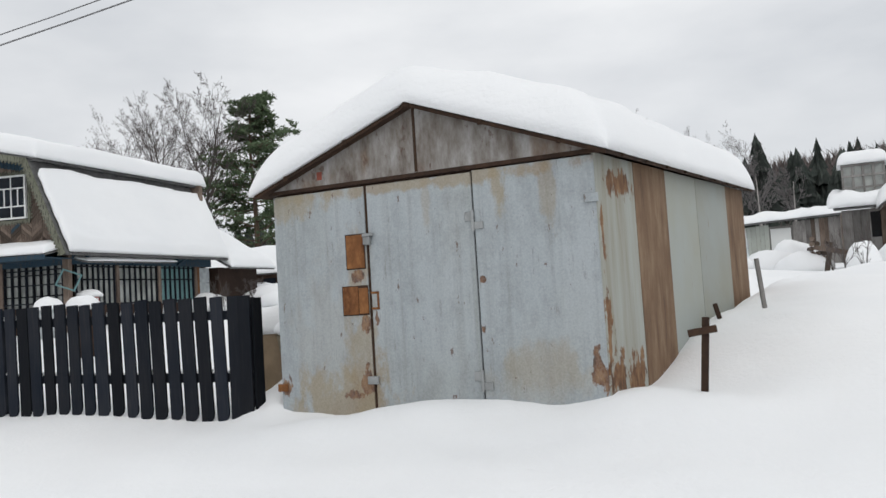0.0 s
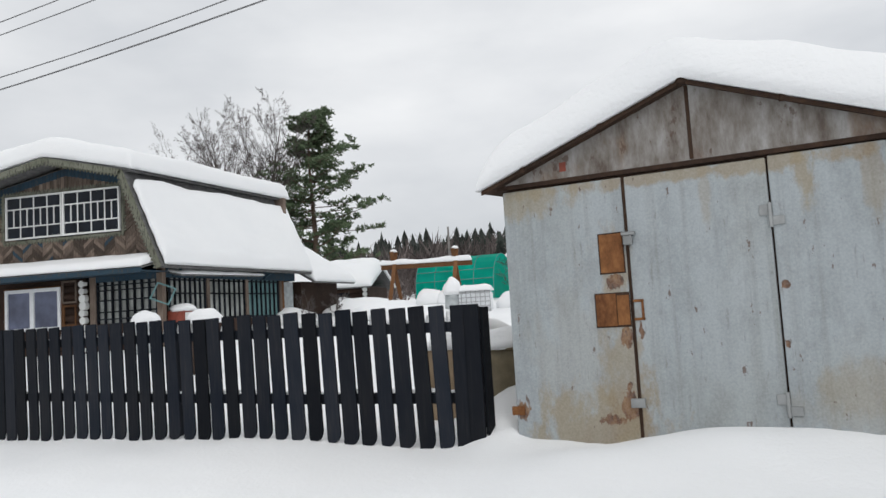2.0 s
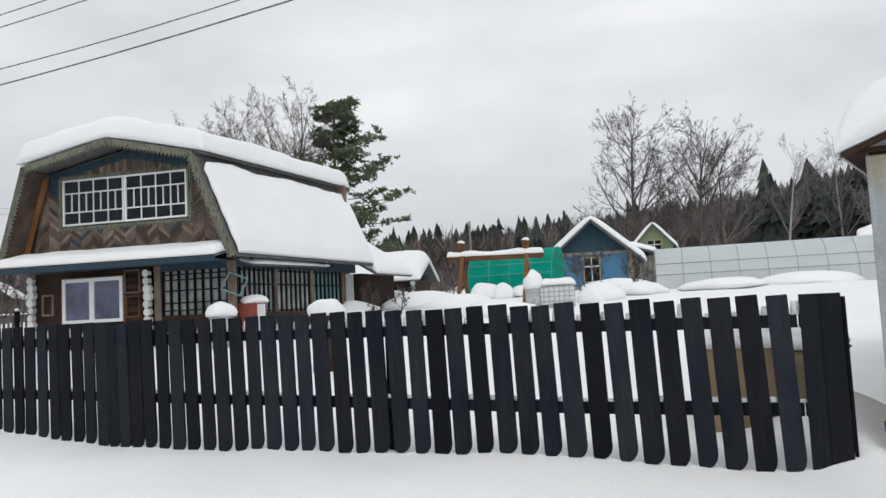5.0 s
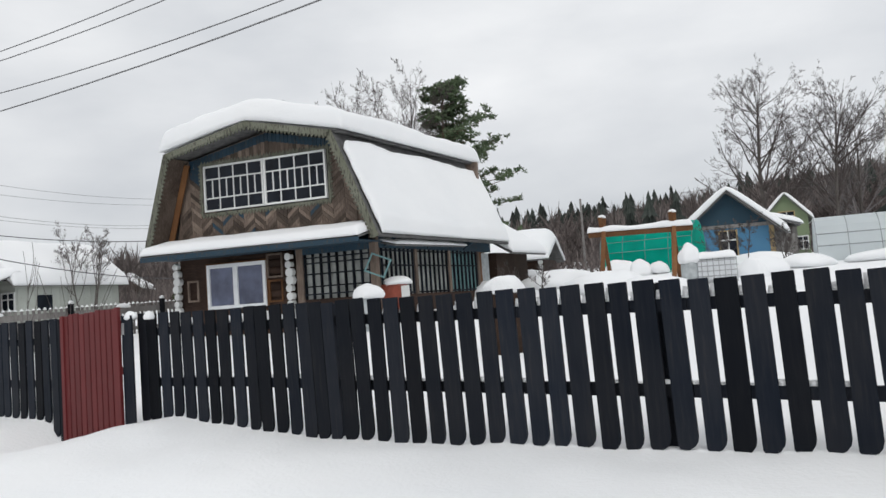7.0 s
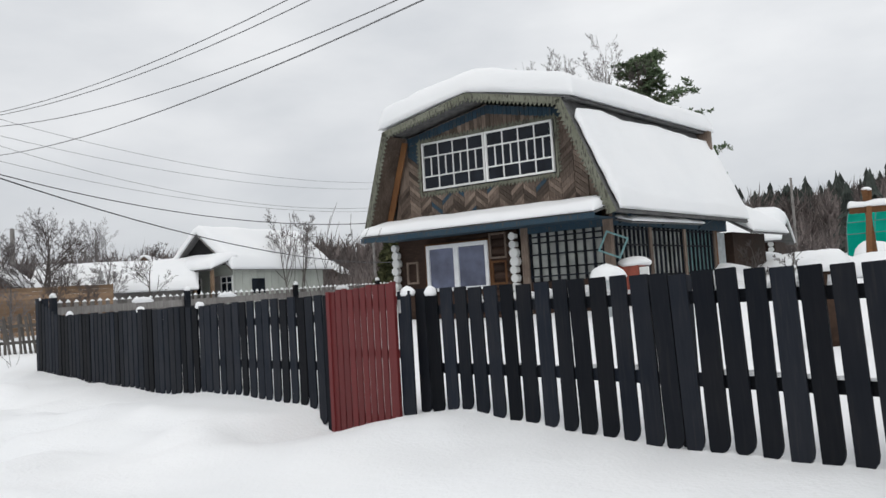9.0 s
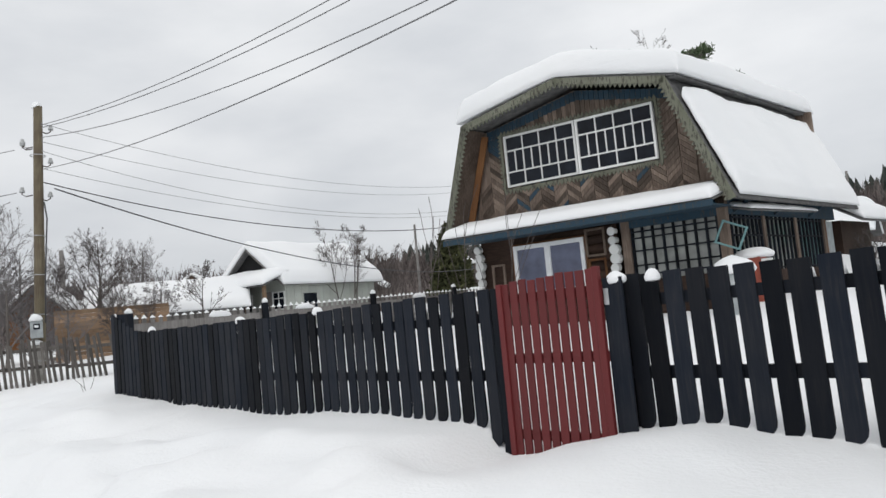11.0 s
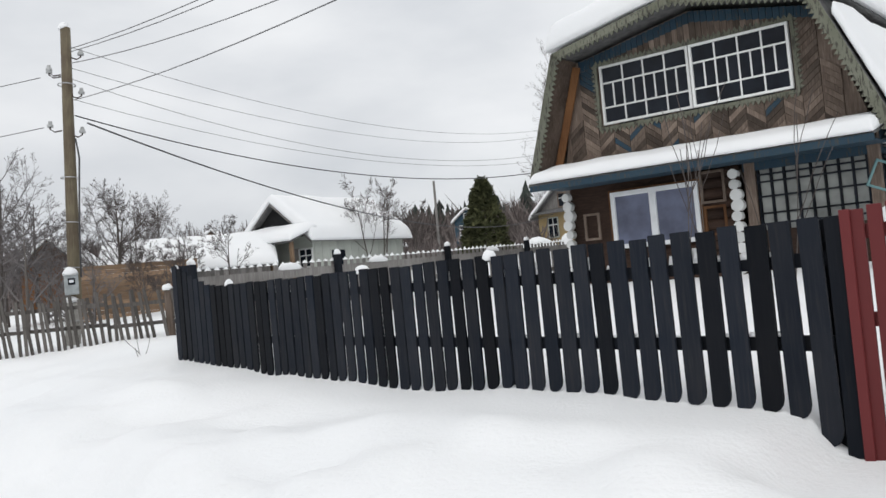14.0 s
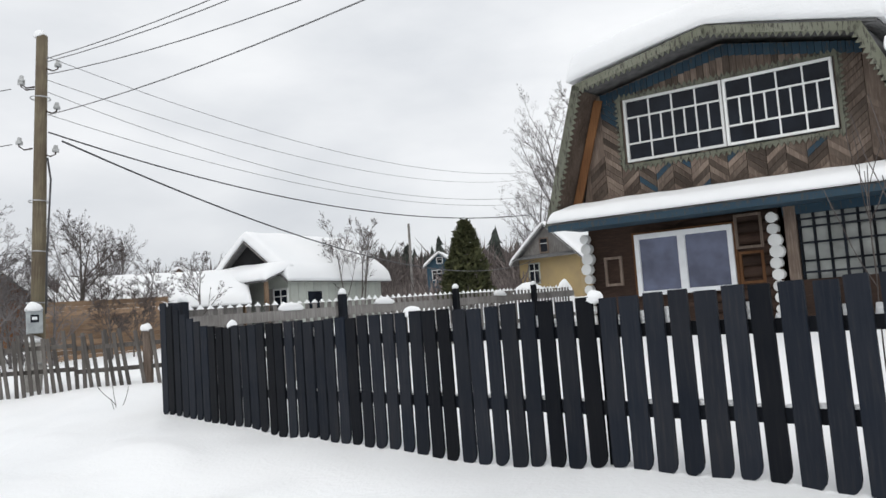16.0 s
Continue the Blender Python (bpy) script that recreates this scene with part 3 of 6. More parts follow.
def fence_run(label, spots, width, seed):
    rng = random.Random(seed)
    root = thing("wooden_fence", Matrix.Translation(FA) @ FROT, label, "fence")
    meshes = [slat_mesh("slat", width * k, 1.3, 0.024, 0.07, BLACKWOOD) for k in (0.95, 1.0, 1.05)]
    for n, s in enumerate(spots):
        foot = ground(*along(s).xy) - 0.012 + rng.uniform(-0.012, 0.012)
        top = between(TOPS, s) + rng.uniform(-0.012, 0.012)
        lean = 1.9 - 1.3 * smooth(6.5, 10.5, s)
        m = pose(s - 0.68 * math.tan(radians(lean)) + rng.uniform(-0.006, 0.006), 0.045 - sway(s) + rng.uniform(-0.004, 0.004), foot, 0, lean + rng.uniform(-0.5, 0.5), rng.uniform(-1.2, 1.2)) @ Matrix.Diagonal((1, 1, (top - foot) / 1.3, 1))
        child("slat", meshes[n % 3], root, m)
    rails(root, spots[0] - 0.1, spots[-1] + 0.1)
    return root


fence_a = fence_run("black stained picket fence with snow between its boards", [0.383 + 0.1863 * k for k in range(33)] + [6.53, 6.68] + [s + sway(s) * (s - 3.31) / 5.19 for s in [6.8214 + 0.1828 * k for k in range(13)]] + [9.36], 0.145, 3)
fence_b = fence_run("black stained close-set picket fence rising at its corner", [10.815 + 0.1776 * k for k in range(15)] + [13.475, 13.65] + [13.822 + 0.1722 * k for k in range(13)] + [16.06 + 0.169 * k for k in range(24)], 0.135, 5)
for s, w in ((0.08, 0.14), (0.20, 0.13)):
    foot = ground(*along(s).xy) - 0.06
    part("slat", boxed(s - w / 2, s + w / 2, 0.036 - sway(s), 0.062 - sway(s), foot, between(TOPS, s), 0.004), BLACKWOOD, fence_a)
part("slat", boxed(9.35, 9.528, 0.020, 0.046, 0.50, 1.70, 0.004), BLACKWOOD, fence_a)
for s in (0.13, 3.46, 6.60, 9.465):
    foot = ground(*along(s).xy) - 0.3
    part("post", boxed(s - 0.055, s + 0.055, -0.145 - sway(s), -0.032 - sway(s), foot, between(TOPS, s) - 0.02, 0.006), BLACKWOOD, fence_a)
part("slat", boxed(-0.018, 0.007, -0.105, 0.034, 0.30, 1.60, 0.004), BLACKWOOD, fence_a)
rails(fence_a, 0.01, 0.28)
for s in (10.80, 13.56, 16.9, 19.95):
    foot = ground(*along(s).xy) - 0.3
    part("post", boxed(s - 0.05, s + 0.05, -0.145, -0.032, foot, between(TOPS, s) - 0.01, 0.006), BLACKWOOD, fence_b)
part("slat", boxed(10.625, 10.735, 0.036, 0.060, 0.12, 1.72, 0.004), BLACKWOOD, fence_b)


def gate():
    root = thing("garden_gate", Matrix.Translation(FA) @ FROT, "narrow red painted plank gate standing shut in the fence", "gate")
    rng = random.Random(4)
    n = 10
    for i in range(n):
        s = 9.625 + i * 0.1025
        top = 1.80 - 0.05 * (s - 9.58)
        bm = boxed(s - 0.041, s + 0.041, 0.050, 0.072, 0.16 + rng.uniform(0, 0.02), top + rng.uniform(-0.012, 0.012), 0.004)
        part("board", bm, REDPAINT, root)
    for s in (9.56, 10.605):
        part("stile", boxed(s - 0.03, s + 0.03, 0.046, 0.09, 0.14, 1.80 - 0.05 * (s - 9.58), 0.004), REDPAINT, root)
    for z in (0.40, 1.05, 1.57):
        part("crossbar", boxed(9.53, 10.635, 0.012, 0.047, z, z + 0.085, 0.004), REDPAINT, root)
    bm = boxed(9.475, 9.52, 0.047, 0.053, 1.49, 1.62, 0.002)
    part("latch", bm, GALV, root, "galvanised latch plate")
    return root


gate()


def rail_snow(s0, s1, pitch, name, seed):
    """Snow lodged on the rails in the gaps between boards."""
    rng = random.Random(seed)
    verts, faces = [], []
    s = s0
    while s < s1:
        for z, hh in ((between(TOP_RAIL, s) + 0.045, 0.07), (between(LOW_RAIL, s) + 0.047, 0.03)):
            if rng.random() < 0.85:
                h = hh * rng.uniform(0.4, 1.5)
                w = 0.034
                k = len(verts)
                for x, y, zz in ((-w, -0.03, 0), (w, -0.03, 0), (w, 0.03, 0), (-w, 0.03, 0), (-w * 0.8, -0.02, h), (w * 0.8, -0.02, h), (w * 0.7, 0.02, h * 0.9), (-w * 0.7, 0.02, h * 0.9)):
                    verts.append(tuple(along(s + x, y + sway(s), z + zz - 0.002)))
                faces += [tuple(k + i for i in f) for f in ((3, 2, 1, 0), (4, 5, 6, 7), (0, 1, 5, 4), (1, 2, 6, 5), (2, 3, 7, 6), (3, 0, 4, 7))]
        s += pitch
    ob = new(name, mesh_of(name, verts, faces, SNOW, True))
    return tagged(ob, "small pads of snow lying on fence rails", "snow", kind="stuff")


rail_snow(0.29, 6.4, 0.1863, "rail_snow", 1)
rail_snow(6.80, 9.25, 0.203, "rail_snow", 3)
rail_snow(10.904, 13.4, 0.1776, "rail_snow", 2)
rail_snow(13.736, 19.8, 0.1715, "rail_snow", 4)
for s, z, a in ((9.42, 1.68, 0.10), (15.45, 1.70, 0.13), (13.6, 1.70, 0.09), (20.02, 2.02, 0.10), (9.1, 1.67, 0.07), (18.4, 1.72, 0.07)):
    snow_lump("snow_clump", Matrix.Translation(along(s, -0.0, z - 0.01)) @ FROT, a * 0.8, 0.06, 0.075, "cap of snow on a fence board", int(s * 7), "caps on the fence")

# ---- garage ----
GX, GY = (GFR - GFL).normalized(), (GBR - GFR).normalized()
GW, GL = (GFR - GFL).length, (GBR - GFR).length
GM = Matrix(((GX.x, GY.x, 0, 0), (GX.y, GY.y, 0, 0), (0, 0.026, 1, 0), (0, 0, 0, 1)))


def garage():
    root = thing("garage", Matrix.Translation(GFL), "grey painted sheet-steel garage with rust stains, doors shut", "garage")

    def gbox(name, mat, x0, x1, y0, y1, z0, z1, bevel=0.004, label="", parent=root):
        return part(name, box(bmesh.new(), x0, x1, y0, y1, z0, z1, bevel, GM), mat, parent, label)

    e1, e2 = 1.015, 2.06
    gbox("door_frame", RUST_DARK, 0.02, GW - 0.02, 0.03, 0.06, 0.2, 2.56)
    left = gbox("door_leaf", GARAGE, 0.005, e1 - 0.012, -0.012, 0.024, 0.28, 2.535, 0.006, "side panel with tan rust runs")
    mid = gbox("door_leaf", GARAGE, e1 + 0.014, e2 - 0.008, -0.006, 0.026, 0.42, 2.535, 0.006)
    right = gbox("door_leaf", GARAGE, e2 + 0.008, GW - 0.012, -0.008, 0.026, 0.42, 2.545, 0.006)
    # rusted plates and lock parts on the side panel
    for x0, x1, z0, z1 in ((0.79, 0.993, 1.79, 2.11), (0.73, 1.006, 1.375, 1.643)):
        gbox("rust_edge", RUST_DARK, x0, x1, -0.0165, -0.0125, z0, z1, 0.001, "dark rusted edge of the plate", left)
    gbox("rust_plate", RUST, 0.80, 0.985, -0.024, -0.013, 1.80, 2.10, 0.004, "rusted steel plate", left)
    gbox("rust_plate", RUST, 0.74, 0.90, -0.026, -0.013, 1.385, 1.635, 0.004, "rusted steel plate", left)
    gbox("rust_plate", RUST, 0.905, 1.00, -0.022, -0.013, 1.39, 1.62, 0.004, "rusted steel plate", left)
    gbox("padlock_shackle", STEEL, 0.985, 1.09, -0.045, -0.014, 2.075, 2.105, 0.006, "steel hasp", mid)
    gbox("padlock", STEEL, 1.00, 1.07, -0.06, -0.014, 2.00, 2.075, 0.01, "steel padlock", mid)
    for z in (1.42, 1.56):
        gbox("bracket", RUST, 1.03, 1.11, -0.016, -0.007, z, z + 0.02, 0.002, "", mid)
    gbox("bracket", RUST, 1.09, 1.108, -0.016, -0.007, 1.42, 1.58, 0.002, "", mid)
    for z in (2.12, 0.78):
        gbox("hinge", STEEL, e2 - 0.075, e2 - 0.006, -0.016, -0.007, z, z + 0.075, 0.002, "", mid)
        gbox("hinge", STEEL, e2 + 0.0, e2 + 0.09, -0.020, -0.009, z - 0.075, z - 0.012, 0.002, "", right)
        gbox("hinge_pin", STEEL, e2 - 0.012, e2 + 0.012, -0.03, -0.008, z - 0.09, z + 0.09, 0.004, "", right)
    for x, z in ((0.985, 0.76), (0.0, 0.70)):
        gbox("hinge", RUST if x < 0.5 else STEEL, x - 0.03, x + 0.08, -0.028, -0.013, z, z + 0.07, 0.004, "", left)
    gbox("hinge", GARAGE, GW - 0.10, GW + 0.012, -0.022, -0.009, 2.17, 2.24, 0.003, "", right)
    gbox("dark_seam", RUST_DARK, e1 - 0.012, e1 + 0.014, 0.0, 0.028, 0.28, 2.54, 0.0)
    # gable over the doors
    rise, mx = 0.585, 1.555
    gbox("lintel", RUST_DARK, -0.04, GW + 0.03, -0.018, 0.05, 2.556, 2.592, 0.004)
    for x0, x1, z0, z1 in ((0.0, mx - 0.004, 0, rise), (mx + 0.004, GW, rise, 0)):
        bm = bmesh.new()
        prism(bm, [(x0, 2.592), (x1, 2.592), (x1, 2.592 + max(z1, 0.012)), (x0, 2.592 + max(z0, 0.012))], -0.014, 0.02)
        for v in bm.verts:
            v.co = GM @ v.co
        part("gable_sheet", bm, GABLE, root, "peeling brown gable sheet")
    gbox("gable_seam", RUST_DARK, mx - 0.014, mx + 0.014, -0.019, -0.010, 2.60, 3.16, 0.002)
    gbox("red_patch", REDPLASTIC, 0.52, 0.575, -0.0185, -0.0145, 2.645, 2.72, 0.001, "red paint patch")
    # side and back walls, sheet by sheet
    cuts = ((0.0, 0.90, GARAGE_TAN), (0.90, 1.85, RUST_SIDE), (1.85, 3.0, GARAGE_SIDE), (3.0, 4.45, GARAGE_SIDE), (4.45, GL, RUST_SIDE))
    for i, (a, b, mat) in enumerate(cuts):
        gbox("side_sheet", mat, GW - 0.026 + 0.005 * (i % 2), GW + 0.004 * (i % 2), a, b - 0.003, 0.0, 2.56, 0.003)
        gbox("side_sheet", mat, 0.0, 0.022, max(a, 0.07), b - 0.003, 0.0, 2.56, 0.003)
    gbox("back_sheet", GARAGE_SIDE, 0.022, GW - 0.026, GL - 0.03, GL - 0.004, 0.0, 2.56, 0.003)
    bm = bmesh.new()
    prism(bm, [(0.0, 2.56), (GW, 2.56), (mx, 3.16)], GL - 0.03, GL - 0.004)
    for v in bm.verts:
        v.co = GM @ v.co
    part("back_gable", bm, GABLE, root)
    # roof of two sheets with rusted edges
    ov = 0.10
    ridge = 2.592 + rise + 0.02

    def rz(x):
        return ridge - abs(x - mx) * (rise / mx)

    for x0, x1 in ((-0.13, mx), (mx, GW + 0.13)):
        bm = sheet(bmesh.new(), [GM @ Vector((x, y, rz(x))) for x, y in ((x0, -ov), (x1, -ov), (x1, GL + ov), (x0, GL + ov))], 0.028)
        part("roof_sheet", bm, RUST_DARK, root, "rusted roof sheet")
    for x0, x1 in ((-0.13, mx), (mx, GW + 0.13)):
        bm = slab(bmesh.new(), GM @ Vector((x0, -ov - 0.01, rz(x0) - 0.020)), GM @ Vector((x1, -ov - 0.01, rz(x1) - 0.020)), (0, 0, 1), 0.034, GY, 0.012)
        part("verge", bm, RUST_DARK, root)
    for i in range(9):
        y = 0.25 + i * 0.62
        gbox("roof_clip", RUST_DARK, GW + 0.075, GW + 0.15, y, y + 0.05, 2.535, 2.60, 0.006)
    for i in range(5):
        x = 0.25 + i * 0.66
        m = GM @ Vector((x, -ov - 0.012, rz(x) - 0.01))
        part("roof_clip", box(bmesh.new(), m.x - 0.02, m.x + 0.02, m.y - 0.012, m.y + 0.03, m.z - 0.03, m.z + 0.02, 0.004), RUST_DARK, root)
    p = GM @ Vector((mx, -ov - 0.02, ridge - 0.03))
    part("ridge_clip", box(bmesh.new(), p.x - 0.035, p.x + 0.035, p.y - 0.02, p.y + 0.06, p.z - 0.015, p.z + 0.035, 0.008), RUST_DARK, root)

    def base(u, v):
        x = -0.16 + u * (GW + 0.32)
        d = abs(x - mx)
        return GFL + GM @ Vector((x, -ov - 0.05 + v * (GL + 2 * ov), ridge - d * (rise / mx) + 0.004))

    def load(u, v):
        d = abs(-0.16 + u * (GW + 0.32) - mx)
        return 0.47 - (math.sqrt(d * d + 0.12) - d) * (rise / mx)

    snow_over("snow_load", base, 44, 60, GW + 0.32, GL + 2 * ov, load, 0.40, "thick rounded load of snow on the garage roof", 2, 0.075)
    return root


garage()


def cross_post():
    x, y = 1.915, 5.96
    g = ground(x, y)
    root = thing("iron_stake", pose(x, y, g, 0, 5, -20), "rusty iron stake with a short crossbar stuck in snow", "stake")
    part("upright", boxed(-0.028, 0.028, -0.006, 0.03, -0.25, 1.22 - g, 0.004), RUST_DARK, root)
    part("crossbar", box(bmesh.new(), -0.13, 0.085, -0.03, -0.008, -0.028, 0.028, 0.004, Matrix.Translation((0, 0, 1.12 - g)) @ pose(0, 0, 0, 0, -14, 0)), RUST_DARK, root)
    x, y = 2.80, 8.05
    g = ground(x, y)
    r2 = thing("iron_bar", pose(x, y, g, 0, -14, 0), "thin dark iron bar leaning out of snow", "stake")
    part("bar", boxed(-0.022, 0.022, -0.015, 0.015, -0.3, 0.16, 0.003), RUST_DARK, r2)
    x, y = 3.40, 8.36
    g = ground(x, y)
    r3 = thing("fence_stake", pose(x, y, g, 0, -5, 0), "dark wooden stake standing in deep snow", "stake")
    part("stake", boxed(-0.022, 0.022, -0.018, 0.018, -0.4, 1.70 - g, 0.004), GREYWOOD, r3)


cross_post()

# ---- gambrel house ----
HM = pose(-13.57, 22.27, 0, 0, 0, -16)
EL, BL_, RG, BR_, ER = (-3.42, 3.30), (-2.60, 6.05), (-0.02, 6.60), (2.45, 6.02), (3.56, 3.30)
V0, V1 = -0.66, 6.62
SKEW = Matrix(((1, 0.07, 0, 0), (0.105, 1, 0, 0), (0, 0, 1, 0), (0, 0, 0, 1)))


def skewed(root):
    """Draws the house's plan out of square, as it has settled."""
    seen = set()
    for ob in root.children_recursive:
        if ob.matrix_basis == Matrix.Identity(4):
            if ob.data.name not in seen:
                ob.data.transform(SKEW)
                seen.add(ob.data.name)
        else:
            ob.matrix_basis = Matrix.Translation(SKEW @ ob.matrix_basis.translation - ob.matrix_basis.translation) @ ob.matrix_basis


def lace(bm, p, q, down, size, depth, thick_dir):
    """A toothed border along p to q."""
    p, q, down, t = Vector(p), Vector(q), Vector(down).normalized(), Vector(thick_dir).normalized() * depth
    n = max(2, round((q - p).length / size))
    for i in range(n):
        a, b = p.lerp(q, i / n), p.lerp(q, (i + 1) / n)
        m = (a + b) / 2 + down * size * 0.8
        k = [bm.verts.new(v) for v in (a, b, m, a + t, b + t, m + t)]
        for f in ((0, 1, 2), (5, 4, 3), (0, 3, 4, 1), (1, 4, 5, 2), (2, 5, 3, 0)):
            bm.faces.new([k[j] for j in f])


def sash(root, name, x0, x1, z0, z1, y, cols, rows, bar, mat, pane_mat, label=""):
    """A frame with bars and a pane of its own in each light."""
    win = part(name, bmesh.new(), mat, root, label)
    bm = bmesh.new()
    for a, b, c, d in ((x0 - bar, x0, z0 - bar, z1 + bar), (x1, x1 + bar, z0 - bar, z1 + bar), (x0, x1, z0 - bar, z0), (x0, x1, z1, z1 + bar)):
        box(bm, a, b, y - 0.05, y + 0.02, c, d, 0.004)
    zs = [z0 + (z1 - z0) * r for r in rows]
    for z in zs[1:-1]:
        box(bm, x0, x1, y - 0.032, y + 0.008, z - bar * 0.35, z + bar * 0.35, 0.003)
    for (za, zb), n in zip(zip(zs, zs[1:]), cols):
        for i in range(1, n):
            x = x0 + (x1 - x0) * i / n
            box(bm, x - bar * 0.3, x + bar * 0.3, y - 0.030, y + 0.006, za, zb, 0.003)
    part("frame", bm, mat, win)
    for (za, zb), n in zip(zip(zs, zs[1:]), cols):
        for i in range(n):
            a, b = x0 + (x1 - x0) * i / n, x0 + (x1 - x0) * (i + 1) / n
            part("pane", boxed(a + 0.001, b - 0.001, y - 0.012, y - 0.006, za + 0.001, zb - 0.001), pane_mat, win)
    return win


def dacha():
    root = thing("house", HM, "weathered two-storey gambrel-roofed wooden house under snow", "house")
    rng = random.Random(11)
    y = 0.0
    # ground floor: logs on the closed half, boards behind the veranda
    wall = part("log_wall", boxed(-2.95, 0.62, 0.06, 0.2, 0.6, 3.6), LOGWOOD, root, "dark brown log wall")
    lv, lf = [], []
    tube(lv, lf, [(-3.05, 0, 0), (0.66, 0, 0)], [0.118, 0.118], 10)
    log_me = mesh_of("log", lv, lf, LOGWOOD, True)
    for i in range(12):
        child("log", log_me, wall, pose(0, 0.05, 0.86 + 0.205 * i))
    ev, ef = [], []
    tube(ev, ef, [(0, -0.075, 0), (0, -0.06, 0), (0, 0.06, 0)], [0.098, 0.108, 0.108], 14)
    end_me = mesh_of("log_end", ev, ef, WHITEPAINT, False)
    for x in (-2.94, 0.60):
        for i in range(11):
            k = rng.uniform(0.85, 1.2)
            child("log_end", end_me, wall, pose(x + rng.uniform(-0.02, 0.02), -0.06, 0.98 + 0.205 * i) @ Matrix.Diagonal((k, 1, k * 0.98, 1)), "white painted log end")
    part("left_wall", boxed(-3.0, -2.85, 0.2, 6.4, 0.6, 3.6), LOGWOOD, root)
    part("back_wall", boxed(-2.85, 2.85, 6.2, 6.35, 0.6, 6.0), BROWNWOOD, root)
    part("veranda_wall", boxed(0.74, 3.02, 0.0, 0.10, 0.6, 1.88), LOGWOOD, root)
    part("veranda_beam", boxed(0.74, 3.02, -0.02, 0.10, 3.04, 3.55), BLUEPAINT, root, "faded blue beam")
    part("corner_post", boxed(2.86, 3.04, -0.03, 0.12, 0.6, 3.5, 0.01), BROWNWOOD, root)
    part("post", boxed(0.76, 0.96, -0.03, 0.12, 0.6, 3.5, 0.01), BROWNWOOD, root)
    # veranda glazing with dark bars
    grille = part("veranda_window", boxed(0.98, 2.86, 0.06, 0.075, 1.88, 3.04), SHEETGLASS, root, "curtained veranda window behind dark bars")
    for i in range(9):
        x = 1.0 + i * 0.23
        part("bar", boxed(x - 0.016, x + 0.016, -0.03, 0.05, 1.88, 3.04, 0.003), BLACKWOOD, grille)
    for z in (2.0, 2.2, 2.52, 2.80, 2.94):
        part("bar", boxed(0.98, 2.86, -0.045, -0.031, z - 0.018, z + 0.018, 0.003), BLACKWOOD, grille)
    # lower white window under film
    win = part("window", boxed(-1.90, -0.12, -0.085, -0.075, 1.85, 2.94), BLUEFILM, root, "white framed window behind grey-blue film")
    bm = bmesh.new()
    for a, b, c, d in ((-1.93, -1.84, 1.80, 3.0), (-0.19, -0.10, 1.80, 3.0), (-1.84, -0.19, 1.80, 1.89), (-1.84, -0.19, 2.90, 3.0), (-1.10, -0.96, 1.89, 2.90)):
        box(bm, a, b, -0.13, -0.06, c, d, 0.006)
    part("frame", bm, WHITEPLASTIC, win, "white plastic frame")
    bm = bmesh.new()
    for a, b, c, d in ((-1.985, -1.935, 1.77, 3.04), (-0.095, -0.045, 1.77, 3.04), (-1.935, -0.095, 3.003, 3.04)):
        box(bm, a, b, -0.10, -0.055, c, d, 0.006)
    part("surround", bm, ORANGEWOOD, win, "orange foam-edged surround")
    for x0, x1, z0, z1, mat in ((-2.58, -2.22, 2.04, 2.62, BROWNWOOD), (-0.03, 0.40, 1.88, 2.47, ORANGEWOOD), (-0.06, 0.42, 2.52, 3.16, BROWNWOOD)):
        bm = bmesh.new()
        b = 0.05
        for a, c, d, e in ((x0, x0 + b, z0, z1), (x1 - b, x1, z0, z1), (x0 + b, x1 - b, z0, z0 + b), (x0 + b, x1 - b, z1 - b, z1)):
            box(bm, a, c, -0.115, -0.075, d, e, 0.004)
        part("frame", bm, mat, root, "old window frame hung on the logs")
    # tilted frame hung at the corner
    bm = bmesh.new()
    for a, b, c, d in ((-0.25, -0.21, -0.25, 0.25), (0.21, 0.25, -0.25, 0.25), (-0.21, 0.21, -0.25, -0.21), (-0.21, 0.21, 0.21, 0.25)):
        box(bm, a, b, -0.02, 0.02, c, d, 0.004, pose(3.14, -0.13, 2.60, 0, 24, 35))
    part("tilted_frame", bm, TEALPAINT, root, "tilted pale teal window frame")
    # side wall with barred glazing
    part("side_wall", boxed(2.90, 3.0, 0.14, 6.4, 0.6, 1.86), LOGWOOD, root)
    part("side_beam", boxed(2.88, 3.03, 0.14, 6.4, 3.06, 3.5), BLUEPAINT, root, "faded blue eaves boards")
    for y0, y1, mat in ((0.32, 1.78, SHEETGLASS), (1.95, 3.62, SHEETGLASS), (3.80, 5.45, TEALPAINT)):
        g = part("side_window", boxed(2.93, 2.94, y0, y1, 1.86, 3.06), mat, root, "veranda side window with dark upright bars")
        n = 7
        for i in range(n + 1):
            yy = y0 + (y1 - y0) * i / n
            part("bar", boxed(2.955, 3.005, yy - 0.02, yy + 0.02, 1.86, 3.06, 0.003), BLACKWOOD, g)
        for z in (1.90, 2.62, 3.0):
            part("bar", boxed(3.006, 3.024, y0, y1, z - 0.022, z + 0.022, 0.003), BLACKWOOD, g)
        part("post", boxed(2.90, 3.04, y1 + 0.02, y1 + 0.15, 1.86, 3.06, 0.006), BROWNWOOD, g)
    d = part("door", boxed(2.93, 2.97, 5.75, 6.35, 1.2, 3.02), GREYBOX, root, "grey-blue side door")
    part("jamb", boxed(2.93, 3.02, 5.63, 5.745, 1.2, 3.05, 0.004), ORANGEWOOD, d)
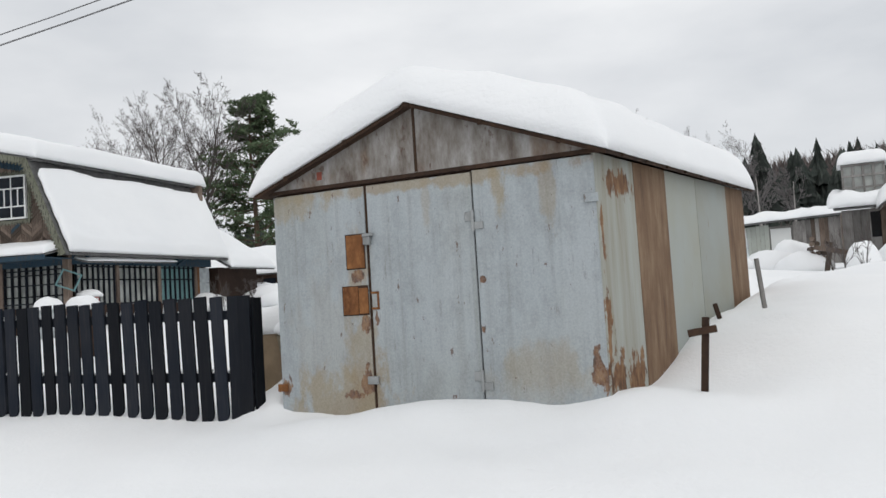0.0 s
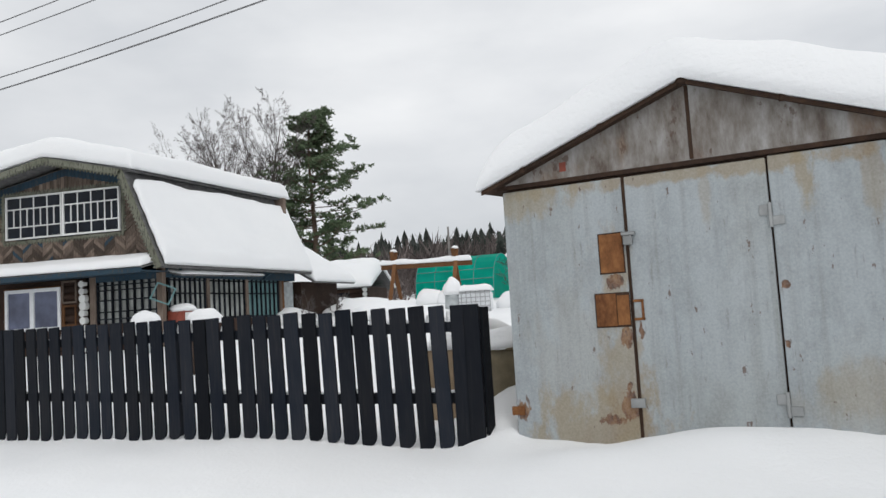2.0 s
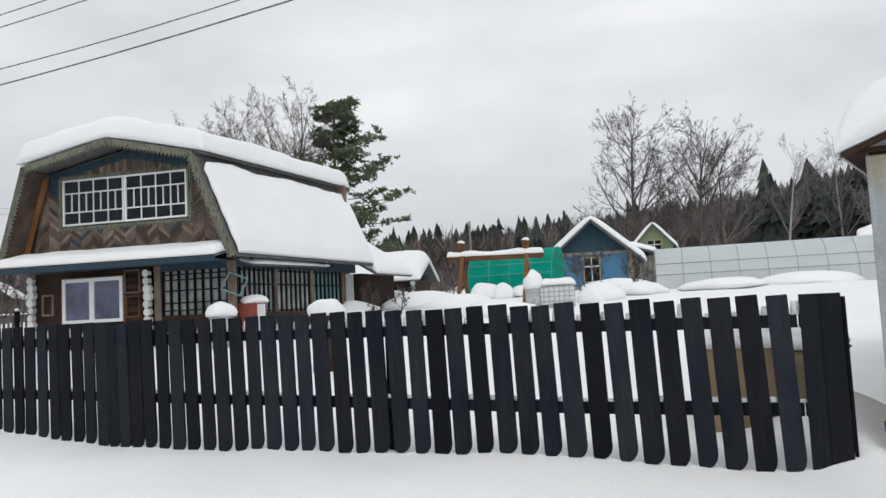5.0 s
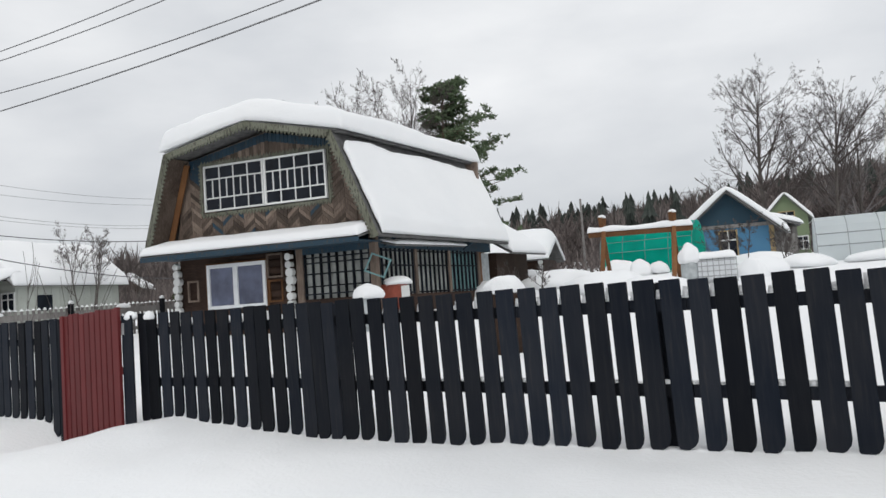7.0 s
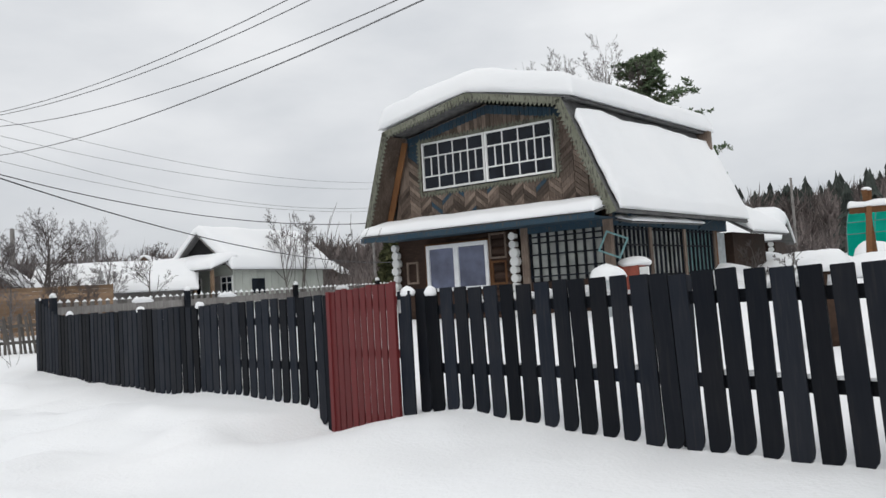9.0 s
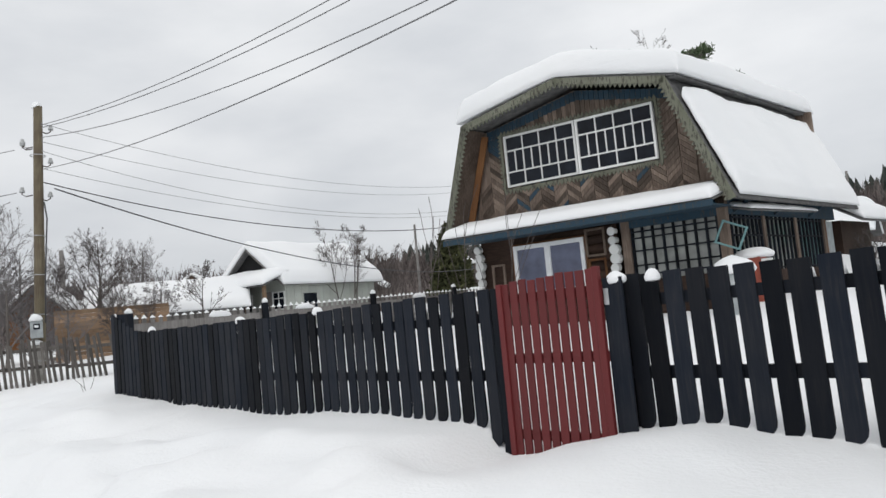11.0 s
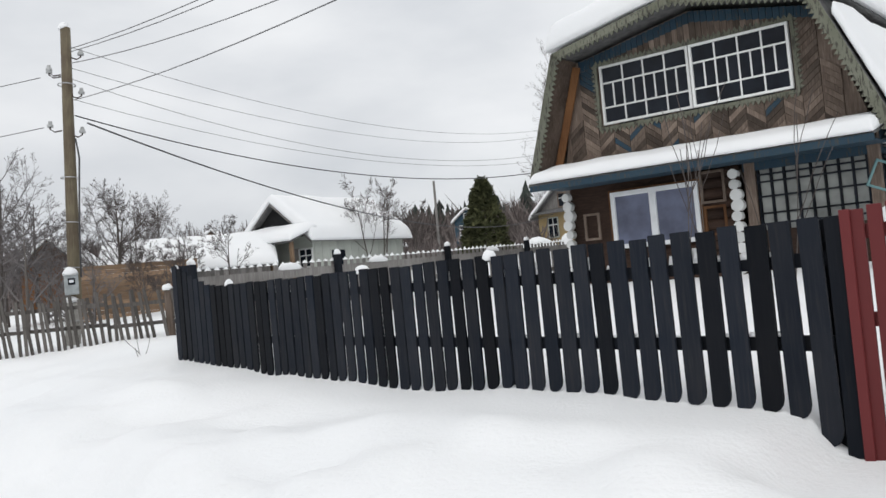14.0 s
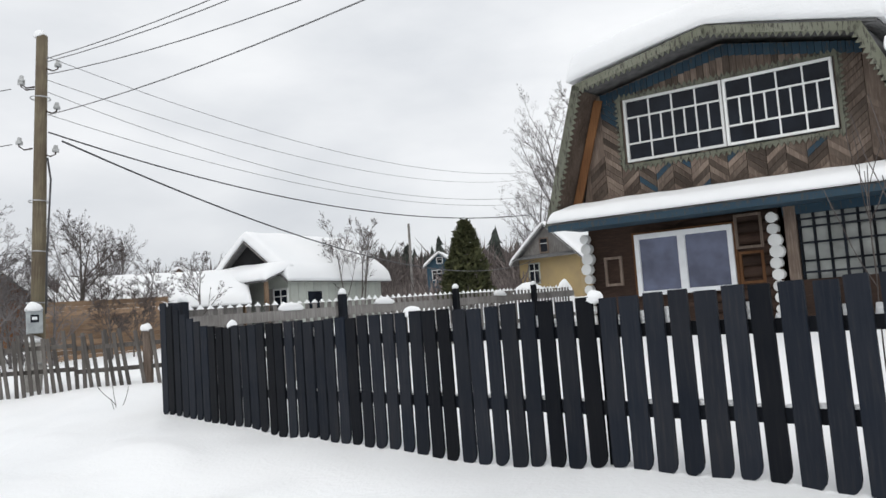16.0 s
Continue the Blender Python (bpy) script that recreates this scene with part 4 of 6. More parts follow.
    part("small_roof", sheet(bmesh.new(), [(2.95, 0.25, 3.22), (3.42, 0.25, 3.10), (3.42, 3.95, 3.16), (2.95, 3.95, 3.28)], 0.03), SHINGLE, root)
    # gable wall
    inner = [(EL[0] + 0.42, 3.45), (BL_[0] + 0.08, 5.92), (RG[0], 6.42), (BR_[0] - 0.16, 5.90), (ER[0] - 0.52, 3.45)]
    gable = part("gable_wall", prism(bmesh.new(), inner, 0.02, 0.12), BROWNWOOD, root, "brown herringbone boarded gable")

    def inside(x, z, pad=0.02):
        lx = inner[0][0] + (inner[1][0] - inner[0][0]) * (z - 3.45) / (5.92 - 3.45)
        rx = inner[4][0] + (inner[3][0] - inner[4][0]) * (z - 3.45) / (5.90 - 3.45)
        top = 5.92 + 0.5 * (x - inner[1][0]) / (RG[0] - inner[1][0]) if x < RG[0] else 5.90 + 0.52 * (inner[3][0] - x) / (inner[3][0] - RG[0])
        return lx + pad < x < rx - pad and 3.45 < z < min(top, 5.86) - pad

    cw, bw = 0.335, 0.098
    col = 0
    x = -3.1
    while x < 3.0:
        sgn = 1 if col % 2 else -1
        z = 3.2
        while z < 6.0:
            xa, xb = x + 0.004, x + cw - 0.004
            zm = z
            if inside(xa, zm - 0.10, 0) and inside(xb, zm - 0.10, 0) and inside(xa, zm + 0.10, 0) and inside(xb, zm + 0.10, 0) and not (-2.02 < x + cw / 2 < 1.86 and 4.38 < z < 5.76):
                bm = bmesh.new()
                h, g = bw / math.cos(radians(40)) / 2 - 0.004, math.tan(radians(40)) * (xb - xa) / 2 * sgn
                pts = [(xa, zm - g - h), (xb, zm + g - h), (xb, zm + g + h), (xa, zm - g + h)]
                prism(bm, pts, -0.006 - rng.uniform(0, 0.006), 0.021)
                part("board", bm, BLUEPAINT if (x < -2.0 and z > 4.9 and rng.random() < 0.8) or rng.random() < 0.05 else BROWNWOOD, gable)
            z += bw / math.cos(radians(40))
        x += cw
        col += 1
    x = -2.4
    while x < 2.2:
        top = 5.92 + 0.49 * (x - inner[1][0]) / (RG[0] - inner[1][0]) if x < RG[0] else 5.90 + 0.51 * (inner[3][0] - x) / (inner[3][0] - RG[0])
        part("board", boxed(x + 0.003, x + 0.117, -0.012 - rng.uniform(0, 0.006), 0.021, 5.80, top - 0.24, 0.003), BROWNWOOD, gable)
        part("board", boxed(x + 0.003, x + 0.117, -0.016 - rng.uniform(0, 0.006), 0.021, top - 0.238, top - 0.02, 0.003), BLUEPAINT, gable, "faded blue board")
        x += 0.12
    # upper window with many lights
    uw = part("upper_window", boxed(-1.93, 1.81, 0.0, 0.018, 4.42, 5.72), DARKGAP, root, "long upper window with flaking white bars")
    for x0, x1 in ((-1.88, -0.10), (0.02, 1.76)):
        sash(uw, "casement", x0, x1, 4.50, 5.66, -0.03, (4, 8, 4), (0.0, 0.27, 0.72, 1.0), 0.05, WHITEPAINT, GLASS)
    bm = bmesh.new()
    for p, q, dn in (((-2.06, 0, 5.78), (1.90, 0, 5.78), (0, 0, 1)), ((-2.06, 0, 4.42), (-2.06, 0, 5.78), (-1, 0, 0)), ((1.90, 0, 4.42), (1.90, 0, 5.78), (1, 0, 0)), ((-2.06, 0, 4.36), (1.90, 0, 4.36), (0, 0, -1))):
        lace(bm, Vector(p) + Vector((0, -0.03, 0)), Vector(q) + Vector((0, -0.03, 0)), dn, 0.10, 0.02, (0, 1, 0))
    for a, b, c, e in ((-2.06, 1.90, 5.722, 5.782), (-2.06, 1.90, 4.36, 4.42), (-2.062, -2.0, 4.42, 5.722), (1.845, 1.902, 4.42, 5.722)):
        box(bm, a, b, -0.04, -0.012, c, e)
    part("carved_trim", bm, MOSSTRIM, root, "mossy saw-toothed wooden trim")
    # roof sheets, verges and lace
    pts = [EL, BL_, RG, BR_, ER]
    for (a, b), drop in zip(zip(pts, pts[1:]), (0, 0, 0, 0)):
        bm = sheet(bmesh.new(), [(a[0], V0, a[1]), (b[0], V0, b[1]), (b[0], V1, b[1]), (a[0], V1, a[1])], 0.07)
        part("roof", bm, SHINGLE, root, "grey corrugated roof")
    ex = (BR_[0] - RG[0]), (BR_[1] - RG[1])
    o = (BR_[0] + ex[0] * 0.09, BR_[1] + ex[1] * 0.09)
    bm = sheet(bmesh.new(), [(RG[0], V0 - 0.02, RG[1] + 0.05), (o[0], V0 - 0.02, o[1] + 0.05), (o[0], V1 + 0.02, o[1] + 0.05), (RG[0], V1 + 0.02, RG[1] + 0.05)], 0.045)
    part("upper_roof", bm, SHINGLE, root, "upper roof sheet hanging over the lower one")
    v, f = [], []
    for i in range(72):
        yy = V0 + 0.05 + i * 0.1
        tube(v, f, [(o[0] - 0.30, yy, o[1] + 0.02), (o[0] + 0.03, yy, o[1] + 0.005)], [0.03, 0.03], 6)
        tube(v, f, [(ER[0] - 0.10, yy, ER[1] + 0.20), (ER[0] + 0.02, yy, ER[1] - 0.03)], [0.035, 0.035], 6)
    child("corrugation", mesh_of("corrugation", v, f, SHINGLE, True), root)["kind"] = "stuff"
    for a, b in zip(pts, pts[1:]):
        n = Vector((b[1] - a[1], 0, -(b[0] - a[0]))).normalized()
        if n.z > 0:
            n = -n
        pa, pb = Vector((a[0], V0 - 0.035, a[1])), Vector((b[0], V0 - 0.035, b[1]))
        part("bargeboard", slab(bmesh.new(), pa + n * 0.07, pb + n * 0.07, n, 0.15, (0, 1, 0), 0.03), MOSSTRIM, root, "mossy carved bargeboard")
        bm = bmesh.new()
        lace(bm, pa + n * 0.145 + Vector((0, -0.013, 0)), pb + n * 0.145 + Vector((0, -0.013, 0)), n, 0.11, 0.022, (0, 1, 0))
        part("lace", bm, MOSSTRIM, root, "saw-toothed lace board")
    part("soffit", sheet(bmesh.new(), [(EL[0] + 0.14, V0, EL[1] + 0.1), (BL_[0] + 0.10, V0, BL_[1] - 0.1), (BL_[0] + 0.10, 0.0, BL_[1] - 0.1), (EL[0] + 0.14, 0.0, EL[1] + 0.1)], 0.02), BROWNWOOD, root)
    part("inner_board", slab(bmesh.new(), (EL[0] + 0.36, -0.12, 3.62), (BL_[0] + 0.20, -0.12, 5.80), (1, 0, -0.3), 0.17, (0, 1, 0), 0.03), ORANGEWOOD, root, "orange-brown board inside the roof edge")
    # porch roof along the front
    part("porch_roof", sheet(bmesh.new(), [(-3.12, -1.05, 3.32), (3.25, -1.05, 3.30), (3.25, 0.02, 3.58), (-3.12, 0.02, 3.60)], 0.04), SHINGLE, root)
    part("fascia", boxed(-3.14, 3.27, -1.075, -1.045, 3.16, 3.285, 0.004), BLUEPAINT, root, "faded blue porch fascia")
    part("porch_ceiling", boxed(-3.06, 3.22, -1.0, 0.0, 3.20, 3.22), BLUEPAINT, root)
    for x0, y0 in ((3.0, 0.4), (3.0, 2.5), (3.0, 4.6)):
        part("bracket", slab(bmesh.new(), (x0, y0, 3.1), (x0 + 0.36, y0, 3.32), (0, 1, 0), 0.06, (1, 0, -1), 0.06), BLUEPAINT, root)

    def P(x, yy, z):
        return HM @ SKEW @ Vector((x, yy, z))

    snow_over("snow_load", lambda u, w: P(-3.14 + u * 6.41, -1.10 + w * 1.0, 3.33 - 0.02 * u + 0.27 * w), 46, 12, 6.8, 1.0, 0.20, 0.16, "even layer of snow on the porch roof", 4, 0.06)
    top = Vector((RG[0], 0, RG[1]))

    def upper(u, w):
        x = BL_[0] - 0.10 + u * (o[0] - BL_[0] + 0.20)
        z = RG[1] + 0.06 - abs(x - RG[0]) * (0.20 if x < RG[0] else 0.233) + 0.03 * math.exp(-((x - RG[0]) / 0.5) ** 2) * -1
        return P(x, V0 - 0.08 + w * (V1 - V0 + 0.16), z)

    snow_over("snow_load", upper, 40, 50, 5.6, 7.4, lambda u, w: 0.52 + 0.06 * (1 - smooth(0.5, 1.0, u)), 0.20, "rounded load of snow along the house ridge", 6, 0.06)

    def lower(u, w):
        ax, az = BR_[0] + 0.20, BR_[1] - 0.52
        e = Vector((ER[0] - ax, 0, ER[1] - az))
        x, z = ax + e.x * u * 0.985, az + e.z * u * 0.985
        return P(x + 0.06, V0 + 0.07 + 0.012 * math.sin(z * 11) + w * (V1 - V0 - 0.10), z + 0.02)

    ob = snow_over("snow_sheet", lower, 30, 44, 2.5, 7.1, 0.30, 0.13, "smooth sheet of snow on the steep lower roof", 8, 0.13)
    snow_over("snow_load", lambda u, w: P(2.98 + u * 0.47, 0.22 + w * 3.8, 3.24 - 0.12 * u + 0.05 * w), 8, 30, 0.5, 3.8, 0.09, 0.15, "thin snow on the narrow side roof", 9, 0.3)
    skewed(root)


dacha()


def lean_to():
    root = thing("lean_to", HM, "low dark log lean-to joined behind the house", "shed")
    part("wall", boxed(1.2, 3.05, 6.75, 9.2, 0.9, 3.05), LOGWOOD, root)
    lv, lf = [], []
    tube(lv, lf, [(3.08, 6.75, 0), (3.08, 9.2, 0)], [0.11, 0.11], 8)
    me = mesh_of("log", lv, lf, LOGWOOD, True)
    for i in range(9):
        child("log", me, root, pose(0, 0, 1.2 + 0.205 * i))
    part("roof", sheet(bmesh.new(), [(3.62, 6.66, 3.02), (0.9, 6.66, 4.75), (0.9, 9.5, 4.75), (3.62, 9.5, 3.02)], 0.06), SHINGLE, root)
    snow_over("snow_load", lambda u, w: HM @ SKEW @ Vector((0.9 + 2.76 * u, 6.66 + 2.9 * w, 4.77 - 1.75 * u)), 22, 22, 3.2, 2.9, 0.30, 0.3, "deep rounded snow on the lean-to roof", 12, 0.08)
    skewed(root)


lean_to()


def log_shed():
    m = pose(-9.1, 36.6, 0, 0, 0, -8)
    root = thing("log_shed", m, "dark log shed with white log ends under snow", "shed")
    wall = part("wall", boxed(-2.3, 2.0, 0.1, 3.4, 1.4, 3.1), LOGWOOD, root)
    lv, lf = [], []
    tube(lv, lf, [(-2.4, 0, 0), (2.05, 0, 0)], [0.11, 0.11], 8)
    me = mesh_of("log", lv, lf, LOGWOOD, True)
    ev, ef = [], []
    tube(ev, ef, [(0, -0.16, 0), (0, 0, 0)], [0.10, 0.10], 12)
    ends = mesh_of("log_end", ev, ef, WHITEPAINT)
    for i in range(8):
        child("log", me, wall, pose(0, 0.06, 1.5 + 0.205 * i))
        for x in (-0.35, 1.92):
            child("log_end", ends, wall, pose(x, -0.04, 1.52 + 0.205 * i), "white painted log end")
    part("sign", boxed(-1.35, -0.80, -0.10, -0.07, 2.42, 2.76, 0.004), WHITEPAINT, root, "small pale board with worn red marks")
    for z in (2.50, 2.62):
        part("sign_mark", boxed(-1.27, -0.88, -0.106, -0.1025, z, z + 0.07), REDPLASTIC, root)
    part("window", boxed(0.55, 1.15, -0.075, -0.06, 2.3, 2.85, 0.004), GLASS, root)
    for y0, y1, z0, z1 in ((-0.45, 1.75, 3.08, 3.95), (1.75, 3.9, 3.95, 3.08)):
        part("roof", sheet(bmesh.new(), [(-2.6, y0, z0), (2.3, y0, z0), (2.3, y1, z1), (-2.6, y1, z1)], 0.06), SHINGLE, root)

    def base(u, w):
        y = -0.5 + 4.45 * w
        return m @ Vector((-2.65 + 5.0 * u, y, 3.97 - 0.395 * abs(y - 1.75)))

    snow_over("snow_load", base, 30, 26, 5.0, 4.4, 0.55, 0.75, "deep rounded snow on the log shed roof", 13, 0.08)


log_shed()

# ---- trees ----
def bare_tree_lists(seed, height, r0, tip=0.0042, first=0.25, limbs=13, spread=48, fork=1, droop=0.0, twigs=1.0, deepest=4):
    """Trunk and crown of a leafless tree as plain lists."""
    rng = random.Random(seed)
    tv, tf, cv, cf = [], [], [], []

    def grow(p, d, length, r, level):
        n = (7, 5, 4, 3, 2)[level]
        pts, rad, dirs = [p.copy()], [r], [d.copy()]
        wob = (0.05, 0.13, 0.18, 0.22, 0.25)[level]
        for i in range(n):
            d = (d + Vector((rng.uniform(-wob, wob), rng.uniform(-wob, wob), rng.uniform(-wob, wob) + (0.07 if level else 0.02) - droop * level * 0.05))).normalized()
            p = p + d * (length / n)
            pts.append(p.copy())
            dirs.append(d.copy())
            rad.append(max(tip, r * (1 - 0.85 * (i + 1) / n)))
        tube(tv if level == 0 else cv, tf if level == 0 else cf, pts, rad, (7, 5, 4, 3, 3)[level])
        if level >= deepest:
            return
        kids = (limbs, 8, 6, int(6 * twigs))[level]
        for k in range(kids):
            f = rng.uniform(first if level == 0 else 0.22, 0.97)
            i = min(n - 1, int(f * n))
            base = pts[i].lerp(pts[i + 1], f * n - i)
            ax = dirs[i].orthogonal().normalized()
            ax.rotate(Matrix.Rotation(rng.uniform(0, 6.283), 3, dirs[i]))
            nd = dirs[i].copy()
            nd.rotate(Matrix.Rotation(radians(rng.uniform(0.6, 1.15) * (spread if level == 0 else 42)), 3, ax))
            ll = length * (1 - 0.62 * f) * (0.72, 0.55, 0.5, 0.55)[level] * rng.uniform(0.7, 1.15)
            grow(base, nd, ll, max(tip * 1.3, rad[i] * 0.52), level + 1)

    for k in range(fork):
        a = 6.283 * k / max(1, fork) + rng.uniform(-0.4, 0.4)
        lean = 0.0 if fork == 1 else 0.16
        grow(Vector((0.35 * math.cos(a) * (fork > 1), 0.35 * math.sin(a) * (fork > 1), -0.4)), Vector((math.cos(a) * lean, math.sin(a) * lean, 1)).normalized(), height * rng.uniform(0.88, 1.0), r0, 0)
    return tv, tf, cv, cf


TREE_LABEL = "tall leafless tree with fine grey branches over snow"


def bare_tree(x, y, height, r0, seed, label=TREE_LABEL, bark=BARK, twig=TWIG, z=None, category="tree", **kw):
    tv, tf, cv, cf = bare_tree_lists(seed, height, r0, **kw)
    root = thing("tree" if height > 3 else "shrub", pose(x, y, ground(x, y) if z is None else z), label, category)
    child("trunk", mesh_of("trunk", tv, tf, bark, True), root)
    child("crown", mesh_of("crown", cv, cf, twig, False), root)
    return root


bare_tree(-20.2, 61.0, 15.8, 0.20, 21, fork=2, spread=46, limbs=24, first=0.22, tip=0.0062)
bare_tree(-23.3, 60.0, 11.5, 0.18, 22, fork=1, spread=42, limbs=12, twig=HAZETWIG)
bare_tree(-22.2, 66.5, 13.4, 0.15, 23, fork=2, spread=40, limbs=18, twig=HAZETWIG, tip=0.0062)
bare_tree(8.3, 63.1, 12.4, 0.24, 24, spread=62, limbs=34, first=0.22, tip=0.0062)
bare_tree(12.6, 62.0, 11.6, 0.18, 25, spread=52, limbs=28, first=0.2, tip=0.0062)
bare_tree(14.9, 63.4, 11.2, 0.16, 26, spread=50, limbs=22, first=0.22, tip=0.0062, twig=HAZETWIG)
bare_tree(22.5, 70.5, 11.5, 0.14, 27, twig=HAZETWIG, bark=BIRCHBARK, spread=40, limbs=13)
bare_tree(27.0, 70.0, 11.0, 0.14, 28, twig=HAZETWIG, bark=BIRCHBARK, spread=40, limbs=13)
bare_tree(22.8, 55.5, 7.1, 0.13, 29, bark=BIRCHBARK, twig=HAZETWIG, spread=38, tip=0.010, limbs=10)
bare_tree(26.6, 58.0, 6.6, 0.11, 30, bark=BIRCHBARK, twig=HAZETWIG, spread=38, tip=0.010, limbs=10)
bare_tree(-26.6, 67.4, 15.6, 0.20, 31, twig=HAZETWIG, spread=40, limbs=15)
bare_tree(-28.9, 66.5, 10.5, 0.16, 32, twig=HAZETWIG, spread=44, limbs=14)
FRUIT = "bare garden tree with thin tangled twigs"
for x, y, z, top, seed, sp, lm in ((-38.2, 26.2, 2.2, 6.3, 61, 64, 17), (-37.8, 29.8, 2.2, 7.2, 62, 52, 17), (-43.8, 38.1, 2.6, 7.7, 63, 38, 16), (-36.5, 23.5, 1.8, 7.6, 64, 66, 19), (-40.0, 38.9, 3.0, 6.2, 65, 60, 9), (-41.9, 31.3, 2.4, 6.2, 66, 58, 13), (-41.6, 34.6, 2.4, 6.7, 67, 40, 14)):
    bare_tree(x, y, top - z, 0.085, seed, FRUIT, spread=sp, limbs=lm, first=0.16, tip=0.0036, twigs=0.7, twig=HAZETWIG, z=z)
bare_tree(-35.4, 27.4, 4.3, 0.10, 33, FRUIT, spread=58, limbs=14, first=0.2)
bare_tree(-32.6, 21.5, 3.6, 0.08, 34, FRUIT, spread=60, limbs=13, first=0.15, twig=HAZETWIG)
bare_tree(-37.5, 26.0, 3.6, 0.08, 35, FRUIT, spread=58, limbs=13, first=0.15, twig=HAZETWIG)
bare_tree(-35.6, 31.0, 3.4, 0.06, 36, FRUIT, spread=45, limbs=10, first=0.2, twig=HAZETWIG)
bare_tree(-38.6, 28.4, 4.3, 0.07, 44, FRUIT, spread=42, limbs=12, first=0.2, twig=HAZETWIG)
bare_tree(-33.6, 31.6, 3.6, 0.06, 37, FRUIT, spread=45, limbs=8, first=0.25, twigs=0.7)
bare_tree(-31.4, 40.2, 5.0, 0.05, 38, "slender bare saplings beside a barn", spread=28, limbs=6, fork=4, twigs=0.7)
bare_tree(-33.2, 47.4, 4.2, 0.05, 39, "slender bare saplings beside a barn", spread=28, limbs=6, fork=4, twigs=0.7)
bare_tree(-30.6, 24.6, 2.2, 0.03, 40, "bare berry bush with red fruit", spread=40, limbs=8, fork=4, category="bush", twigs=0.8)
bare_tree(-12.52, 12.30, 2.3, 0.009, 41, "thin leafless shrub behind the fence", spread=26, limbs=6, fork=3, category="bush", tip=0.003, deepest=1, first=0.35)
bare_tree(-7.2, 26.6, 1.5, 0.03, 42, "bare shrub in the snowy garden", spread=60, limbs=8, fork=2, category="bush", twigs=0.6)
bare_tree(0.1, 33.0, 2.0, 0.03, 43, "bare shrub in the snowy garden", spread=50, limbs=8, fork=3, category="bush", twigs=0.8)
bare_tree(2.2, 33.4, 1.6, 0.03, 45, "bare shrub in the snowy garden", spread=50, limbs=8, fork=3, category="bush", twigs=0.8)
bare_tree(9.0, 17.2, 1.3, 0.025, 46, "bare shrub standing in deep snow", spread=30, limbs=5, fork=3, category="bush", deepest=2)
bare_tree(6.4, 15.6, 0.45, 0.012, 47, "small dry stems in deep snow", spread=40, limbs=4, fork=2, category="bush", deepest=1)
bare_tree(-20.95, 15.05, 0.85, 0.008, 48, "dry stems leaning from snow at the fence corner", spread=40, limbs=3, fork=2, category="bush", deepest=1)


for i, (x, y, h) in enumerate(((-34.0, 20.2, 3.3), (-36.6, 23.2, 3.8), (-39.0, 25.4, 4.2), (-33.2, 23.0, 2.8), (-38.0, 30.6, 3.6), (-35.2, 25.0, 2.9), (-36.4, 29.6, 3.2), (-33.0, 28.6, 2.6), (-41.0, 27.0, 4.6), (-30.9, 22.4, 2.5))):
    bare_tree(x, y, h, 0.06, 120 + i, FRUIT, spread=60, limbs=13, first=0.12, tip=0.0036, twigs=0.6, twig=HAZETWIG)


def tuft(verts, faces, p, size, rng, n=9):
    for _ in range(n):
        d = Vector((rng.uniform(-1, 1), rng.uniform(-1, 1), rng.uniform(-0.35, 1))).normalized()
        a = d.orthogonal().normalized() * size * rng.uniform(0.16, 0.30)
        k = len(verts)
        e = p + d * size * rng.uniform(0.55, 1.1)
        verts.extend([tuple(p - a * 0.6), tuple(p + a * 0.6), tuple(e + a * 0.7), tuple(e - a * 0.3)])
        faces.append((k, k + 1, k + 2, k + 3))


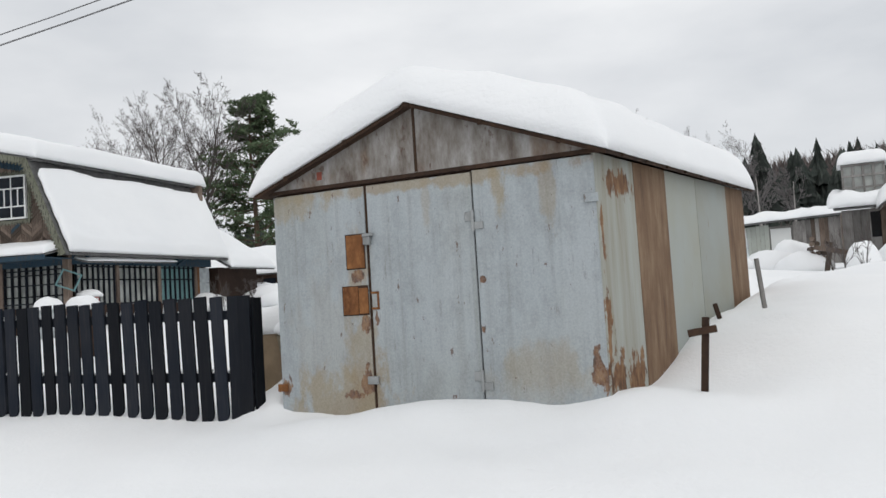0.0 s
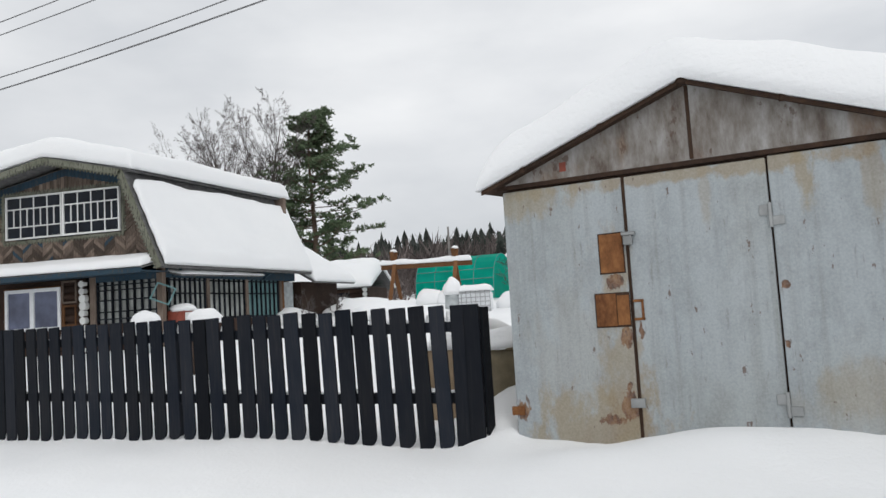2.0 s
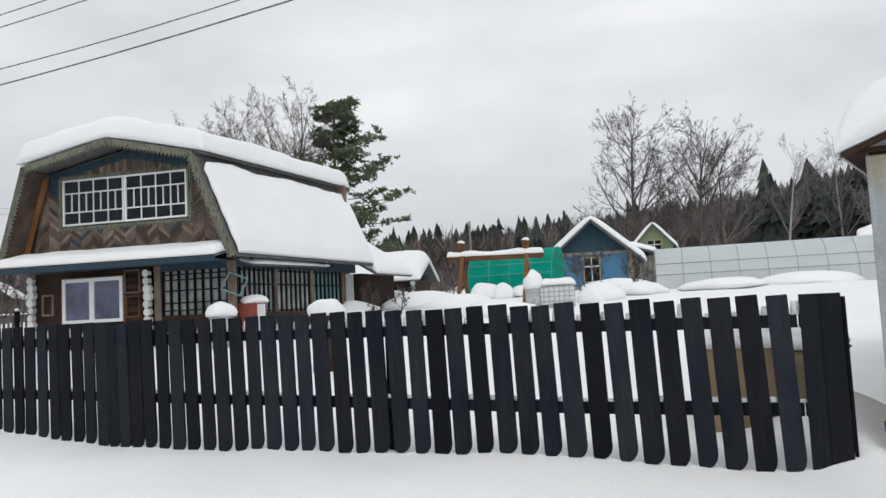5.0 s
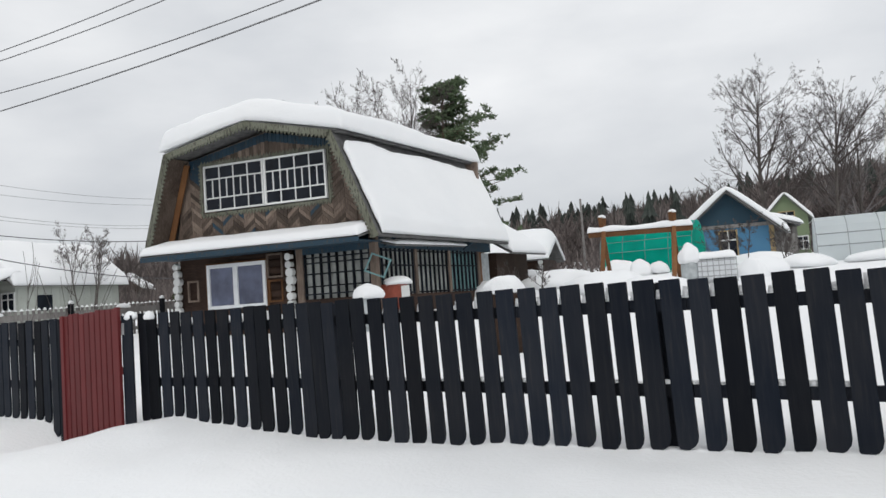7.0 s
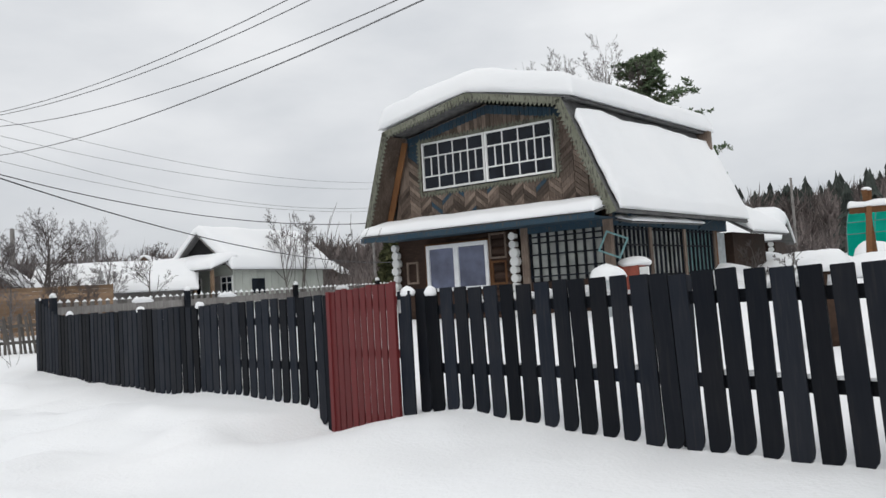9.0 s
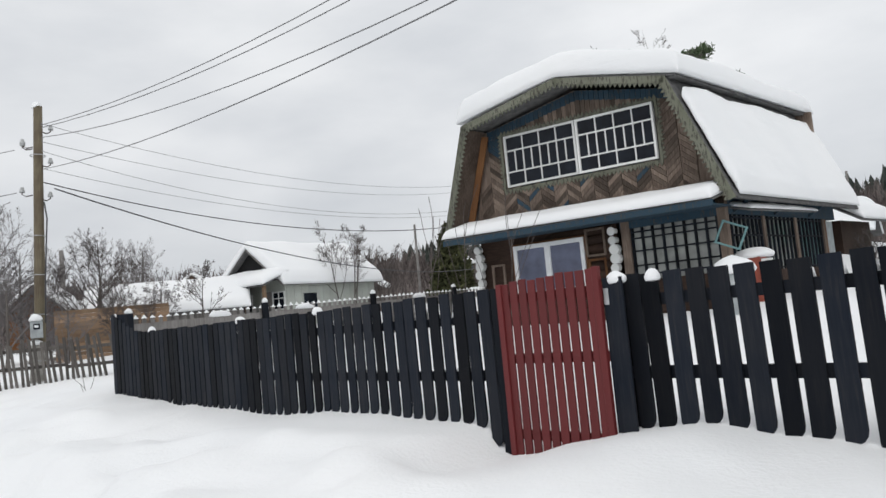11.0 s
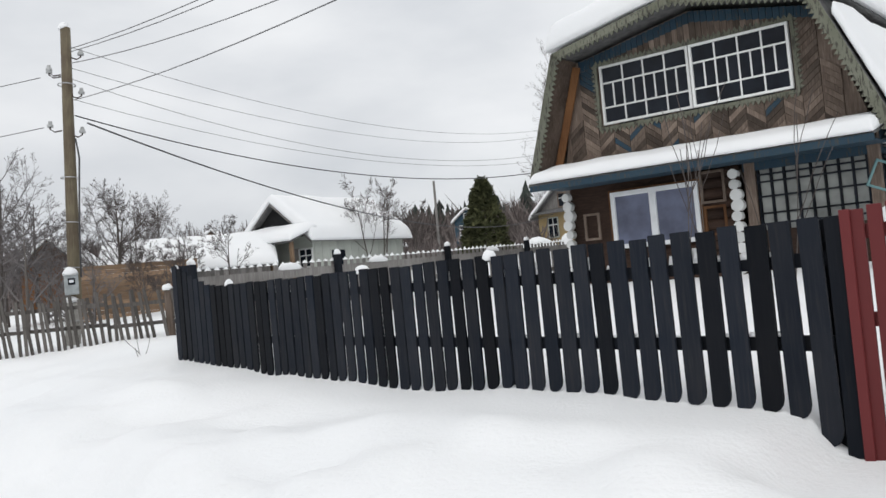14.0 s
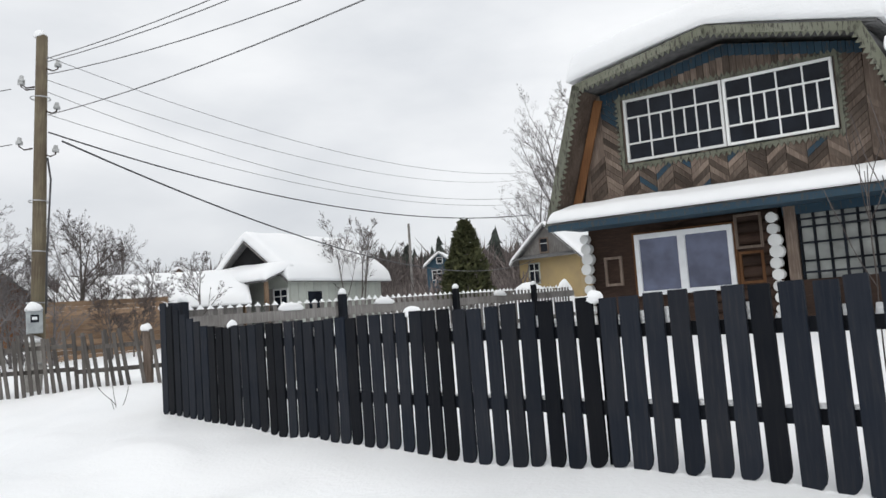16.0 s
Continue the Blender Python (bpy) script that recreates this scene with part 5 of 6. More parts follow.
def pine():
    x, y = -15.2, 63.0
    g = ground(x, y)
    H = 19.3 - g
    rng = random.Random(8)
    root = thing("pine_tree", pose(x, y, g), "tall green pine with a ragged open crown", "tree")
    tv, tf, cv, cf, nv, nf = [], [], [], [], [], []
    pts = [Vector((0.25 * math.sin(i * 0.7) * i / 9, 0.1 * i / 9, -0.4 + (H - 0.2) * i / 9)) for i in range(10)]
    tube(tv, tf, pts, [0.30 * (1 - 0.86 * i / 9) for i in range(10)], 7)
    for k in range(86):
        f = 0.10 + 0.89 * ((k + 0.5) / 86) ** 0.85
        h = f * (H - 0.5)
        a = rng.uniform(0, 6.283)
        reach = (2.0 + 4.2 * math.sin(math.pi * min(1.0, 0.18 + 0.82 * f)) ** 0.8) * rng.uniform(0.5, 1.0) * (1.0 if math.cos(a) > 0.2 else 0.8) * (1.0 if f < 0.8 else 0.75)
        limb = [pts[0].lerp(pts[-1], min(1, h / (H - 0.4)))]
        d = Vector((math.cos(a), math.sin(a), rng.uniform(-0.12, 0.12) + 0.35 * smooth(0.6, 1.0, f)))
        for i in range(6):
            d = (d + Vector((rng.uniform(-0.2, 0.2), rng.uniform(-0.2, 0.2), rng.uniform(-0.06, 0.14)))).normalized()
            limb.append(limb[-1] + d * reach / 6)
        tube(cv, cf, limb, [0.06 * (1 - 0.8 * i / 6) * (1.25 - f) + 0.012 for i in range(7)], 4)
        for i in range(2, 7):
            side = Vector((-d.y, d.x, 0))
            for _ in range(2 if i < 4 else 4):
                w = rng.gauss(0, 0.50)
                q = limb[i] + side * w + Vector((rng.gauss(0, 0.16), rng.gauss(0, 0.16), rng.gauss(0.10, 0.10)))
                tube(cv, cf, [limb[i], limb[i].lerp(q, 0.9)], [0.014, 0.008], 3)
                for _ in range(3):
                    tuft(nv, nf, q + Vector((rng.gauss(0, 0.20), rng.gauss(0, 0.20), rng.gauss(0, 0.09))), rng.uniform(0.20, 0.34), rng, 9)
    child("trunk", mesh_of("trunk", tv, tf, PINEBARK, True), root)
    child("limb", mesh_of("limb", cv, cf, PINEBARK, True), root)
    child("crown", mesh_of("crown", nv, nf, NEEDLES), root)


pine()


def thuja(x, y, h, r, seed):
    rng = random.Random(seed)
    root = thing("conifer", pose(x, y, ground(x, y)), "dense olive-green garden conifer", "tree")
    v, f = [], []
    tube(v, f, [(0, 0, -0.3), (0, 0, h * 0.9)], [0.12, 0.03], 6)
    child("trunk", mesh_of("trunk", v, f, BARK), root)
    nv, nf = [], []
    for _ in range(900):
        k = rng.random() ** 0.8
        rr = r * (1 - k) ** 0.65 * rng.uniform(0.72, 1.05) * (1 + 0.12 * math.sin(k * 17))
        a = rng.uniform(0, 6.283)
        tuft(nv, nf, Vector((rr * math.cos(a), rr * math.sin(a), 0.15 + k * h * 0.95)), rng.uniform(0.2, 0.38), rng, 6)
    child("crown", mesh_of("crown", nv, nf, THUJA), root)


thuja(-27.1, 44.6, 4.5, 1.45, 3)
thuja(-28.2, 46.0, 2.8, 1.0, 4)


def spruce_lists(v, f, x, y, z, h, rng):
    r0 = h * rng.uniform(0.16, 0.27)
    layers = 12
    for i in range(layers):
        k = i / layers
        zz = z + h * (0.06 + 0.90 * k)
        r = (r0 * (1 - k) ** 0.8 + 0.10) * rng.uniform(0.62, 1.25)
        n = 7
        top = len(v)
        v.append((x + rng.uniform(-0.1, 0.1), y, min(z + h * rng.uniform(0.94, 1.0), zz + h * 0.17)))
        a0 = rng.uniform(0, 6.283)
        for j in range(2 * n):
            a = a0 + math.pi * j / n
            q = r * (rng.uniform(0.85, 1.3) if j % 2 == 0 else rng.uniform(0.4, 0.62))
            v.append((x + q * math.cos(a), y + q * math.sin(a), zz - (0.035 * h if j % 2 == 0 else -0.01 * h) * rng.uniform(0.4, 1.4)))
        for j in range(2 * n):
            f.append((top, top + 1 + j, top + 1 + (j + 1) % (2 * n)))


def brush_lists(v, f, x, y, z, h, rng, n=34):
    for _ in range(n):
        b = Vector((x + rng.gauss(0, 0.4), y + rng.gauss(0, 0.4), z + h * rng.uniform(0.0, 0.55)))
        e = b + Vector((rng.gauss(0, 0.16) * h, rng.gauss(0, 0.16) * h, h * rng.uniform(0.25, 0.48)))
        w = Vector((rng.uniform(-1, 1), rng.uniform(-1, 1), 0)).normalized() * rng.uniform(0.06, 0.2) * (h / 6)
        k = len(v)
        v.extend([tuple(b - w), tuple(b + w), tuple(e)])
        f.append((k, k + 1, k + 2))


def woods():
    rng = random.Random(77)
    sv, sf, bv, bf = [], [], [], []
    for _ in range(3800):
        az = radians(rng.uniform(-62, 62))
        d = rng.uniform(100, 235)
        x, y = -8 + d * math.sin(az), 5 + d * math.cos(az)
        brush_lists(bv, bf, x, y, ground(x, y) - 0.3, rng.uniform(6.0, 10.0), rng, 30)
    for _ in range(520):
        az = radians(rng.uniform(-28, 8) if rng.random() < 0.7 else rng.uniform(8, 60))
        d = rng.uniform(120, 205)
        x, y = -8 + d * math.sin(az), 5 + d * math.cos(az)
        spruce_lists(sv, sf, x, y, ground(x, y) - 0.3, rng.choice((5.0, 6.0, 7.0, 8.0, 9.0, 10.5)) * rng.uniform(0.85, 1.1), rng)
    for _ in range(130):
        az = radians(rng.uniform(17, 46))
        d = rng.uniform(76, 100)
        x, y = d * math.sin(az), d * math.cos(az)
        spruce_lists(sv, sf, x, y, ground(x, y) - 0.3, rng.choice((5.5, 7.0, 8.5, 10.0, 11.5)) * rng.uniform(0.9, 1.1), rng)
    for x, y, h in ((29.7, 52.1, 8.0), (31.3, 51.4, 8.6), (-27.0, 108, 10.0), (2.6, 92, 9.0), (0.6, 94, 8.0), (-34.5, 84, 7.0), (6.0, 96, 8.5)):
        spruce_lists(sv, sf, x, y, ground(x, y) - 0.3, h, rng)
    # low brush behind the gardens
    for _ in range(420):
        az = radians(rng.uniform(-60, 50))
        d = rng.uniform(66, 105)
        x, y = -8 + d * math.sin(az), 5 + d * math.cos(az)
        brush_lists(bv, bf, x, y, ground(x, y) - 0.2, rng.uniform(2.0, 5.0), rng, 26)
    for _ in range(70):
        x, y = rng.uniform(-40, -25), rng.uniform(45, 66)
        brush_lists(bv, bf, x, y, ground(x, y) - 0.2, rng.uniform(1.8, 3.6), rng, 26)
    tagged(new("far_spruces", mesh_of("far_spruces", sv, sf, SPRUCE)), "dark spruces along the edge of a distant wood", "trees", kind="stuff")
    tagged(new("far_woods", mesh_of("far_woods", bv, bf, BROWNCROWN)), "brown leafless woods covering the far slope", "trees", kind="stuff")


woods()


# ---- power pole and wires ----
def power_pole():
    x, y = -25.10, 16.78
    g = ground(x, y)
    root = thing("power_pole", pose(x, y, 0, -1.43, 2.7, 52), "weathered wooden power pole on a concrete stub", "pole")
    rod("shaft", [(0.10, 0.0, 1.2), (0.07, 0, 3.5), (0.04, 0, 5.5), (0.02, 0, 7.28)], [0.125, 0.118, 0.107, 0.098], wood("pole_wood", (0.055, 0.042, 0.032), (0.11, 0.085, 0.062), (0.19, 0.172, 0.11)), root, 12)
    part("stub", box(bmesh.new(), -0.14, 0.14, -0.30, -0.10, g - 0.6, 1.72, 0.02, pose(0, 0, 0, 0, 2, 0)), CONCRETE, root, "weathered concrete stub")
    for z in (1.35, 1.6, 2.4, 3.3, 4.2, 6.1):
        rod("wire_band", [(0.09 - 0.011 * z + 0.165 * math.cos(a), -0.08 * (z < 2) + 0.165 * math.sin(a) * (1.6 if z < 2 else 1), z) for a in [i * 0.524 for i in range(13)]], 0.012, GALV, root, 4)
    for sx, z in ((1, 6.72), (-1, 6.30), (1, 5.92), (-1, 5.20), (1, 5.12), (-1, 6.34)):
        px = sx * 0.13
        rod("hook", [(px * 0.6, -0.05, z - 0.05), (px + sx * 0.08, -0.06, z - 0.09), (px + sx * 0.16, -0.06, z - 0.04), (px + sx * 0.16, -0.06, z + 0.02)], 0.014, RUST_DARK, root, 5)
        rod("insulator", [(px + sx * 0.16, -0.06, z), (px + sx * 0.16, -0.06, z + 0.05), (px + sx * 0.16, -0.06, z + 0.055), (px + sx * 0.16, -0.06, z + 0.12)], [0.06, 0.06, 0.045, 0.035], PORCELAIN, root, 10)
    rod("drop_cable", [(0.16, -0.06, 5.0), (0.22, -0.12, 4.6), (0.19, -0.17, 3.2), (0.20, -0.18, 2.2)], 0.018, CABLE, root, 5)
    m = thing("meter_box", pose(-25.0, 16.83, 1.86, 0, 0, 52) @ Matrix.Diagonal((0.72, 0.9, 0.86, 1)), "grey electric meter box strapped to the pole", "meter box")
    part("case", boxed(-0.15, 0.20, -0.34, -0.14, 0.0, 0.46, 0.012), GREYBOX, m)
    part("window", boxed(-0.06, 0.12, -0.352, -0.341, 0.22, 0.37, 0.004), GLASS, m)
    part("dial", boxed(-0.03, 0.08, -0.357, -0.353, 0.27, 0.33, 0.001), WHITEPLASTIC, m)
    part("lip", boxed(-0.165, 0.215, -0.36, -0.14, 0.462, 0.48, 0.004), GREYBOX, m)
    snow_lump("snow_clump", pose(-24.80, 16.68, 2.27, 0, 0, 52), 0.14, 0.12, 0.13, "snow cap on the meter box", 4)
    snow_lump("snow_clump", pose(-24.90, 16.75, 1.73, 0, 0, 52), 0.15, 0.12, 0.10, "snow cap on the concrete stub", 5)
    snow_lump("snow_clump", pose(-25.05, 17.17, 7.27), 0.11, 0.11, 0.12, "snow cap on the pole top", 6)


power_pole()


def wire_span(name, a, b, sag, r, mat, label):
    a, b = Vector(a), Vector(b)
    n = 28
    pts = [a.lerp(b, i / n) - Vector((0, 0, 4 * sag * (i / n) * (1 - i / n))) for i in range(n + 1)]
    v, f = [], []
    tube(v, f, pts, [r] * (n + 1), 5)
    tagged(new(name, mesh_of(name, v, f, mat, True)), label, "cable")


def slung(name, az, z0, slope, bend, length, r, mat, label):
    """A wire hanging from the pole along a heading, in a parabola."""
    c, d = math.cos(radians(az)), math.sin(radians(az))
    pts = [(-24.72 + c * u, 17.0 + d * u, z0 + slope * u + bend * u * u) for u in [length * i / 30 for i in range(31)]]
    v, f = [], []
    tube(v, f, pts, [r] * 31, 5)
    tagged(new(name, mesh_of(name, v, f, mat, True)), label, "cable")


for az, z0, slope, bend in ((-15, 6.74, -0.115, 0.00747), (-15, 6.68, -0.125, 0.00747), (-18, 6.45, -0.176, 0.00699), (-23, 5.71, -0.148, 0.00454)):
    slung("power_line", az, z0, slope, bend, 34, 0.009, WIRE, "thin overhead power line running along the street")
for az, z0, slope, bend, n in ((79, 6.78, -0.137, 0.00778, 19.5), (83, 6.35, -0.094, 0.00625, 22), (70, 6.13, -0.255, 0.01348, 15), (75, 5.72, -0.164, 0.00875, 17)):
    slung("power_line", az, z0, slope, bend, n, 0.006, WIRE, "thin overhead power line crossing behind the house")
slung("service_cable", 69, 5.40, -0.227, 0.01226, 14.6, 0.014, CABLE, "black service cable slung from the pole")
wire_span("service_cable", (-24.62, 17.2, 5.26), (-25.0, 50.2, 4.6), 1.35, 0.018, CABLE, "black service cable slung from the pole")
for dx, z0 in ((-14, 7.6), (-10, 6.6)):
    wire_span("power_line", (-24.95 + dx * 0.0 - 0.3, 16.7, z0 - 1.4), (-52, 10.5, z0 - 0.6), 0.6, 0.009, WIRE, "thin overhead power line running along the street")


def far_pole(x, y, top):
    root = thing("utility_pole", pose(x, y, ground(x, y)), "thin grey utility pole far behind the gardens", "pole")
    rod("shaft", [(0, 0, -0.5), (0, 0, top - ground(x, y))], [0.13, 0.10], GREYWOOD, root, 8)


far_pole(-38.8, 63.6, 9.4)
far_pole(-5.0, 80.0, 10.6)
far_pole(-40.6, 30.2, 6.2)


# ---- fences beyond the corner ----
def grey_side_fence():
    a, b = Vector((-20.42, 15.12, 0)), Vector((-17.9, 27.4, 0))
    d = (b - a).normalized()
    yaw = math.degrees(math.atan2(d.y, d.x))
    L = (b - a).length
    root = thing("picket_fence", pose(a.x, a.y, 0, 0, 0, yaw), "weathered grey picket fence with snow along its top", "fence")
    rng = random.Random(9)
    me = slat_mesh("picket", 0.078, 1.3, 0.02, 0.02, GREYWOOD)
    n = int(L / 0.172)

    def top(t):
        return 1.98 + 0.26 * t / L

    for i in range(n):
        t = 0.08 + i * 0.172
        g = ground(*(a + d * t).xy) - 0.1
        child("picket", me, root, pose(t, 0.03, g, 0, 0, rng.uniform(-2, 2)) @ Matrix.Diagonal((1, 1, (top(t) + rng.uniform(-0.02, 0.02) - g) / 1.3, 1)))
    for zo in (-0.17, -0.72):
        bm = bmesh.new()
        slab(bm, (0, -0.01, top(0) + zo), (L, -0.01, top(L) + zo), (0, 0, 1), 0.15 if zo > -0.5 else 0.10, (0, 1, 0), 0.035)
        part("rail", bm, GREYWOOD, root)
    for t in (0.05, 3.2, 6.65, 10.1):
        g = ground(*(a + d * t).xy) - 0.3
        part("post", boxed(t - 0.06, t + 0.06, -0.14, -0.03, g, top(t) + 0.10, 0.008), BLACKWOOD, root, "black stained post")
        q = a + d * t + Vector((d.y, -d.x, 0)) * 0.085
        snow_lump("snow_clump", pose(q.x, q.y, top(t) + 0.12, 0, 0, yaw), 0.07, 0.065, 0.075, "cap of snow on a dark fence post", int(t * 9), "caps on the grey fence")
    v, f = [], []
    for i in range(n):
        t = 0.08 + i * 0.172
        for (x0, x1, h) in ((t - 0.036, t + 0.036, rng.uniform(0.02, 0.06)),):
            p = a + d * t
            k = len(v)
            nrm = Vector((-d.y, d.x, 0))
            z = top(t) - 0.005
            for sx, sy, hh in ((-1, -1, 0), (1, -1, 0), (1, 1, 0), (-1, 1, 0)):
                v.append(tuple(p + d * sx * 0.045 + nrm * (0.03 + sy * 0.03) + Vector((0, 0, z))))
            v.append(tuple(p + nrm * 0.03 + Vector((0, 0, z + h + 0.02))))
            f += [(k, k + 1, k + 4), (k + 1, k + 2, k + 4), (k + 2, k + 3, k + 4), (k + 3, k, k + 4), (k + 3, k + 2, k + 1, k)]
    tagged(new("picket_snow", mesh_of("picket_snow", v, f, SNOW)), "small cones of snow on picket tips", "snow", kind="stuff")
    for t in (2.1, 4.4, 8.6):
        q = a + d * t
        snow_lump("snow_clump", pose(q.x, q.y, top(t) - 0.08, 0, 0, yaw), 0.28, 0.06, 0.10, "snow lying on a fence rail", int(t * 5), "caps on the grey fence")


grey_side_fence()


def old_picket_fence():
    a, b = Vector((-21.2, 17.9, 0)), Vector((-31.5, 12.6, 0))
    d = (b - a).normalized()
    yaw = math.degrees(math.atan2(d.y, d.x))
    L = (b - a).length
    root = thing("picket_fence", pose(a.x, a.y, 0, 0, 0, yaw), "leaning unpainted picket fence half sunk in snow", "fence")
    rng = random.Random(19)
    me = slat_mesh("picket", 0.06, 1.2, 0.018, 0.015, OLDWOOD)
    t = 0.1
    while t < L:
        g = ground(*(a + d * t).xy) - 0.15
        if t > 0.0:
            child("picket", me, root, pose(t, 0.03, g, rng.uniform(-3, 3), 6 + rng.uniform(-4, 4), 0) @ Matrix.Diagonal((1, 1, (1.83 - 0.005 * t + rng.uniform(-0.07, 0.07) - g) / 1.2, 1)))
        t += 0.118 if t > 1.8 else 0.24
    for zo in (1.23, 1.61):
        bm = bmesh.new()
        for i in range(4):
            slab(bm, (L * i / 4, -0.01, zo + rng.uniform(-0.03, 0.03)), (L * (i + 1) / 4, -0.01, zo - 0.03 + rng.uniform(-0.03, 0.03)), (0, 0, 1), 0.07, (0, 1, 0), 0.035)
        part("rail", bm, OLDWOOD, root)
    for t in (1.75, 5.2, 8.8):
        g = ground(*(a + d * t).xy) - 0.3
        part("post", boxed(t - 0.07, t + 0.07, -0.10, 0.02, g, 1.78, 0.02), BROWNWOOD, root)
        q = a + d * t
        snow_lump("snow_clump", pose(q.x, q.y, 1.80), 0.09, 0.09, 0.10, "cap of snow on an old post", int(t * 3), "caps on the old fence")


old_picket_fence()


def plank_wall():
    a, b = Vector((-34.0, 24.42, 0)), Vector((-31.3, 27.3, 0))
    d = (b - a).normalized()
    L = (b - a).length
    root = thing("plank_fence", pose(a.x, a.y, 0, 0, 0, math.degrees(math.atan2(d.y, d.x))), "tall fence of horizontal tan planks", "fence")
    for i in range(13):
        z = 1.0 + i * 0.152
        for k in range(2):
            part("plank", boxed(k * L / 2, (k + 1) * L / 2 - 0.01, -0.012 - 0.006 * ((i + k) % 2), 0.012, z, z + 0.146, 0.004), PINEWOOD, root)
    for t in (0.02, L / 2, L - 0.1):
        part("post", boxed(t, t + 0.1, 0.013, 0.11, 0.7, 2.98, 0.006), PINEWOOD, root)


plank_wall()


# ---- neighbouring buildings ----
def gable_house(name, m, w, depth, eave, ridge, base, wall, label, roof_over=0.35, snow=0.3, gable=None, trim=None, category="house", seed=0):
    """A small house: gable front at y = 0, ridge running back."""
    root = thing(name, m, label, category)
    part("wall", boxed(-w / 2, w / 2, 0, depth, base, eave), wall, root)
    part("gable", prism(bmesh.new(), [(-w / 2, eave), (w / 2, eave), (0, ridge - 0.05)], 0.0, 0.12), gable or wall, root)
    part("back_gable", prism(bmesh.new(), [(-w / 2, eave), (w / 2, eave), (0, ridge - 0.05)], depth - 0.12, depth), gable or wall, root)
    k = (ridge - eave) / (w / 2)
    e = w / 2 + roof_over
    for s in (-1, 1):
        part("roof", sheet(bmesh.new(), [(0, -roof_over, ridge), (s * e, -roof_over, ridge - k * e), (s * e, depth + roof_over, ridge - k * e), (0, depth + roof_over, ridge)], 0.07), SHINGLE, root)
        part("bargeboard", slab(bmesh.new(), (0, -roof_over - 0.02, ridge - 0.09), (s * e, -roof_over - 0.02, ridge - k * e - 0.09), (k * -s, 0, 1), 0.15, (0, 1, 0), 0.03), trim or wall, root)

    def basef(u, v):
        x = (u * 2 - 1) * (e + 0.05)
        return m @ Vector((x, -roof_over - 0.05 + v * (depth + 2 * roof_over + 0.1), ridge + 0.02 - k * abs(x)))

    def load(u, v):
        x = abs((u * 2 - 1) * (e + 0.05))
        return snow + 0.1 - k * (math.sqrt(x * x + 0.05) - x)

    if snow:
        snow_over("snow_load", basef, 24, 22, 2 * e, depth + 2 * roof_over, load, 0.2, "smooth deep snow on a gable roof", seed, 0.05)
    return root


def small_window(root, x, z, w, h, mat, y=-0.02, cols=2, label="window with painted frame"):
    win = part("window", boxed(x - w / 2, x + w / 2, y, y + 0.012, z, z + h), GLASS, root, label)
    bm = bmesh.new()
    b = 0.07
    for a, c, d, e in ((x - w / 2 - b, x - w / 2, z - b, z + h + b), (x + w / 2, x + w / 2 + b, z - b, z + h + b), (x - w / 2, x + w / 2, z - b, z), (x - w / 2, x + w / 2, z + h, z + h + b)):
        box(bm, a, c, y - 0.05, y + 0.018, d, e, 0.006)
    part("frame", bm, mat, win)
    for i in range(1, cols):
        xx = x - w / 2 + w * i / cols
        part("bar", boxed(xx - 0.025, xx + 0.025, y - 0.03, y - 0.002, z, z + h), WHITEPAINT, win)
    part("bar", boxed(x - w / 2, x + w / 2, y - 0.028, y - 0.001, z + h * 0.62, z + h * 0.68), WHITEPAINT, win)


# blue cottage
bm_ = pose(1.40, 41.0, 0, 0, 0, -4)
blue = gable_house("cottage", bm_, 3.95, 5.5, 4.10, 5.80, 1.9, BRIGHTBLUE, "small blue wooden cottage with snow on its gable roof", 0.55, 0.26, DARKBLUE, GREYWOOD, seed=31)
part("band", boxed(-1.95, 1.95, -0.06, -0.005, 4.05, 4.22, 0.01), GREYWOOD, blue)
small_window(blue, -0.05, 2.75, 0.72, 1.15, OCHRE, -0.03, 2, "window with ochre frame")
for x in (-1.88, 1.88):
    part("corner_board", boxed(x - 0.11, x + 0.11, -0.04, -0.004, 1.9, 4.05, 0.006), OCHRE, blue)
part("porch", boxed(2.0, 3.05, 0.4, 5.0, 1.9, 3.9), GREYWOOD, blue, "grey boarded porch")
for i in range(9):
    part("porch_board", boxed(2.0 + i * 0.116, 2.108 + i * 0.116, 0.37, 0.397, 1.9, 3.88 - 0.04 * i), GREYWOOD, blue)
part("porch_roof", sheet(bmesh.new(), [(1.9, 0.1, 4.42), (3.2, 0.1, 3.98), (3.2, 5.3, 3.98), (1.9, 5.3, 4.42)], 0.05), SHINGLE, blue)
snow_over("snow_load", lambda u, v: bm_ @ Vector((1.8 + 1.5 * u, 0.05 + 5.2 * v, 4.48 - 0.47 * u)), 12, 16, 1.5, 5.2, 0.24, 0.35, "deep snow on the porch roof", 33)
part("sill_board", boxed(-1.6, 1.6, -0.05, -0.008, 2.42, 2.5, 0.004), OCHRE, blue)

green = gable_house("summer_house", pose(8.4, 58.5, 0, 0, 0, -12), 2.7, 5.0, 5.7, 7.2, 2.6, GREENPAINT, "green boarded summer house with a steep snowy roof", 0.3, 0.22, GREENPAINT, GREENPAINT, seed=35)
small_window(green, 0.05, 5.15, 0.9, 0.8, OCHRE, -0.03, 2, "attic window with pale frame")
small_window(green, 0.9, 3.4, 0.6, 0.8, WHITEPAINT, -0.03, 2)

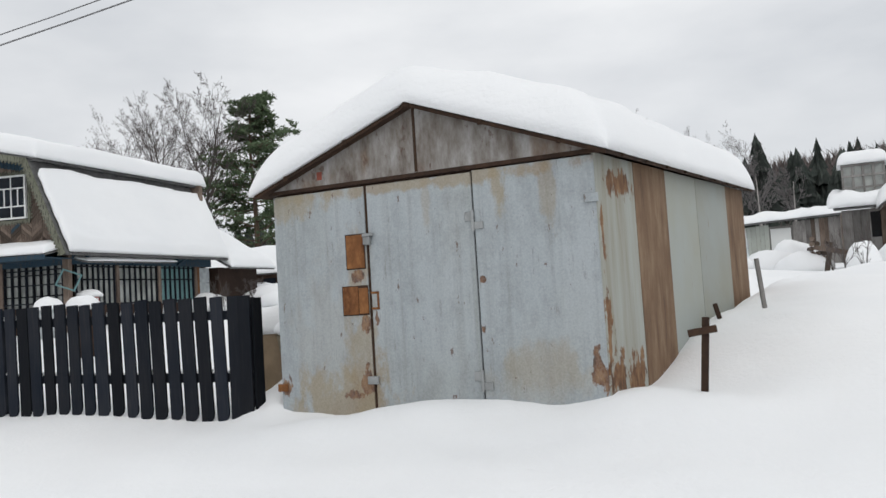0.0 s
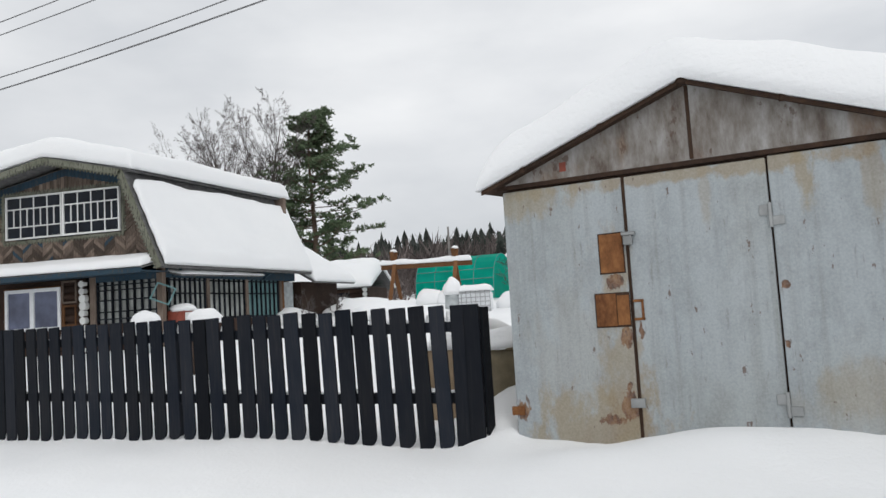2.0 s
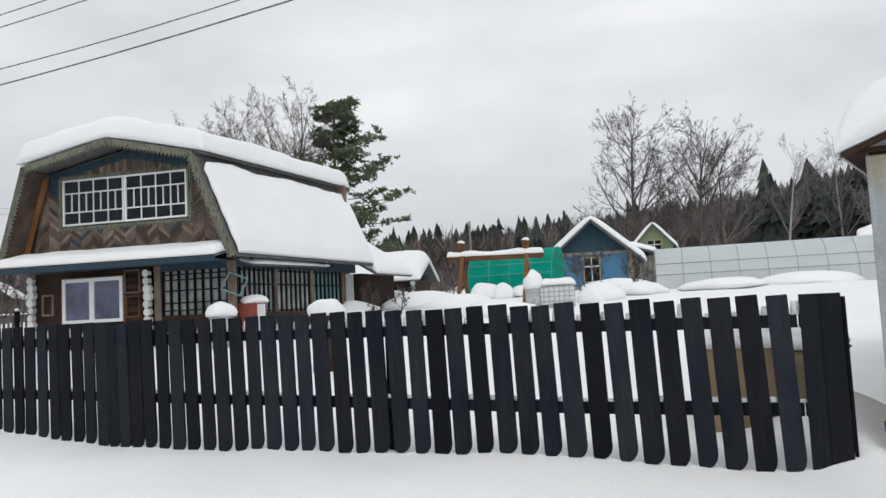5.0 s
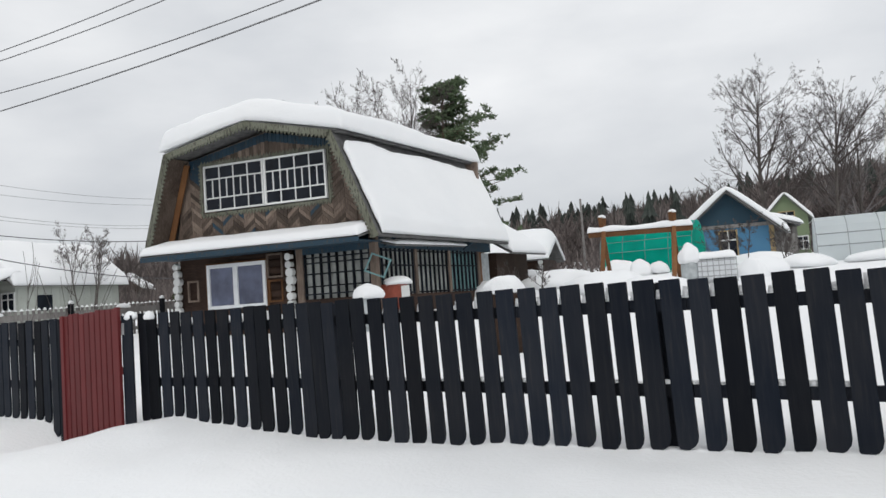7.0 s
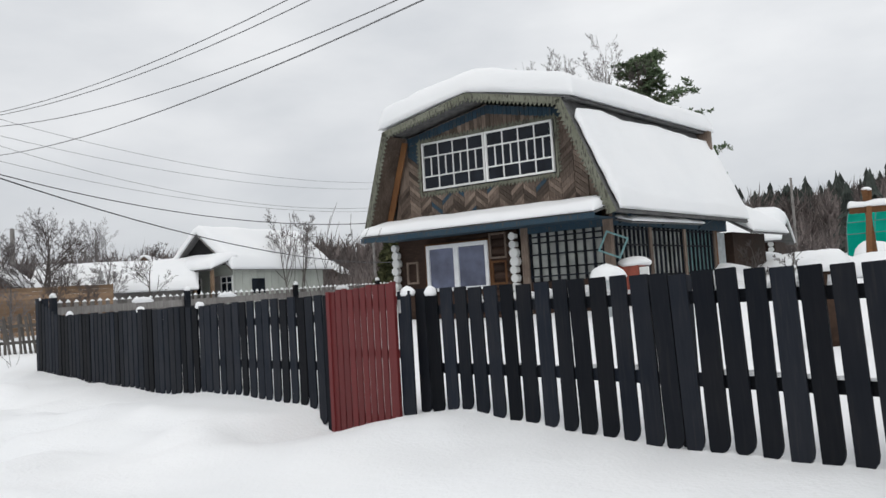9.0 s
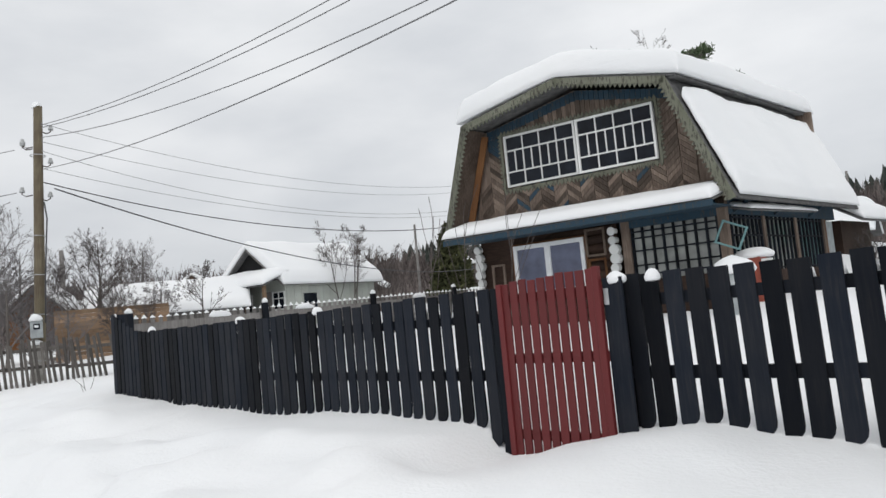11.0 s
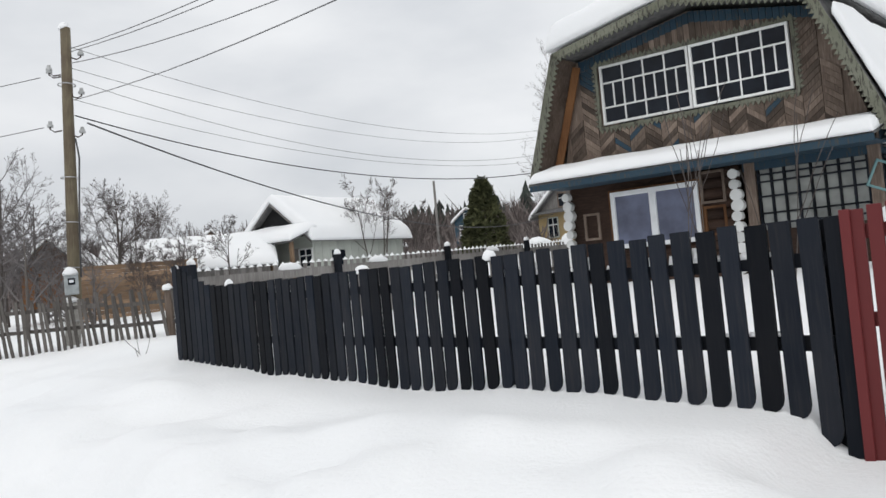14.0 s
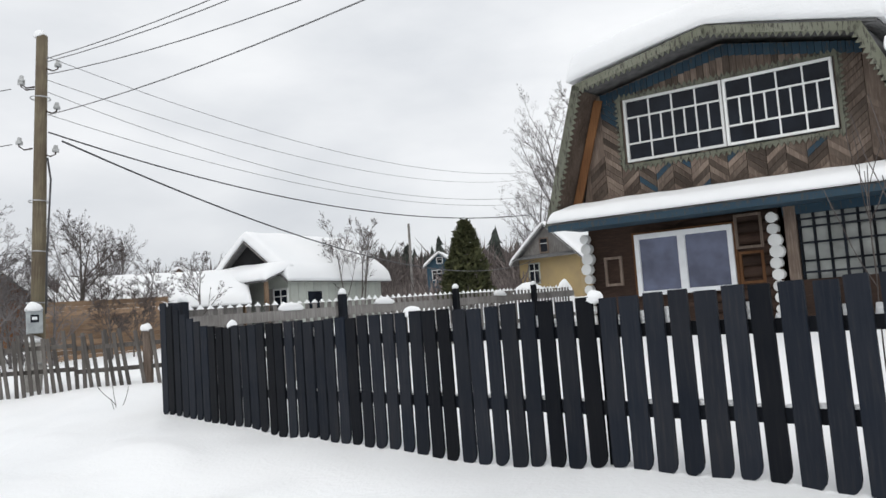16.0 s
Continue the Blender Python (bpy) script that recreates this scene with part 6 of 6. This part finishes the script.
ochre = gable_house("cottage", pose(-24.3, 50.6, 0, 0, 0, -14), 3.9, 6.0, 4.85, 6.65, 2.2, OCHRE, "ochre cottage with a grey gable and snowy roof", 0.4, 0.22, GREYWOOD, WHITEPAINT, seed=37)
small_window(ochre, -0.95, 3.3, 0.6, 1.1, PALEGREEN, -0.03, 2, "window with pale frame")
small_window(ochre, -0.2, 5.05, 0.45, 0.75, BROWNWOOD, -0.03, 1, "small attic window")
part("eave_board", sheet(bmesh.new(), [(-2.15, -0.5, 4.72), (2.15, -0.5, 4.72), (2.15, 0.0, 4.95), (-2.15, 0.0, 4.95)], 0.05), SHINGLE, ochre)

bluefar = gable_house("cottage", pose(-41.6, 76.6, 0, 0, 0, 12), 2.6, 5, 6.9, 8.0, 3.2, DARKBLUE, "grey-blue cottage far behind the gardens", 0.3, 0.2, DARKBLUE, WHITEPAINT, seed=39)
small_window(bluefar, -0.3, 5.4, 0.9, 0.9, WHITEPAINT, -0.03, 2)
small_window(bluefar, 0.0, 7.0, 0.5, 0.5, WHITEPAINT, -0.03, 1)

# barn with snow-heavy roof
barn_m = pose(-35.05, 37.1, 0, 0, 0, -12)
barn = gable_house("barn", barn_m, 4.7, 6.6, 4.05, 5.85, 1.6, PALEGREEN, "pale green boarded barn under a thick snowy roof", 0.35, 0.48, DARKGAP, GREYWOOD, "barn", 41)
part("pent_wall", boxed(-3.4, -2.36, 0.0, 0.12, 1.6, 4.3), PALEGREEN, barn)
part("pent_roof", sheet(bmesh.new(), [(-3.6, -1.5, 3.78), (2.5, -1.5, 3.78), (2.5, 0.0, 4.40), (-3.6, 0.0, 4.40)], 0.06), SHINGLE, barn)
snow_over("snow_load", lambda u, v: barn_m @ Vector((-3.7 + 6.3 * u, -1.6 + 1.75 * v, 3.80 + 0.65 * v)), 26, 12, 6.3, 1.75, 0.38, 0.5, "snow on the pent roof of the barn", 43)
for x in (-3.3, -1.5, 0.3, 0.9, 2.3):
    part("post", boxed(x - 0.08, x + 0.08, -1.35, -1.2, 1.6, 3.75, 0.006), PINEWOOD if x > 0.2 else GREYWOOD, barn)
for x in (-2.4, -0.6, 1.9):
    small_window(barn, x, 2.6, 0.8, 0.8, WHITEPAINT, -0.03, 2, "small barn window")
part("door", boxed(0.95, 1.5, -0.05, -0.005, 1.6, 3.5, 0.006), GREYWOOD, barn)
for k in range(13):
    part("side_board", boxed(2.355, 2.375, 0.1 + k * 0.5, 0.58 + k * 0.5, 1.6, 4.0), PALEGREEN, barn)
part("side_window", boxed(2.38, 2.41, 1.2, 2.1, 2.5, 3.3, 0.005), GLASS, barn)

shed_o = gable_house("garden_shed", pose(-40.3, 38.4, 0, 0, 0, 30), 2.0, 3.2, 4.25, 5.05, 1.9, ORANGEWOOD, "small orange-stained shed with snow", 0.2, 0.16, ORANGEWOOD, ORANGEWOOD, "shed", 45)
part("hatch", boxed(0.25, 0.6, -0.03, -0.004, 3.6, 4.3), BROWNWOOD, shed_o)
gable_house("garden_shed", pose(-38.9, 27.4, 0, 0, 0, 35), 2.2, 3.0, 3.4, 4.4, 1.6, ORANGEWOOD, "small orange-stained shed with snow", 0.2, 0.16, ORANGEWOOD, ORANGEWOOD, "shed", 46)
gable_house("low_house", pose(-40.6, 31.9, 0, 0, 0, -50), 4.2, 7.0, 3.0, 4.2, 1.4, GREYWOOD, "low grey house whose snowy roof shows over a fence", 0.3, 0.3, GREYWOOD, GREYWOOD, "house", 47)
gable_house("summer_house", pose(-30.0, 78.0, 0, 0, 0, -20), 3.4, 5.0, 5.2, 6.6, 3.0, GREYWOOD, "distant cottage with a snowy roof", 0.3, 0.3, GREYWOOD, GREYWOOD, "house", 49)
gable_house("summer_house", pose(-46.0, 66.0, 0, 0, 0, 20), 3.4, 5.0, 4.8, 6.0, 3.0, BROWNWOOD, "distant cottage with a snowy roof", 0.3, 0.3, BROWNWOOD, BROWNWOOD, "house", 50)


# ---- garden ----
def swing_frame():
    m = pose(-3.75, 27.35, 0, 0, 0, 2)
    root = thing("swing_frame", m, "orange-stained timber swing frame with snow on its beam", "swing")
    for x in (-1.05, 1.05):
        for s in (-1, 1):
            part("leg", slab(bmesh.new(), (x + 0.22 * s, s * 0.80, 1.6), (x - 0.07 * s, -s * 0.12, 3.82), (1, 0, 0), 0.13, (0, 1, 0.3), 0.10), ORANGEWOOD, root)
    part("beam", boxed(-1.50, 1.63, -0.07, 0.07, 3.22, 3.37, 0.01), ORANGEWOOD, root)
    snow_over("snow_load", lambda u, v: m @ Vector((-1.53 + 3.15 * u, -0.10 + 0.20 * v, 3.375)), 34, 8, 3.15, 0.2, 0.17, 0.10, "ridge of snow on the swing beam", 51, 0.3)
    for x in (-1.05, 1.05):
        q = m @ Vector((x, 0, 3.83))
        snow_lump("snow_clump", Matrix.Translation(q), 0.12, 0.12, 0.08, "cap of snow on the swing frame", int(x * 9))


swing_frame()


def arch_house(name, m, length, w, h, mat, rib_mat, label, ribs, category="greenhouse"):
    """A tunnel of bent sheet: the long side at y = 0, arch section across y."""
    root = thing(name, m, label, category)
    n = 12
    sec = [(w / 2 - w / 2 * math.cos(math.pi * i / n), h * min(1.0, math.sin(math.pi * i / n) ** 0.62)) for i in range(n + 1)]
    for k in range(ribs):
        x0, x1 = length * k / ribs + 0.012, length * (k + 1) / ribs - 0.012
        bm = bmesh.new()
        a = [bm.verts.new((x0, y, z)) for y, z in sec]
        b = [bm.verts.new((x1, y, z)) for y, z in sec]
        for i in range(n):
            bm.faces.new((a[i], a[i + 1], b[i + 1], b[i]))
        r = bmesh.ops.solidify(bm, geom=bm.faces[:], thickness=0.012)
        part("panel", bm, mat, root, "", False)
    for k in range(ribs + 1):
        x = length * k / ribs
        rod("rib", [(x, y * 0.985 + 0.02 - 0.012, z - 0.0 + 0.006) for y, z in sec], 0.013, rib_mat, root, 5)
    for z in (0.55, 1.12):
        i = min(range(n // 2), key=lambda q: abs(sec[q][1] - z))
        rod("purlin", [(0, sec[i][0] - 0.012, sec[i][1]), (length, sec[i][0] - 0.012, sec[i][1])], 0.014, rib_mat, root, 5)
    for x in (0.0, length):
        bm = bmesh.new()
        vs = [bm.verts.new((x, y, z)) for y, z in sec]
        bm.faces.new(vs)
        bmesh.ops.solidify(bm, geom=bm.faces[:], thickness=0.012)
        part("end_panel", bm, mat, root)
    return root


arch_house("greenhouse", pose(1.78, 28.9, 1.75, 0, 0, -13), 9.0, 2.6, 1.72, POLY, GALV, "long arched greenhouse of milky polycarbonate", 10)
tm = pose(-4.75, 34.7, 2.2, 0, 0, -20)
arch_house("greenhouse", tm, 3.6, 2.7, 1.9, TEALSHEET, TEALPAINT, "turquoise arched greenhouse with snow at its foot", 4)
for i, (x, y, sx, sz) in enumerate(((-4.0, 33.6, 0.7, 0.62), (-3.3, 33.4, 0.5, 0.5), (-2.6, 33.5, 0.45, 0.35))):
    snow_lump("snow_mound", pose(x, y, ground(x, y) + 0.1, 0, 0, i * 40), sx, 0.4, sz, "heap of slid snow against the greenhouse", 60 + i)


def crate():
    x, y = -2.05, 24.35
    g = ground(x, y) - 0.05
    m = pose(x, y, g, 0, 0, -10) @ Matrix.Diagonal((0.82, 0.82, 0.97, 1))
    root = thing("water_tank", m, "white plastic tank in a wire cage under snow", "tank")
    part("tank", boxed(-0.58, 0.58, -0.45, 0.45, 0.06, 2.22 - g, 0.05), WHITEPLASTIC, root)
    cage = part("cage", boxed(-0.63, 0.63, -0.52, 0.5, 0.0, 0.05, 0.004), GALV, root, "galvanised wire cage")
    for i in range(8):
        xx = -0.61 + 1.22 * i / 7
        part("bar", boxed(xx - 0.012, xx + 0.012, -0.50, -0.476, 0.0, 2.24 - g), GALV, cage)
    for i in range(5):
        z = 0.05 + (2.12 - g) * i / 4
        part("bar", boxed(-0.62, 0.62, -0.475, -0.451, z, z + 0.025), GALV, cage)
    snow_over("snow_load", lambda u, v: m @ Vector((-0.62 + 1.24 * u, -0.48 + 0.96 * v, 2.235 - g)), 16, 12, 1.24, 0.96, 0.20, 0.3, "rounded snow on the plastic tank", 62, 0.15)


crate()


def covered(x, y, z0, sx, sz, seed, mat=None, label="rounded heap of snow over something in the garden"):
    g = ground(x, y)
    if mat:
        root = thing("barrel", pose(x, y, g), "old barrel standing in snow with a snow cap", "barrel")
        rod("drum", [(0, 0, -0.1), (0, 0, 0.2), (0, 0, 0.22), (0, 0, 0.24), (0, 0, z0 - g)], [sx * 0.8, sx * 0.8, sx * 0.83, sx * 0.8, sx * 0.8], mat, root, 16)
        snow_lump("snow_clump", pose(x, y, z0), sx, sx * 0.95, sz, "tall snow cap on a barrel", seed)
    else:
        snow_lump("snow_mound", pose(x, y, g, 0, 0, seed * 20), sx, sx * 0.8, sz, label, seed)


covered(-10.44, 20.3, 1.86, 0.36, 0.28, 71, GREYBOX)
covered(-6.7, 14.3, 1.72, 0.30, 0.22, 72, RUST_DARK)
covered(-2.75, 24.2, 2.25, 0.28, 0.42, 73, GREYBOX)
for i, (x, y, sx, sz) in enumerate(((-4.9, 25.3, 1.3, 0.55), (-3.8, 23.2, 1.2, 0.42), (-7.8, 31.2, 1.1, 0.6), (-6.3, 29.5, 1.5, 0.55), (-0.6, 26.0, 0.9, 0.5), (-1.0, 25.0, 0.5, 0.5), (0.9, 27.2, 1.0, 0.35), (3.5, 27.6, 1.6, 0.3), (6.0, 26.8, 1.6, 0.35), (-8.4, 27.2, 0.9, 0.5), (1.9, 37.0, 1.6, 0.5), (-19.3, 30.0, 0.6, 0.75), (-20.4, 32.0, 0.7, 0.9), (-19.0, 31.2, 0.4, 1.05), (-21.5, 36.0, 1.0, 0.9))):
    covered(x, y, 0, sx, sz, 80 + i)

rm = pose(-10.25, 22.1, 1.0, 0, 0, -16)
redbox = thing("washstand", rm, "red-brown garden washstand with a snowy top", "washstand")
part("cabinet", boxed(-0.28, 0.28, -0.2, 0.2, 0.0, 1.12, 0.02), REDPLASTIC, redbox)
part("side_panel", boxed(0.30, 0.52, -0.18, -0.14, 0.1, 1.06, 0.006), WHITEPAINT, redbox)
snow_lump("snow_clump", rm @ Matrix.Translation((0.12, 0, 1.14)), 0.42, 0.24, 0.16, "cap of snow on the washstand", 91)

bx = thing("wooden_bin", pose(-1.72, 8.55, 0.3, 0, 0, -22), "brown stained bin of panels under domed snow", "bin")
part("front", boxed(-0.75, -0.12, -0.02, 0.02, 0.1, 0.95, 0.006), TANSHEET, bx)
part("side", boxed(-0.75, -0.71, 0.022, 1.0, 0.1, 0.95, 0.006), TANSHEET, bx)
part("side", boxed(-0.16, -0.12, 0.022, 1.0, 0.1, 0.95, 0.006), TANSHEET, bx)
part("back", boxed(-0.70, -0.17, 0.98, 1.02, 0.1, 0.95, 0.006), TANSHEET, bx)
BXM = pose(-1.72, 8.55, 0.3, 0, 0, -22)
snow_over("snow_load", lambda u, v: BXM @ Vector((-0.76 + 0.65 * u, -0.03 + 1.05 * v, 0.90)), 18, 14, 0.65, 1.05, 0.30, 0.3, "dome of snow in the bin", 92, 0.1)




def wash_tub():
    """A tapered tub with a rolled rim, its foot sunk in the drift."""
    x, y = -1.61, 8.50
    root = thing("wash_tub", pose(x, y, 0, 0, 0, -22), "old brown-olive metal tub heaped with rounded snow", "tub")
    v, f = [], []
    n = 20
    rings = ((0.14, 0.12, 0.50), (0.18, 0.15, 0.88), (0.25, 0.21, 0.99), (0.28, 0.24, 1.20))
    for a, b, z in rings:
        for i in range(n):
            w = 2 * math.pi * i / n
            v.append((a * math.cos(w), b * math.sin(w), z))
    for k in range(len(rings) - 1):
        for i in range(n):
            j = (i + 1) % n
            f.append((k * n + i, k * n + j, (k + 1) * n + j, (k + 1) * n + i))
    f.append(tuple(reversed(range(n))))
    f.append(tuple((len(rings) - 1) * n + i for i in range(n)))
    child("body", mesh_of("body", v, f, OLIVE, True), root)
    rod("rim", [(0.285 * math.cos(2 * math.pi * i / n), 0.245 * math.sin(2 * math.pi * i / n), 1.20) for i in range(n + 1)], 0.014, OLIVE, root, 6)
    snow_lump("snow_clump", pose(x, y, 1.24, 0, 0, -22), 0.30, 0.26, 0.17, "round heap of snow in the tub", 93)


wash_tub()


# ---- yard beyond the garage ----
def right_yard():
    m = pose(13.7, 35.4, 0, 0, 0, -24)
    shed = thing("long_shed", m, "long patched shed of grey boards under ragged snow", "shed")
    rng = random.Random(15)
    x = -1.5
    while x < 5.6:
        w = rng.uniform(0.14, 0.24)
        mat = rng.choice((GREYWOOD, BROWNWOOD, GREYWOOD))
        if not (1.05 < x + w / 2 < 2.15):
            part("board", boxed(x, x + w - 0.01, 0.0, 0.03, 1.4, 3.75 + 0.05 * x, 0.003), mat if x > 1.1 else PALEGREEN, shed)
        x += w
    part("wall", boxed(-1.5, 5.6, 0.031, 0.12, 1.4, 3.7), GREYWOOD, shed)
    part("door", boxed(1.15, 2.0, -0.05, -0.005, 1.5, 3.6, 0.01), WHITEPAINT, shed, "whitewashed door")
    part("roof", sheet(bmesh.new(), [(-1.7, -0.4, 3.82), (5.8, -0.4, 4.1), (5.8, 2.5, 4.5), (-1.7, 2.5, 4.2)], 0.07), SHINGLE, shed)
    snow_over("snow_load", lambda u, v: m @ Vector((-1.75 + 7.6 * u, -0.45 + 3 * v, 3.83 + 0.28 * u + 0.40 * v)), 34, 14, 7.6, 3.0, 0.22, 0.3, "ragged snow along the shed roof", 101, 0.5)
    # hut with a glazed box on its roof
    hm = pose(11.92, 23.1, 0, 0, 0, -26)
    hut = thing("hut", hm, "old board hut with a glazed lantern on its roof", "hut")
    x = 0.0
    while x < 3.2:
        w = rng.uniform(0.16, 0.30)
        part("board", boxed(x, x + w - 0.01, 0, 0.03, 1.0, 3.30, 0.003), rng.choice((GREYWOOD, BROWNWOOD)), hut)
        x += w
    part("wall", boxed(0.0, 3.2, 0.031, 2.5, 1.0, 3.28), BROWNWOOD, hut)
    part("opening", boxed(0.75, 1.0, -0.012, -0.003, 2.45, 3.2), DARKGAP, hut)
    part("roof", sheet(bmesh.new(), [(-0.2, -0.25, 3.36), (3.4, -0.25, 3.36), (3.4, 2.7, 3.7), (-0.2, 2.7, 3.7)], 0.06), SHINGLE, hut)
    snow_over("snow_load", lambda u, v: hm @ Vector((-0.35 + 3.8 * u, -0.4 + 3.2 * v, 3.37 + 0.36 * v)), 24, 18, 3.8, 3.2, 0.42, 0.5, "deep uneven snow on the hut roof", 103, 0.25)
    lan = part("lantern", boxed(0.15, 1.25, 0.6, 1.6, 3.5, 4.68), SHEETGLASS, hut, "glazed roof lantern")
    for i in range(5):
        xx = 0.13 + 1.12 * i / 4
        part("bar", boxed(xx - 0.03, xx + 0.03, 0.54, 0.598, 3.5, 4.72, 0.003), GREYWOOD, lan)
    for z in (3.62, 4.0, 4.36, 4.68):
        part("bar", boxed(0.10, 1.28, 0.515, 0.538, z - 0.03, z + 0.03, 0.003), GREYWOOD, lan)
    snow_over("snow_load", lambda u, v: hm @ Vector((0.02 + 1.36 * u, 0.45 + 1.3 * v, 4.73)), 16, 14, 1.36, 1.3, 0.42, 0.32, "thick round cushion of snow on the lantern", 105, 0.06)
    gable_house("garden_shed", pose(14.05, 20.6, 0, 0, 0, -26), 3.4, 4.0, 3.5, 4.6, 1.0, GREYWOOD, "grey board shed with snow on its roof", 0.35, 0.35, GREYWOOD, BROWNWOOD, "shed", 107)
    covered(10.45, 19.4, 1.62, 0.42, 0.62, 108, GREYBOX)
    for i, (x, y, sx, sz) in enumerate(((12.3, 27.4, 1.1, 1.0), (11.4, 27.0, 1.2, 0.7), (10.3, 27.6, 1.3, 0.5), (9.3, 28.6, 1.2, 0.45), (11.9, 20.2, 0.8, 0.7), (11.2, 24.2, 0.9, 0.6))):
        covered(x, y, 0, sx, sz, 110 + i)
    logs = thing("wood_pile", pose(11.35, 23.7, 1.2, 0, 0, -26), "small stack of split logs beside the hut", "wood pile")
    v, f = [], []
    tube(v, f, [(0, 0, 0), (0, 0.5, 0)], [0.075, 0.07], 8)
    lg = mesh_of("log", v, f, BROWNWOOD)
    for i in range(22):
        child("log", lg, logs, pose(-0.1 + 0.16 * (i % 3) + rng.uniform(-0.02, 0.02), rng.uniform(-0.05, 0.05), 0.3 + 0.15 * (i // 3), 0, rng.uniform(0, 90), rng.uniform(-12, 12)))
    st = thing("broken_post", pose(11.0, 22.6, 1.1, 0, 12, 0), "short broken post with a dark rail", "post")
    part("post", boxed(-0.06, 0.06, -0.05, 0.05, 0, 1.3, 0.008), BROWNWOOD, st)
    part("rail", boxed(-0.5, 0.5, -0.09, -0.052, 1.0, 1.14, 0.006), BROWNWOOD, st)


right_yard()
